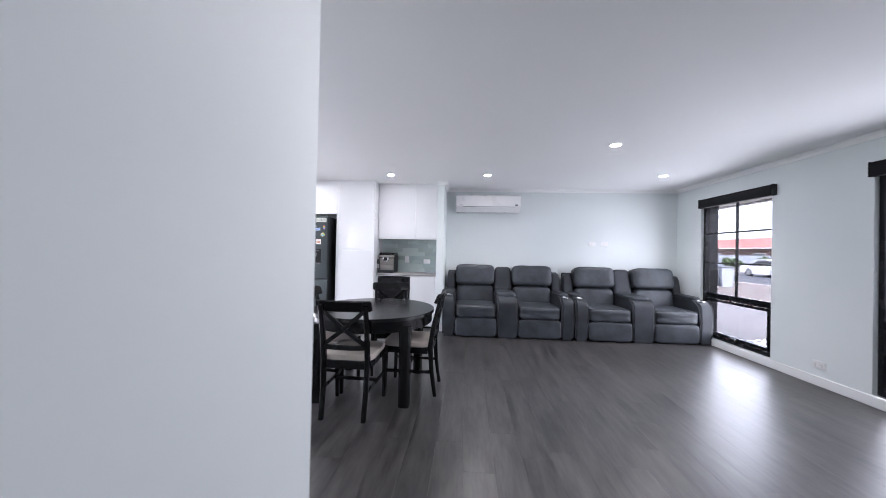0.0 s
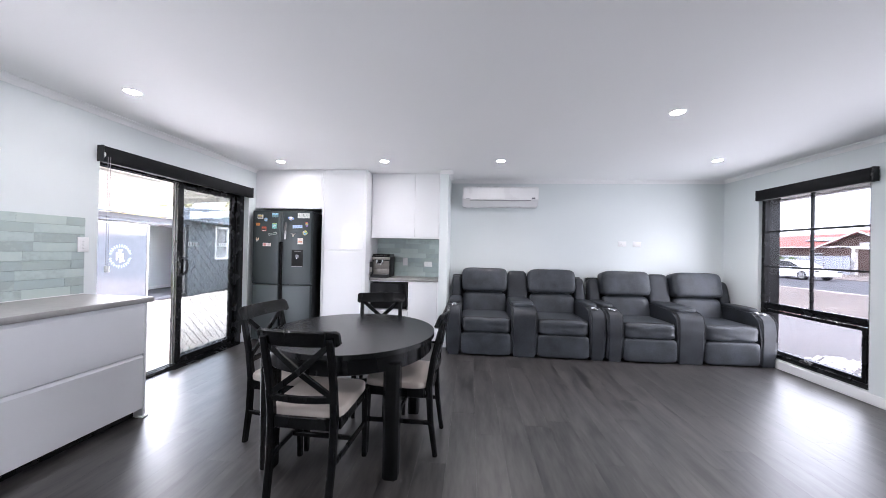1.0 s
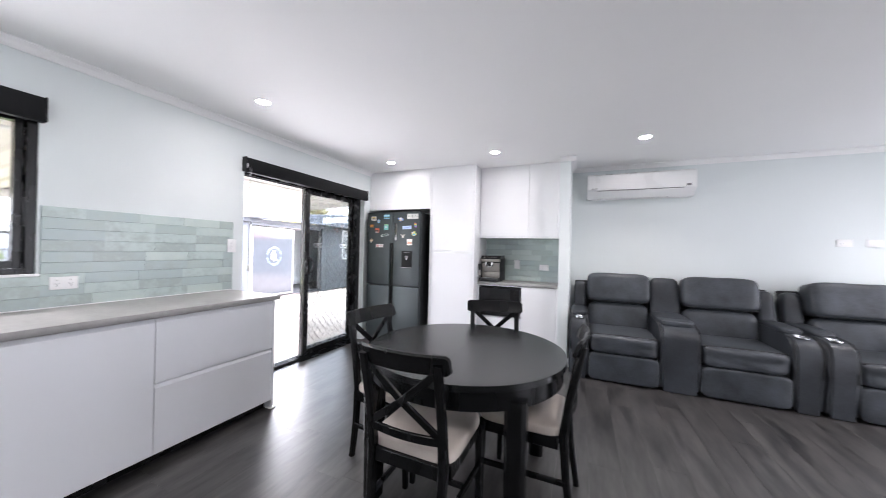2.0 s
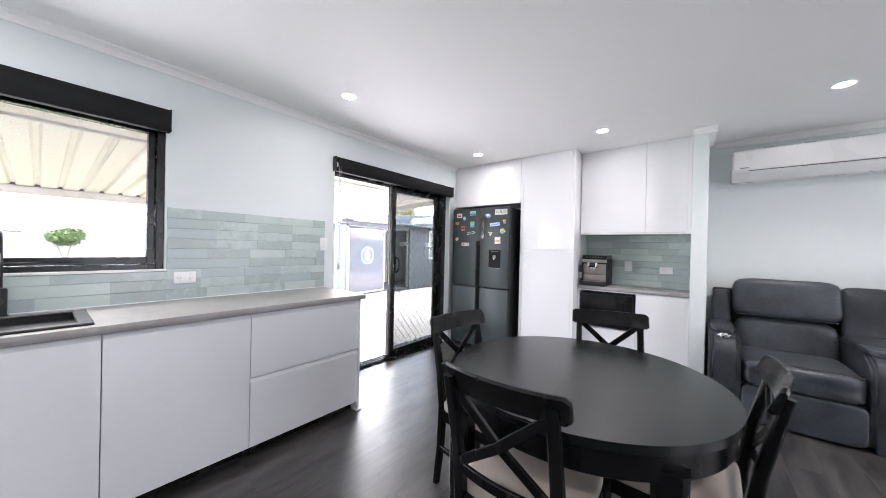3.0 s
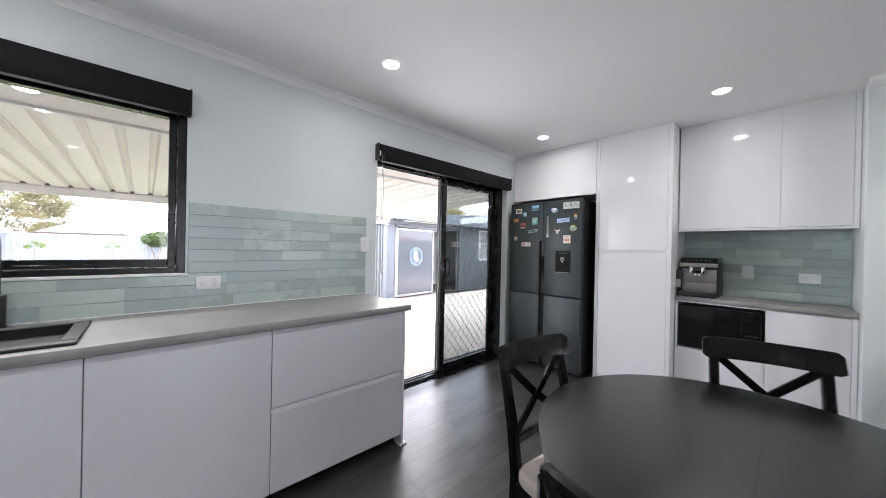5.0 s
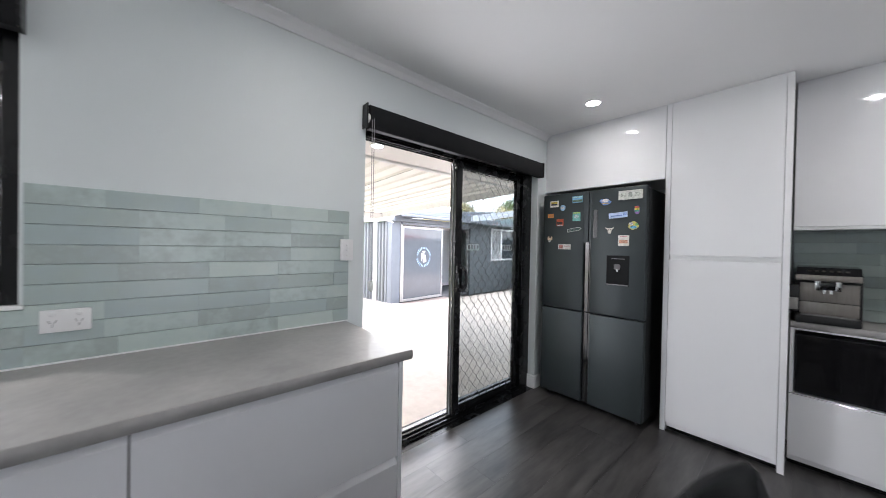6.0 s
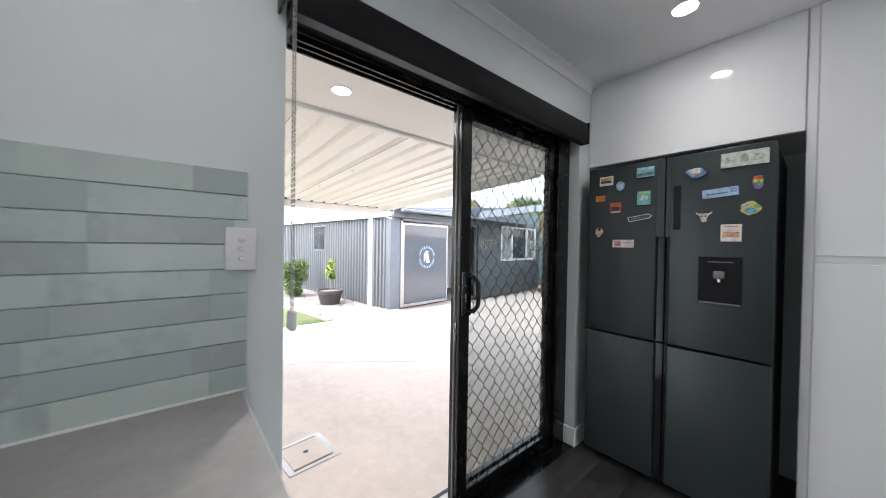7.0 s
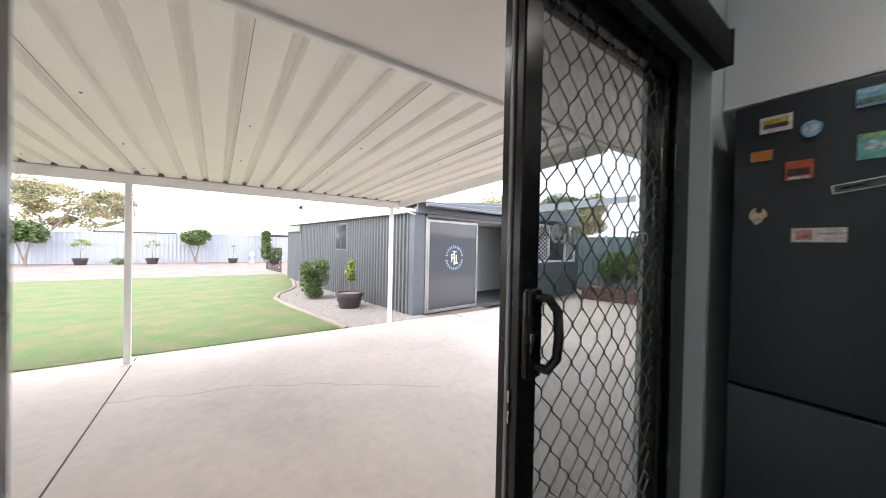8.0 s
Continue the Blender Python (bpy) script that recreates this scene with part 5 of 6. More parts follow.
while len(gf) < 70000:
    x = -8.17 - 10.3 * rg.random() ** 1.9
    y = edge_y(x) - 0.08 - 12 * rg.random() ** 1.3
    if noise.noise(Vector((x * 0.9, y * 0.9, 3))) < -0.28 and rg.random() < 0.4:
        continue
    a, h, w = rg.random() * 6.283, rg.uniform(0.003, 0.007), rg.uniform(0.003, 0.007)
    dx, dy = math.cos(a) * w, math.sin(a) * w
    z = GZ + 0.005
    n0 = len(gv)
    gv += [(x - dx, y - dy, z), (x + dx, y + dy, z), (x - math.sin(a) * rg.uniform(0.018, 0.035), y + math.cos(a) * rg.uniform(0.018, 0.035), z + h)]
    gf.append((n0, n0 + 1, n0 + 2))
gm = bpy.data.meshes.new("grass")
gm.from_pydata(gv, [], gf)
gm.materials.append(M_BLADE)
tagged(new("grass", gm), "short green and straw grass blades", "grass", kind="stuff")

structure("lawn_edge", slab(-8.21, -8.121, -14, 5.9, -0.3, GZ - 0.022), M_POT, "dark soil edge between lawn and concrete", "ground")
kerb = bmesh.new()
sweep(kerb, [(x, y, GZ - 0.01) for x, y in EDGE], 0.11, 0.09, side=Vector((0.3, 1, 0)), rounded=8)
structure("garden_edging", kerb, M_KERB, "pale curved concrete garden edging", "edging", smooth=True)
structure("garden_bed", slab(-18.4, -8.12, 5.3, 9.4, -0.3, GZ - 0.035), M_SOIL, "soil below pebble garden bed", "ground")
# pebbles
pv, pf = [], []
rp = random.Random(9)
OCT = [(1, 0, 0), (-1, 0, 0), (0, 1, 0), (0, -1, 0), (0, 0, 1), (0, 0, -1)]
OCF = [(0, 2, 4), (2, 1, 4), (1, 3, 4), (3, 0, 4), (2, 0, 5), (1, 2, 5), (3, 1, 5), (0, 3, 5)]
for _ in range(15000):
    x = -8.15 - 8.0 * rp.random() ** 1.4
    shed_y = 7.62 - (-8.4 - x) * 0.105
    lo = edge_y(x) + 0.07
    if shed_y < lo:
        continue
    y = rp.uniform(lo, shed_y)
    s = rp.uniform(0.014, 0.032)
    a, sq = rp.random() * 3.14, rp.uniform(0.4, 0.7)
    n0 = len(pv)
    for ox, oy, oz in OCT:
        u, v = ox * s * rp.uniform(0.8, 1.4), oy * s
        pv.append((x + u * math.cos(a) - v * math.sin(a), y + u * math.sin(a) + v * math.cos(a), GZ - 0.02 + oz * s * sq + rp.uniform(0, 0.012)))
    pf += [tuple(n0 + q for q in f) for f in OCF]
pm = bpy.data.meshes.new("pebbles")
pm.from_pydata(pv, [], pf)
pm.materials.append(M_STONE)
tagged(new("pebbles", pm), "loose pale pebble mulch", "pebbles", kind="stuff")
structure("gravel_strip", slab(-28.6, -18.6, -30, 30, -0.3, GZ - 0.005), M_SOIL, "pinkish gravel strip before the fence", "ground")

# ---- shed: its own frame, turned a little from the house ----
SO, ST = (-8.42, 7.42, 0.0), 6.2
shed = thing("shed", SO, "long slate grey corrugated steel shed with sliding glass door", "shed", turn=ST)


def corrugated(bm, axis, a, b, fixed, z0, z1, pitch=0.13, amp=0.036, out=1, t=0.002):
    n = max(2, int((b - a) / pitch))
    pr = []
    for k in range(n):
        u = a + (b - a) * k / n
        p = (b - a) / n
        pr += [(u, 0.0), (u + p * 0.35, 0.0), (u + p * 0.5, amp), (u + p * 0.85, amp)]
    pr.append((b, 0.0))
    for zz in ((z0, z1),):
        if axis == "x":
            lo = [bm.verts.new((u, fixed + out * d, zz[0])) for u, d in pr]
            hi = [bm.verts.new((u, fixed + out * d, zz[1](u) if callable(zz[1]) else zz[1])) for u, d in pr]
        else:
            lo = [bm.verts.new((fixed + out * d, u, zz[0])) for u, d in pr]
            hi = [bm.verts.new((fixed + out * d, u, zz[1](u) if callable(zz[1]) else zz[1])) for u, d in pr]
        for i in range(len(pr) - 1):
            bm.faces.new((lo[i], lo[i + 1], hi[i + 1], hi[i]))
    return bm


SL = 8.5
bm = bmesh.new()
corrugated(bm, "x", -6.75, -0.16, -0.002, GZ - 0.02, 1.93, out=-1)
part("side_sheeting", bm, M_SHED, shed, smooth=False)
core = bmesh.new()
box(core, -SL, -0.02, 0.008, 0.07, GZ - 0.1, 1.93)
box(core, -SL, -SL + 0.06, 0.07, 5.2, GZ - 0.1, 2.0)
box(core, -SL, -0.02, 5.2, 5.26, GZ - 0.1, 2.0)
part("frame_wall", core, M_SHED, shed, smooth=False)
part("corner_post", slab(-0.16, 0.01, -0.02, 0.26, GZ - 0.05, 1.93, 0.004), M_SHEDTRIM, shed)
part("roller_door", corrugated(bmesh.new(), "x", -SL + 0.1, -6.85, -0.004, GZ - 0.02, 1.66, pitch=0.10, amp=0.022, out=-1), M_SHED, shed, smooth=False)
part("roller_hood", slab(-SL, -6.8, -0.08, 0.006, 1.68, 1.91, 0.01), M_ALU, shed)
part("door_post", slab(-6.84, -6.74, -0.05, 0.006, GZ - 0.05, 1.90, 0.004), M_SHEDTRIM, shed)
wn1 = part("window", slab(-3.75, -3.0, -0.045, -0.012, 1.10, 1.84, 0.003), M_SHEDTRIM, shed)
part("pane", slab(-3.71, -3.39, -0.049, -0.045, 1.14, 1.80), M_CARGLASS, wn1, smooth=False)
part("pane", slab(-3.36, -3.04, -0.049, -0.045, 1.14, 1.80), M_CARGLASS, wn1, smooth=False)
rf = bmesh.new()
sweep(rf, [(-SL - 0.1, 2.55, 1.97), (0.05, 2.55, 1.97)], 5.35, 0.05, side=Vector((0, 1, 0)))
part("roof", rf, M_ROOFSHEET, shed, smooth=False)
part("gutter", slab(-SL - 0.1, -0.1, -0.13, -0.03, 1.925, 1.99, 0.006), M_POST, shed)
# front: sliding club door, open doorway, dark wall
part("head_beam", slab(-0.02, 0.12, -0.02, 3.15, 1.92, 2.03, 0.006), M_SHEDTRIM, shed)
part("head_beam", slab(0.0, 0.05, 0.28, 3.15, 1.86, 1.92, 0.003), M_SHEDTRIM, shed)
gd = bmesh.new()
D0, D1, DT = 0.31, 1.82, 1.82
for a, b, c, d in ((D0, D0 + 0.05, GZ, DT), (D1 - 0.05, D1, GZ, DT), (D0 + 0.05, D1 - 0.05, GZ, GZ + 0.06), (D0 + 0.05, D1 - 0.05, DT - 0.05, DT)):
    box(gd, 0.0, 0.035, a, b, c, d, 0.003)
cd = part("sliding_leaf", gd, M_ALU, shed, "silver framed smoked glass sliding leaf")
p = part("pane", slab(0.012, 0.018, D0 + 0.05, D1 - 0.05, GZ + 0.06, DT - 0.05), M_FILM, cd, smooth=False)
p.visible_shadow = False
part("door_jamb", slab(-0.03, 0.03, 0.26, 0.31, GZ, DT + 0.05, 0.003), M_ALU, shed)
part("door_jamb", slab(-0.03, 0.03, 3.0, 3.05, GZ, DT + 0.05, 0.003), M_ALU, shed)
# round emblem on the glass: ring of short bars and a plain cross mark
em = bmesh.new()
ec = ((D0 + D1) / 2 + 0.02, 1.02)
for k in range(26):
    a = 2 * math.pi * k / 26
    if abs(math.sin(a)) < 0.22:
        continue
    ca, sa = math.cos(a), math.sin(a)
    sweep(em, [(0.0195, ec[0] + ca * 0.215, ec[1] + sa * 0.215), (0.0195, ec[0] + ca * 0.275, ec[1] + sa * 0.275)], 0.002, 0.015, side=Vector((1, 0, 0)))
part("emblem_ring", em, colour("pale_blue_vinyl", (0.35, 0.55, 0.75)), cd, smooth=False)
em = bmesh.new()
for a, b, c, d in ((-0.02, 0.015, -0.15, 0.15), (-0.10, -0.07, -0.09, 0.09), (-0.07, 0.0, 0.06, 0.09), (-0.07, -0.02, -0.015, 0.015), (0.04, 0.07, -0.12, 0.06), (0.015, 0.10, -0.13, -0.10), (-0.06, 0.06, 0.135, 0.15)):
    box(em, 0.0185, 0.0205, ec[0] + a, ec[0] + b, ec[1] + c, ec[1] + d)
part("emblem_mark", em, M_WHITE, cd, smooth=False)
# interior
part("inner_floor", slab(-2.3, -0.02, 0.3, 5.2, GZ - 0.08, GZ - 0.01), M_ASPHALT, shed, smooth=False)
part("inner_wall", slab(-1.65, -1.59, 0.08, 5.2, GZ, 1.93), M_WALL, shed, smooth=False)
part("inner_skirting", slab(-1.59, -1.57, 0.08, 5.2, GZ, GZ + 0.1), M_TRIM, shed, smooth=False)
part("inner_ceiling", slab(-2.3, -0.02, 0.08, 5.2, 1.90, 1.93), M_CEIL, shed, smooth=False)
# dark rendered wall with a white security window and a row of rings
WA, WB, WZ0, WZ1 = 4.22, 6.42, 0.88, 1.93
part("dark_wall", holed_wall("x", -0.02, 0.10, 3.05, 6.72, GZ - 0.1, 2.02, [(WA, WB, WZ0, WZ1)]), M_DARKWALL, shed, smooth=False)
ws = bmesh.new()
for a, b, c, d in ((WA - 0.02, WA + 0.03, WZ0 - 0.03, WZ1 + 0.03), (WB - 0.03, WB + 0.02, WZ0 - 0.03, WZ1 + 0.03), (WA + 0.03, WB - 0.03, WZ0 - 0.03, WZ0 + 0.03), (WA + 0.03, WB - 0.03, WZ1 - 0.03, WZ1 + 0.03), (WA + 0.60, WA + 0.65, WZ0 + 0.03, WZ1 - 0.03), (WB - 0.65, WB - 0.60, WZ0 + 0.03, WZ1 - 0.03)):
    box(ws, 0.07, 0.125, a, b, c, d, 0.003)
w2 = part("window", ws, M_WHITE, shed, "white framed security window")
part("pane", slab(0.05, 0.056, WA, WB, WZ0, WZ1), M_CARGLASS, w2, smooth=False)
for ya, yb in ((WA + 0.03, WA + 0.60), (WB - 0.60, WB - 0.03)):
    gr = bmesh.new()
    rise, step = 0.34, 0.113
    zlow, zhigh = WZ0 + 0.03, WZ1 - 0.03
    k = zlow - rise
    while k < zhigh:
        for up in (True, False):
            # one diagonal, cut off at the frame
            t0, t1 = max(0.0, (zlow - k) / rise), min(1.0, (zhigh - k) / rise)
            if t1 - t0 > 0.05:
                u0, u1 = (t0, t1) if up else (1 - t0, 1 - t1)
                sweep(gr, [(0.105, ya + (yb - ya) * u0, k + rise * t0), (0.105, ya + (yb - ya) * u1, k + rise * t1)], 0.012, 0.012)
        k += step
    part("diamond_screen", gr, M_WHITE, w2, smooth=False)
# raked band coloured as the shaded soffit, and pale barge along the front roof, rising away from the house
part("raked_infill", prism(bmesh.new(), [(2.9, 2.02), (6.72, 2.02), (6.72, 2.56), (2.9, 2.06)], "x", 0.02, 0.09), M_SHADED_SHEET, shed, smooth=False)
part("front_barge", prism(bmesh.new(), [(2.6, 2.06), (10.8, 3.25), (10.8, 3.52), (2.6, 2.24)], "x", 0.46, 0.52), M_FENCE, shed, smooth=False)
# lean-to roof over the front, three stepped sheets
for k in range(4):
    st = bmesh.new()
    sweep(st, [(0.45 - k * 0.9, -0.05 - 0.0 * k, 2.05 + k * 0.10), (0.45 - k * 0.9, 5.8, 2.05 + k * 0.10)], 0.09, 0.06, side=Vector((1, 0, 0)))
    part("rafter", st, M_SHEDTRIM, shed, smooth=False)
for k in range(3):
    bb2 = bmesh.new()
    sweep(bb2, [(0.10 - 0.07 * k, -0.02 + 0.45 * k, 2.07 + 0.055 * k), (0.10 - 0.07 * k, 4.6, 2.20 + 0.16 * k)], 0.05, 0.10, side=Vector((1, 0, 0)))
    part("barge_board", bb2, M_SHEDTRIM, shed, smooth=False)
lt = bmesh.new()
sweep(lt, [(0.42, 2.85, 2.10), (-3.2, 2.85, 2.55)], 5.8, 0.03, side=Vector((0, 1, 0)))
part("lean_to_roof", lt, M_SHEDTRIM, shed, smooth=False)
fl = bmesh.new()
rod(fl, (-6.0, -0.06, 2.05), (-6.0, -0.06, 2.38), 0.012, 8)
sweep(fl, [(-6.0, -0.06, 2.38), (-6.02, -0.14, 2.50), (-6.02, -0.26, 2.48)], 0.014, 0.014, rounded=6)
box(fl, -6.07, -5.97, -0.34, -0.24, 2.40, 2.48, 0.01)
box(fl, -6.16, -6.08, -0.30, -0.20, 2.44, 2.52, 0.01)
part("flood_lamp", fl, M_BLACK, shed)


# ---- plants ----
def leaves(clumps, size, count, seed, flat=0.5):
    """A crown of small leaves, thickest near the skin of each clump."""
    r = random.Random(seed)
    v, f = [], []
    for cx, cy, cz, rx, ry, rz in clumps:
        for _ in range(count):
            d = Vector((r.gauss(0, 1), r.gauss(0, 1), r.gauss(0, 1))).normalized() * r.random() ** 0.42
            p = Vector((cx + d.x * rx, cy + d.y * ry, cz + d.z * rz))
            a = Vector((r.gauss(0, 1), r.gauss(0, 1), r.gauss(0, 0.6))).normalized()
            b = a.cross(Vector((r.gauss(0, 1), r.gauss(0, 1), r.gauss(0, 1)))).normalized()
            s = size * r.uniform(0.6, 1.3)
            n0 = len(v)
            v += [p - a * s, p + b * s * flat, p + a * s, p - b * s * flat]
            f.append((n0, n0 + 1, n0 + 2, n0 + 3))
    me = bpy.data.meshes.new("crown")
    me.from_pydata([tuple(q) for q in v], [], f)
    return me


def plant(name, at, label, category, stems, clumps, leaf, size, count, seed, group=""):
    t = thing(name, at, label, category, group)
    bm = bmesh.new()
    for pts, r0, r1 in stems:
        k = len(pts)
        rr = [2 * (r0 + (r1 - r0) * i / (k - 1)) for i in range(k)]
        sweep(bm, pts, rr, rr, rounded=7, side=Vector((1, 0.2, 0)))
    part("trunk", bm, M_BARK, t)
    me = leaves(clumps, size, count, seed)
    me.materials.append(leaf)
    cr = new("crown", me)
    cr.parent = t
    return t


def around(n, r, z0, z1, rc, seed):
    q = random.Random(seed)
    return [(r * math.cos(6.28 * k / n) * q.uniform(0.5, 1), r * math.sin(6.28 * k / n) * q.uniform(0.5, 1), q.uniform(z0, z1), rc * q.uniform(0.7, 1.2), rc * q.uniform(0.7, 1.2), rc * q.uniform(0.6, 1.0)) for k in range(n)]


plant("shrub", (-11.45, 6.25, GZ), "clipped two headed green garden shrub", "shrub", [([(0, 0, -0.02), (0.02, 0.05, 0.3), (0, 0.1, 0.55)], 0.03, 0.015), ([(0, 0, 0), (-0.05, -0.12, 0.3)], 0.025, 0.012)],
      [(0, 0.16, 0.80, 0.26, 0.22, 0.22), (0, -0.16, 0.72, 0.24, 0.20, 0.22), (0, 0.10, 0.50, 0.30, 0.26, 0.24), (0, -0.10, 0.35, 0.30, 0.26, 0.26), (0, 0.0, 0.14, 0.26, 0.22, 0.14)], M_LEAF, 0.035, 900, 21)


def pot(name, at, r, h, label):
    p = thing(name, at, label, "plant pot", "garden pots")
    part("pot_shell", lathe(bmesh.new(), [(r * 0.72, 0.0), (r * 0.95, h * 0.78), (r, h * 0.8), (r, h), (r * 0.9, h), (r * 0.88, h * 0.88)], 26), M_POT, p)
    part("potting_mix", lathe(bmesh.new(), [(r * 0.86, h * 0.86), (r * 0.87, h * 0.90)], 22), M_SOIL, p)
    return p


pot("plant_pot", (-9.85, 6.62, GZ), 0.30, 0.33, "wide dark brown plastic plant pot on pebbles")
plant("sapling", (-9.85, 6.62, GZ + 0.29), "young lime green leafy sapling in pot", "plant", [([(0, 0, 0), (0.01, 0.01, 0.3), (0, 0.02, 0.62)], 0.014, 0.007)],
      [(0, 0.02, 0.62, 0.11, 0.11, 0.17), (0.03, -0.04, 0.46, 0.09, 0.10, 0.14), (0, 0.06, 0.36, 0.08, 0.09, 0.10)], M_LEAF_LIGHT, 0.035, 170, 23)

# far fence
FXP = -28.6
fence = thing("fence", (FXP, 0, GZ), "pale blue grey corrugated steel boundary fence", "fence")
for k in range(16):
    y0 = -26 + k * 2.4
    bm = bmesh.new()
    corrugated(bm, "y", y0 + 0.03, y0 + 2.37, 0.0, 0.0, 1.72, pitch=0.19, amp=0.03)
    part("fence_panel", bm, M_FENCE, fence, smooth=False)
    part("fence_post", slab(-0.03, 0.04, y0 - 0.03, y0 + 0.03, 0.0, 1.76, 0.004), M_FENCE, fence)
    part("top_rail", slab(-0.02, 0.045, y0 + 0.03, y0 + 2.37, 1.70, 1.755, 0.004), M_FENCE, fence)
    part("mid_rail", slab(0.03, 0.05, y0 + 0.03, y0 + 2.37, 1.10, 1.14, 0.004), M_FENCE, fence)

for y, seed, sc in ((-3.5, 31, 1.15), (3.15, 32, 1.1), (6.85, 33, 0.95)):
    cl = [(cx, cy, cz, a, b, c) for cx, cy, cz, a, b, c in around(9, 0.50 * sc, 1.2 * sc, 1.65 * sc, 0.36 * sc, seed)] + [(0, 0, 1.45 * sc, 0.62 * sc, 0.72 * sc, 0.46 * sc)] * 3
    if seed == 33:
        cl = [(0, 0.1, 0.5 + 0.35 * q, 0.3, 0.32, 0.3) for q in range(5)]
    plant("small_tree", (-27.6, y, GZ), "small round headed green tree before the fence", "tree", [([(0, 0, 0), (0.03, 0.05, 0.5), (0.1, 0.22, 1.1 * sc)], 0.06, 0.03), ([(0, 0, 0.1), (0.0, -0.15, 0.6), (-0.05, -0.35, 1.15 * sc)], 0.05, 0.02)], cl, M_LEAF, 0.085, 420, seed, "trees along the fence")
for y, r, h, seed in ((-1.6, 0.30, 0.34, 41), (1.2, 0.30, 0.34, 42), (5.05, 0.28, 0.30, 43)):
    pot("plant_pot", (-27.4, y, GZ), r, h, "dark brown plant pot on gravel by fence")
    plant("sapling", (-27.4, y, GZ + 0.29), "thin young sapling with sparse leaves in pot", "plant", [([(0, 0, 0), (0.02, 0.03, 0.5), (0, 0.05, 0.9)], 0.02, 0.008), ([(0, 0.02, 0.4), (0, 0.25, 0.8)], 0.01, 0.005)],
          [(0, 0.05, 0.95, 0.2, 0.28, 0.14), (0, 0.25, 0.8, 0.14, 0.16, 0.1), (0, -0.2, 0.75, 0.12, 0.16, 0.1)] if seed != 43 else [(0, 0.05, 0.8, 0.1, 0.14, 0.08)], M_LEAF_LIGHT, 0.06, 70 if seed == 41 else 32, seed)
plant("low_shrub", (-27.2, -0.2 + 0.1, GZ), "low round green groundcover shrub", "shrub", [([(0, 0, 0), (0, 0, 0.15)], 0.03, 0.02)], [(0, 0, 0.17, 0.3, 0.42, 0.2)], M_LEAF, 0.05, 380, 45)
plant("spiky_shrub", (-25.6, 7.2, GZ + 0.2), "pale green spiky garden plant", "shrub", [([(0, 0, -0.2), (0, 0, 0.15)], 0.04, 0.02)], [(0, 0, 0.4, 0.4, 0.5, 0.42)], M_LEAF_LIGHT, 0.10, 240, 46)
pot("plant_pot", (-25.6, 7.2, GZ), 0.3, 0.3, "dark plant pot beside shed")
bb = bmesh.new()
lathe(bb, [(0.14, 0.0), (0.14, 0.08), (0.07, 0.12), (0.06, 0.38), (0.09, 0.42), (0.17, 0.48), (0.18, 0.55), (0.11, 0.58), (0.08, 0.70), (0.03, 0.74)], 20)
solid("bird_bath", bb, M_WHITE, "small white pedestal bird bath", "bird bath", at=(-27.3, 6.1, GZ))

# black picket gate beside the shed's far end
gate = thing("metal_gate", (-18.6, 6.55, GZ), "black metal picket gate and fence", "gate", turn=8)
for k in range(22):
    part("picket", slab(-k * 0.11 - 0.008, -k * 0.11 + 0.008, -0.008, 0.008, 0.05, 1.15), M_BLACK, gate, smooth=False)
for z in (0.15, 1.05):
    part("rail", slab(-2.35, 0.0, -0.015, 0.015, z, z + 0.04), M_BLACK, gate, smooth=False)

# neighbours beyond the fence
def hip_house(name, at, w, d, h, rise, wall, roofm, label, turn=0.0, over=0.5):
    hse = thing(name, at, label, "house", turn=turn)
    part("wall", slab(-d / 2, d / 2, -w / 2, w / 2, 0.0, h), wall, hse, smooth=False)
    bm = bmesh.new()
    a, b = d / 2 + over, w / 2 + over
    base = [bm.verts.new(p) for p in ((-a, -b, h), (a, -b, h), (a, b, h), (-a, b, h))]
    rl = max(0.05, w / 2 - d / 2)
    rg_ = [bm.verts.new((0, -rl, h + rise)), bm.verts.new((0, rl, h + rise))]
    for q in ((base[0], base[1], rg_[0]), (base[1], base[2], rg_[1], rg_[0]), (base[2], base[3], rg_[1]), (base[3], base[0], rg_[0], rg_[1]), base[::-1]):
        bm.faces.new(q)
    part("roof", bm, roofm, hse, smooth=False)
    gt = bmesh.new()
    for x0, x1, y0, y1 in ((a - 0.02, a + 0.10, -b, b), (-a - 0.10, -a + 0.02, -b, b), (-a, a, b - 0.02, b + 0.10), (-a, a, -b - 0.10, -b + 0.02)):
        box(gt, x0, x1, y0, y1, h - 0.12, h + 0.02)
    part("gutter", gt, M_POST, hse, smooth=False)
    return hse


gz = thing("gazebo", (-38, -0.75, GZ), "open gazebo with pale green metal roof", "gazebo")
gr = bmesh.new()
GA = 2.2
tip = gr.verts.new((0, 0, 3.12))
rim4 = [gr.verts.new(p) for p in ((-GA, -GA, 1.95), (GA, -GA, 1.95), (GA, GA, 1.95), (-GA, GA, 1.95))]
for k in range(4):
    gr.faces.new((rim4[k], rim4[(k + 1) % 4], tip))
gr.faces.new(rim4[::-1])
part("roof", gr, M_ROOFGREEN, gz, smooth=False)
ga = bmesh.new()
for a, b, c, d in ((-GA, GA, -GA - 0.05, -GA + 0.03), (-GA, GA, GA - 0.03, GA + 0.05), (-GA - 0.05, -GA + 0.03, -GA, GA), (GA - 0.03, GA + 0.05, -GA, GA)):
    box(ga, a, b, c, d, 1.84, 1.96)
part("eave_board", ga, M_BROWNBRICK, gz, "red brown eave board", smooth=False)
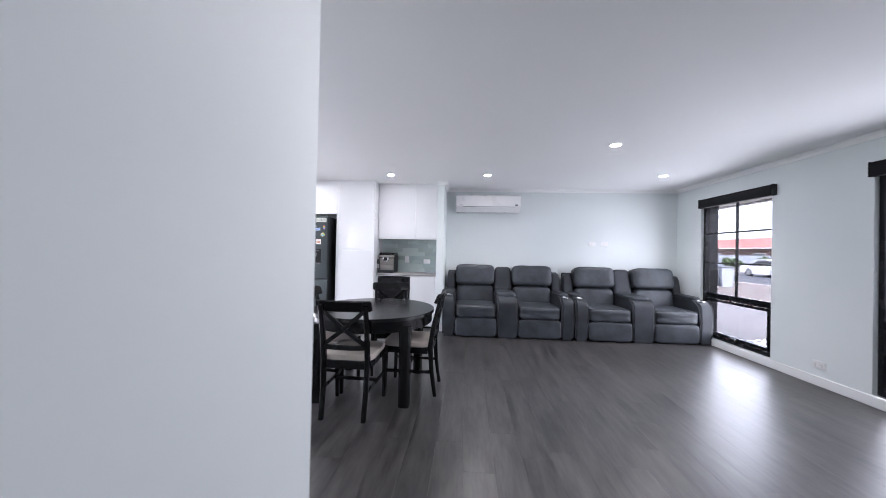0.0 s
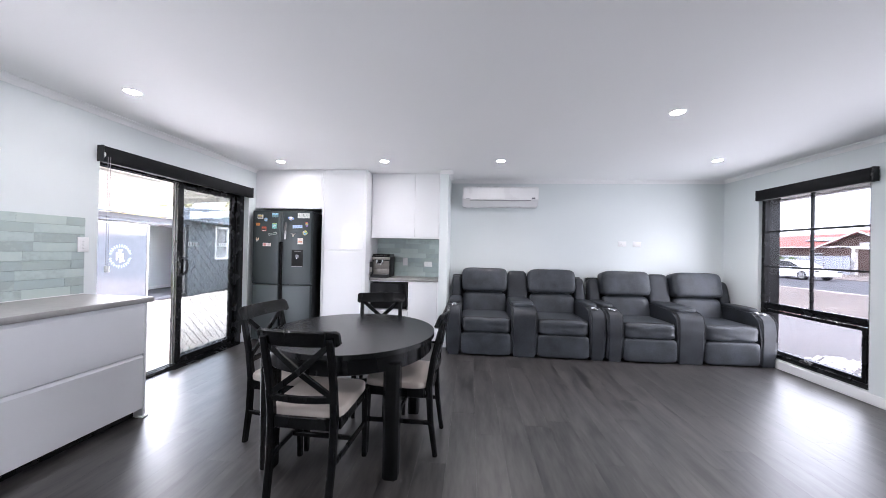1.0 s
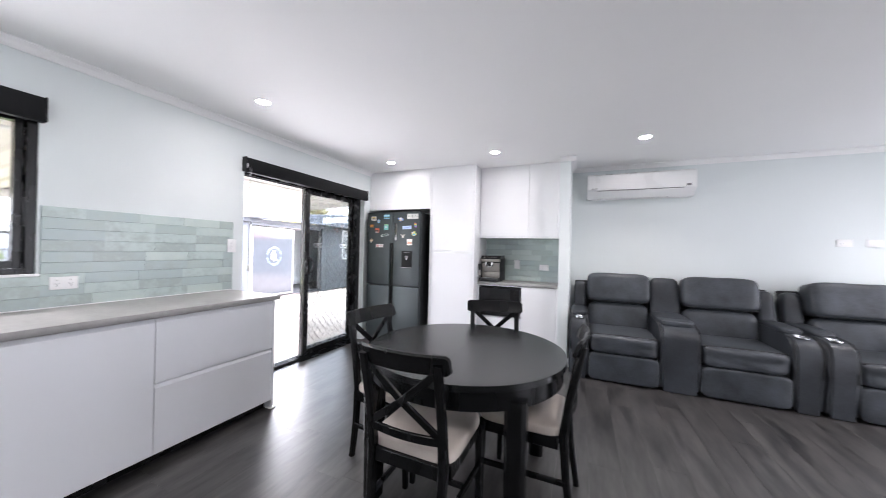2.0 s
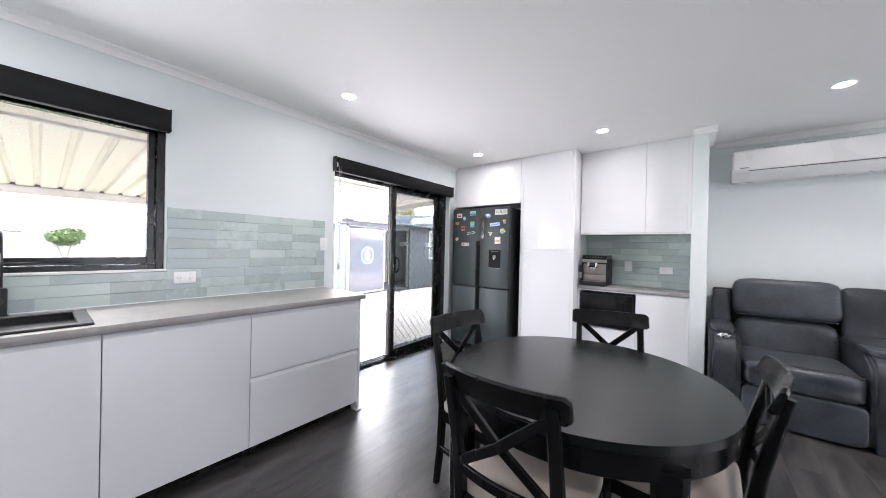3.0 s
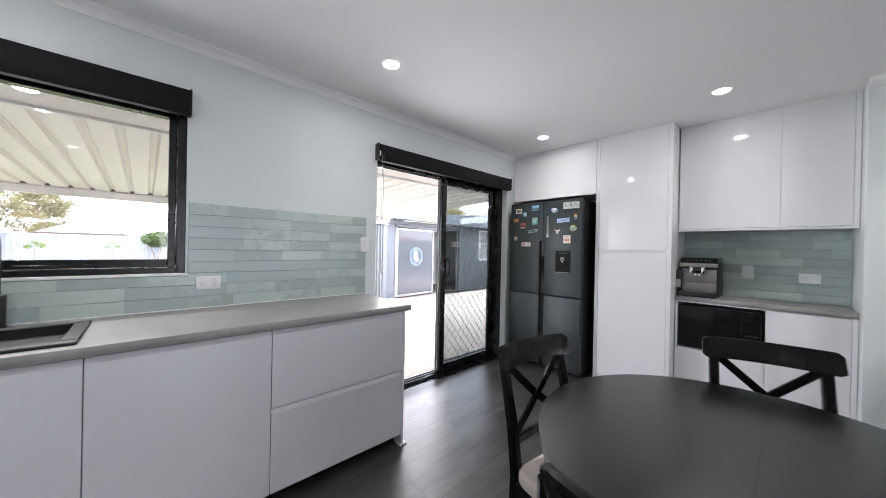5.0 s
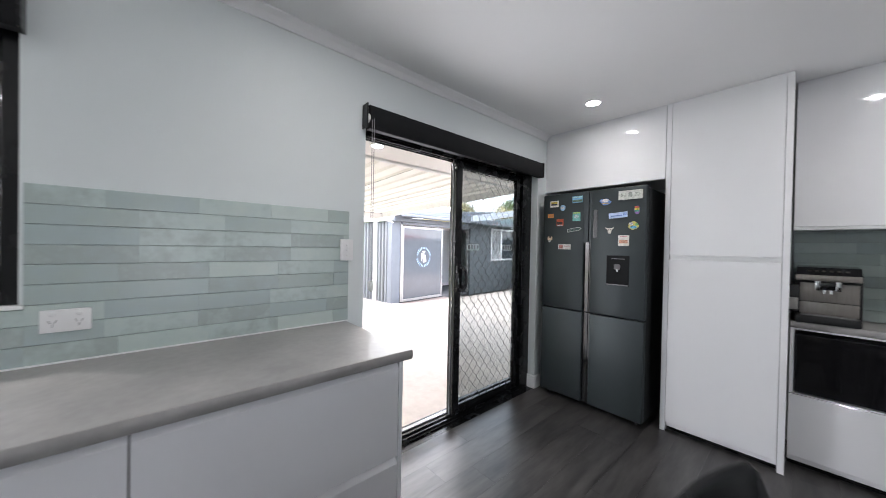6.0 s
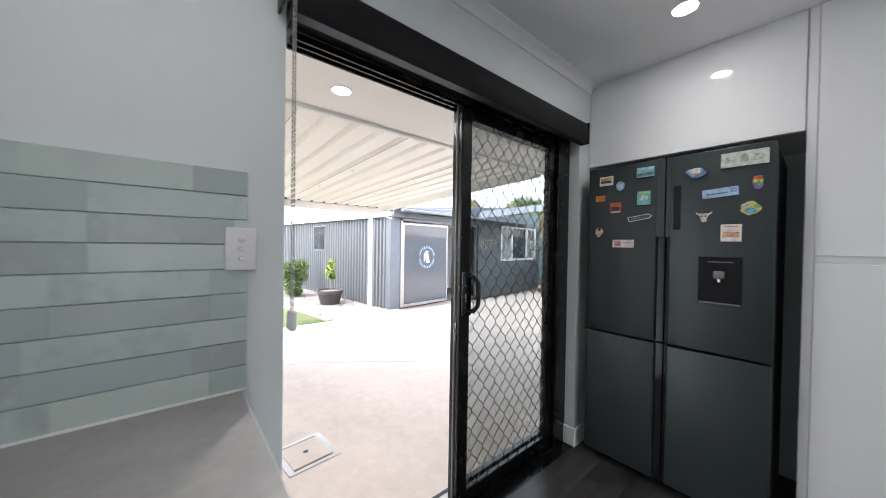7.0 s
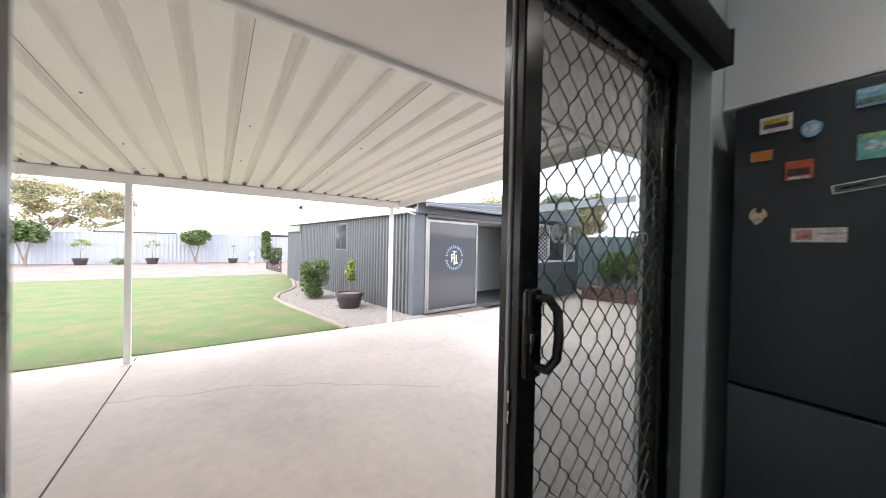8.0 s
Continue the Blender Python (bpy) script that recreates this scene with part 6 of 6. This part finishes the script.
for sx in (-1.8, 0.0, 1.8):
    for sy in (-1.8, 1.8):
        part("post", slab(sx - 0.06, sx + 0.06, sy - 0.06, sy + 0.06, 0.0, 1.95), M_BROWNBRICK, gz, smooth=False)
hip_house("neighbour_house", (-54, 6.0, GZ), 10, 8, 2.2, 0.75, M_BROWNBRICK, M_ROOFSHEET, "distant low house with pale metal roof")
hip_house("neighbour_shed", (-40, 11.5, GZ), 5, 4, 2.2, 0.4, M_DARKWALL, M_ROOFGREEN, "distant green roofed garden shed")
for x, y, s, seed in ((-46, -8.2, 0.92, 51), (-48, -4.4, 0.84, 52), (-42, -12.0, 0.8, 53), (-60, 20, 0.7, 55), (-43, -15, 1.0, 56), (-44, -21, 0.9, 57)):
    rr = random.Random(seed)
    cl = []
    for q in range(26):
        th, hh = rr.uniform(0, 6.283), rr.random()
        rad = 3.0 * s * math.sin(0.35 + 2.5 * hh) * rr.uniform(0.35, 1.0)
        k = rr.uniform(0.55, 1.0) * s
        cl.append((math.cos(th) * rad, math.sin(th) * rad, (2.4 + 4.6 * hh) * s, k * 1.15, k * 1.15, k * 0.8))
    if seed in (53, 56):
        cl += around(5, 1.8, 1.2, 2.6, 1.2, seed + 9)
    plant("gum_tree", (x, y, GZ), "tall olive green gum tree beyond fence", "tree", [([(0, 0, 0), (0.1, 0.1, 1.8 * s), (0.2, -0.2, 3.6 * s)], 0.22, 0.08), ([(0.1, 0.1, 1.6 * s), (0.2, 1.0, 3.0 * s), (0.3, 1.6, 4.2 * s)], 0.12, 0.04), ([(0.1, 0.1, 1.6 * s), (-0.2, -0.9, 2.8 * s), (-0.3, -1.6, 4.0 * s)], 0.12, 0.04)], cl, M_LEAF_GUM, 0.11, 430, seed, "gum trees beyond the fence")

# far corner seen through the screen: side fence, planter, hedge and roof trees
sf = thing("side_fence", (-8.8, 14.7, GZ), "grey green steel side fence, toned dark as in shade", "fence")
for k in range(5):
    bm = bmesh.new()
    corrugated(bm, "x", -2.0 + k * 2.4, 0.37 + k * 2.4, 0.0, 0.0, 1.8, pitch=0.19, amp=0.03, out=-1)
    # panel colour carries the shade this fence stands in
    part("fence_panel", bm, M_SHADED_SHEET, sf, smooth=False)
    part("fence_post", slab(-2.03 + k * 2.4, -1.97 + k * 2.4, -0.05, 0.0, 0, 1.85), M_FENCE, sf, smooth=False)
planter = thing("stone_planter", (-7.15, 12.85, GZ), "low dark stone planter wall on patio", "planter", turn=13)
stone_me = mesh_of("stone", slab(-0.17, 0.17, -0.12, 0.12, 0.0, 0.112, 0.014, 2), M_BROWNBRICK, False)
for z in range(3):
    for k in range(5):
        st = new("stone", stone_me)
        st.parent = planter
        st.location = (-0.76 + k * 0.35 + (z % 2) * 0.14, 0.0, z * 0.118)
part("soil", slab(-0.9, 0.95, 0.12, 0.9, 0.0, 0.30), M_SOIL, planter, smooth=False)
plant("hedge_shrub", (-7.2, 13.45, GZ + 0.30), "dense green shrub behind stone planter", "shrub", [([(0, 0, 0), (0, 0, 0.7)], 0.05, 0.03)], around(9, 0.6, 0.25, 1.15, 0.34, 61), M_LEAF, 0.05, 380, 61)
plant("hedge_shrub", (-6.5, 13.7, GZ + 0.30), "dense green shrub behind stone planter", "shrub", [([(0, 0, 0), (0, 0, 0.7)], 0.05, 0.03)], around(8, 0.5, 0.25, 1.3, 0.34, 66), M_LEAF, 0.05, 380, 66)
for x, y, s, seed in ((-14.5, 22, 0.9, 62), (-17, 26, 1.1, 63), (-10, 27, 1.0, 64), (-20, 20, 1.0, 65)):
    plant("garden_tree", (x, y, GZ), "leafy yellow green tree behind the shed", "tree", [([(0, 0, 0), (0.1, 0.1, 2.0), (0.1, 0.0, 3.2 * s)], 0.18, 0.06)], around(12, 1.9 * s, 2.8 * s, 4.3 * s, 0.85 * s, seed), M_LEAF_GUM if seed in (62, 65) else M_LEAF, 0.085, 800, seed)


# ---- street side, seen through the tall windows ----
structure("wall_brick_skin", holed_wall("x", XR + 0.15, XR + 0.26, YS, 9.0, -0.3, 2.5, [(WIN1[0] + 0.02, WIN1[1] + 0.10, 0.06, 2.12), (WIN2[0] + 0.02, WIN2[1] + 0.10, 0.06, 2.12)]), M_MORTAR, "brick veneer outside wall", "wall")
structure("eave_front", slab(XR + 0.11, XR + 0.75, YS, 9.0, 2.14, 2.2), M_SOFFIT, "pale eave lining at the front", "soffit")
structure("fascia_front", slab(XR + 0.75, XR + 0.85, YS, 9.0, 2.12, 2.30), M_POST, "pale gutter at the front eave", "trim")
structure("driveway", slab(XR + 0.26, 8.3, -30, 60, -0.4, -0.20), M_CONC_FRONT, "pale concrete front path", "pavement")
structure("verge", slab(8.3, 16.2, -60, 90, -0.4, -0.21), M_VERGE, "bare brown street verge", "ground")
structure("kerb", slab(16.2, 16.5, -60, 90, -0.4, -0.20, 0.02), M_CONC, "concrete street kerb", "kerb")
structure("road", slab(16.5, 27.5, -60, 90, -0.4, -0.255), M_ASPHALT, "grey asphalt street", "road")
structure("far_verge", slab(27.5, 60, -60, 120, -0.4, -0.22), M_VERGE, "brown verge across the street", "ground")
pb, pq = [], []
rq = random.Random(12)
for _ in range(900):
    x, y, s = rq.uniform(4.2, 5.4), rq.uniform(4.5, 7.0), rq.uniform(0.02, 0.05)
    n0 = len(pb)
    for ox, oy, oz in OCT:
        pb.append((x + ox * s, y + oy * s * 0.8, -0.19 + oz * s * 0.6))
    pq += [tuple(n0 + q for q in f) for f in OCF]
me = bpy.data.meshes.new("white_stones")
me.from_pydata(pb, [], pq)
me.materials.append(M_WHITE)
tagged(new("white_stones", me), "loose white stones below the window", "stones", kind="stuff")

wb = thing("wheelie_bin", (12.9, 18.2, -0.21), "dark wheeled rubbish bin with ribbed sides", "bin")
part("bin_body", prism(bmesh.new(), [(-0.24, 0.0), (0.24, 0.0), (0.29, 0.95), (-0.29, 0.95)], "y", -0.33, 0.33), M_FENCE, wb)
part("bin_lid", slab(-0.33, 0.33, -0.36, 0.36, 0.95, 1.03, 0.02), M_SHED, wb)
for k in range(6):
    part("rib", slab(-0.3, -0.24, -0.28 + k * 0.105, -0.25 + k * 0.105, 0.05, 0.94), M_SHED, wb, smooth=False)

car = thing("car", (24.4, 28.2, -0.255), "white sedan parked along the street", "car")
cb = bmesh.new()
prism(cb, [(-2.3, 0.30), (-2.28, 0.62), (-1.95, 0.74), (-1.25, 0.86), (0.9, 0.90), (1.7, 0.93), (2.25, 0.88), (2.32, 0.60), (2.28, 0.28), (1.2, 0.20), (-1.2, 0.20)], "x", -0.88, 0.88)
bmesh.ops.bevel(cb, geom=[e for e in cb.edges if abs(e.verts[0].co.x - e.verts[1].co.x) < 1e-5], offset=0.07, segments=3, affect="EDGES")
part("body", cb, M_CARWHITE, car)
cb = bmesh.new()
prism(cb, [(-1.25, 0.86), (-0.45, 1.33), (0.1, 1.43), (0.8, 1.41), (1.72, 0.93)], "x", -0.72, 0.72)
part("cabin", cb, M_CARWHITE, car)
for s in (-1, 1):
    part("side_window", prism(bmesh.new(), [(-1.02, 0.92), (-0.40, 1.28), (0.1, 1.36), (0.75, 1.34), (1.40, 0.97)], "x", s * 0.722, s * 0.73), M_CARGLASS, car, smooth=False)
    for y in (-1.38, 1.38):
        wl = bmesh.new()
        rod(wl, (s * 0.70, y, 0.32), (s * 0.89, y, 0.32), 0.32, 24)
        wo = part("wheel", wl, M_TYRE, car)
        rm = bmesh.new()
        rod(rm, (s * 0.89, y, 0.32), (s * 0.90, y, 0.32), 0.22, 20)
        part("rim", rm, M_ALU, wo)
    part("headlight", slab(s * 0.55, s * 0.82, -2.29, -2.20, 0.60, 0.70, 0.01), M_GLOSSBLACK, car)
    part("tail_light", slab(s * 0.55, s * 0.84, 2.24, 2.31, 0.68, 0.80, 0.01), colour("tail_red", (0.4, 0.02, 0.02)), car)

opp = hip_house("street_house", (49, 58, -0.22), 36, 11, 3.0, 1.9, M_BROWNBRICK, M_REDROOF, "brick house with red tiled roof across street", over=0.6)
for k in range(5):
    sp = bmesh.new()
    box(sp, -0.9, 0.9, -0.55, 0.55, 0.0, 0.05, 0.01)
    q = part("solar_panel", sp, M_SOLAR, opp)
    q.matrix_basis = Matrix.Translation((-3.2, -14.0 + k * 1.2, 4.05)) @ Matrix.Rotation(radians(-17), 4, "Y")
for y in (-12, -6, 2, 8):
    wq = part("window", slab(-5.56, -5.5, y - 1.0, y + 1.0, 0.9, 2.2, 0.01), M_WHITE, opp)
    part("pane", slab(-5.58, -5.56, y - 0.9, y + 0.9, 1.0, 2.1), M_CARGLASS, wq, smooth=False)
gb = thing("gable_house", (46, 41.0, -0.22), "brown brick gable ended house with red roof", "house")
part("wall", prism(bmesh.new(), [(-4.0, 0.0), (4.0, 0.0), (4.0, 2.9), (0.0, 4.6), (-4.0, 2.9)], "x", -3.0, 6.0), M_BROWNBRICK, gb, smooth=False)
part("roof", prism(bmesh.new(), [(-4.6, 2.72), (0.0, 4.68), (4.6, 2.72), (4.6, 2.85), (0.0, 4.85), (-4.6, 2.85)], "x", -3.5, 6.3), M_REDROOF, gb, smooth=False)
part("barge_board", prism(bmesh.new(), [(-4.6, 2.62), (0.0, 4.58), (4.6, 2.62), (4.6, 2.80), (0.0, 4.78), (-4.6, 2.80)], "x", -3.56, -3.5), M_WHITE, gb, smooth=False)
part("wall_unit", slab(-3.25, -3.0, -1.2, 0.0, 2.8, 3.4, 0.02), M_WHITE, gb)
cp = thing("carport", (40, 33.5, -0.22), "pale carport with grey roof across street", "carport")
part("roof", slab(-3, 3, -3, 3, 2.5, 2.75, 0.02), M_ROOFSHEET, cp)
for x in (-2.8, 2.8):
    for y in (-2.8, 2.8):
        part("post", slab(x - 0.15, x + 0.15, y - 0.15, y + 0.15, 0.0, 2.5), M_SOFFIT, cp, smooth=False)
ff = thing("front_fence", (36.5, 44, -0.22), "long grey steel fence across the street", "fence")
for k in range(7):
    bm = bmesh.new()
    corrugated(bm, "y", -8 + k * 2.4, -5.66 + k * 2.4, 0.0, 0.0, 1.8, pitch=0.24, amp=0.03, out=-1)
    part("fence_panel", bm, M_FENCE, ff, smooth=False)
for x, y, seed in ((33.5, 44, 71), (34, 51, 72), (33, 38.5, 73)):
    plant("street_shrub", (x, y, -0.22), "rounded green shrub across the street", "shrub", [([(0, 0, 0), (0, 0, 0.8)], 0.06, 0.03)], around(6, 0.8, 0.5, 1.3, 0.6, seed), M_LEAF_LIGHT if seed == 72 else M_LEAF, 0.11, 260, seed)
for x, y, seed in ((72, 60, 74), (75, 78, 75), (70, 46, 76), (74, 34, 77), (78, 95, 78)):
    plant("street_tree", (x, y, -0.22), "distant street tree behind the roofs", "tree", [([(0, 0, 0), (0.1, 0.1, 2.2), (0.1, 0.0, 3.4)], 0.2, 0.07)], around(9, 3.2, 3.2, 5.6, 1.6, seed), M_LEAF_GUM, 0.26, 380, seed)

# brick returns beside the tall windows, their shade darkened into the brick colour
brick_me = mesh_of("brick", slab(-0.055, 0.055, -0.115, 0.115, -0.038, 0.038, 0.003), M_BROWNBRICK, False)
for wnd in (WIN1, WIN2):
    col = thing("wall_brick_pier", (XR + 0.205, wnd[1] + 0.105, 0.06), "red brown brick jamb with pale mortar", "brickwork")
    col["kind"] = "structure"
    for k in range(24):
        b = new("brick", brick_me)
        b.parent = col
        b.location = (0.006, 0.02 if k % 2 else -0.02 + 0.045, 0.04 + k * 0.086)

# ---- tiles and planks ----
tile_full = {}


def tile_mesh(w, h):
    key = (round(w, 3), round(h, 3))
    if key not in tile_full:
        bm = slab(0.0, 0.010, 0.0001, w - 0.0001, 0.0006, h - 0.0006)
        front = [e for e in bm.edges if all(v.co.x > 0.009 for v in e.verts) and abs(e.verts[0].co.z - e.verts[1].co.z) < 1e-6]
        bmesh.ops.bevel(bm, geom=front, offset=0.0018, segments=1, affect="EDGES")
        tile_full[key] = mesh_of("tile", bm, M_TILE, False)
    return tile_full[key]


rt = random.Random(5)


def tiled(parent, at, turn, width, height, rows, tl, skip=lambda a, b, c, d: False, flip=False):
    h = height / rows
    for r in range(rows):
        x = -rt.choice((0.0, 0.33, 0.5, 0.66, 0.2)) * tl
        while x < width - 1e-6:
            a, b = max(0.0, x), min(width, x + tl)
            x += tl
            if b - a < 0.02 or skip(a, b, r * h, (r + 1) * h):
                continue
            t = new("tile", tile_mesh(b - a, h))
            t.parent = parent
            t.matrix_basis = pose(*at, 0, 0, turn) @ pose(rt.uniform(-0.0008, 0.0008), a, r * h, 0, rt.uniform(-0.4, 0.4), rt.uniform(-0.3, 0.3))


TB, TTOP = 0.912, 1.512
sp1 = structure("splashback_kitchen", slab(XL, XL + 0.004, 1.56, 2.765, TB, 1.10), M_GROUT, "glazed aqua subway tile splashback", "splashback")
sp2 = structure("splashback_bench_end", slab(XL, XL + 0.004, 2.775, 3.888, TB, TTOP), M_GROUT, "glazed aqua subway tile splashback", "splashback")
sp3 = structure("splashback_niche", slab(NX0, NX1, 6.456, 6.46, 0.907, 1.475), M_GROUT, "glazed aqua subway tile splashback in niche", "splashback")
structure("trim_bead", slab(XL + 0.0105, XL + 0.0165, 1.56, 3.888, 0.9102, 0.9155), M_TRIM, "white silicone bead between tiles and worktop", "trim")
RH = (TTOP - TB) / 9
tiled(sp2, (XL + 0.001, 2.778, TB), 0, 3.888 - 2.778, TTOP - TB, 9, 0.27)
tiled(sp1, (XL + 0.001, 1.58, TB), 0, 2.778 - 1.58, 2 * RH, 2, 0.27)
tiled(sp1, (XL + 0.001, 1.58, TB + 2 * RH), 0, 2.778 - 1.58, 1.10 - TB - 2 * RH, 1, 0.27)
tiled(sp3, (NX0 + 0.002, 6.459, 0.908), -90, NX1 - NX0 - 0.004, 1.472 - 0.908, 8, 0.27)

rowx = XL + PW / 2
pmesh = {}
rk = random.Random(3)
while rowx < XR + PW / 2:
    y = 1.3 - rk.random() * PL
    while y < 6.58:
        L = min(PL, 6.58 - y)
        if L > 0.1 and y + L > 1.4:
            key = round(L, 2)
            if key not in pmesh:
                pmesh[key] = plank_mesh(key)
            b = new("plank", pmesh[key])
            b.parent = floor
            b.location = (rowx, y + L / 2, 0.0)
        y += PL
    rowx += PW
structure("floor_entry", slab(-0.7, XR, YS, 1.3, -0.006, -0.0005), M_PLANK, "charcoal grey timber look plank floor by the entry", "floor")
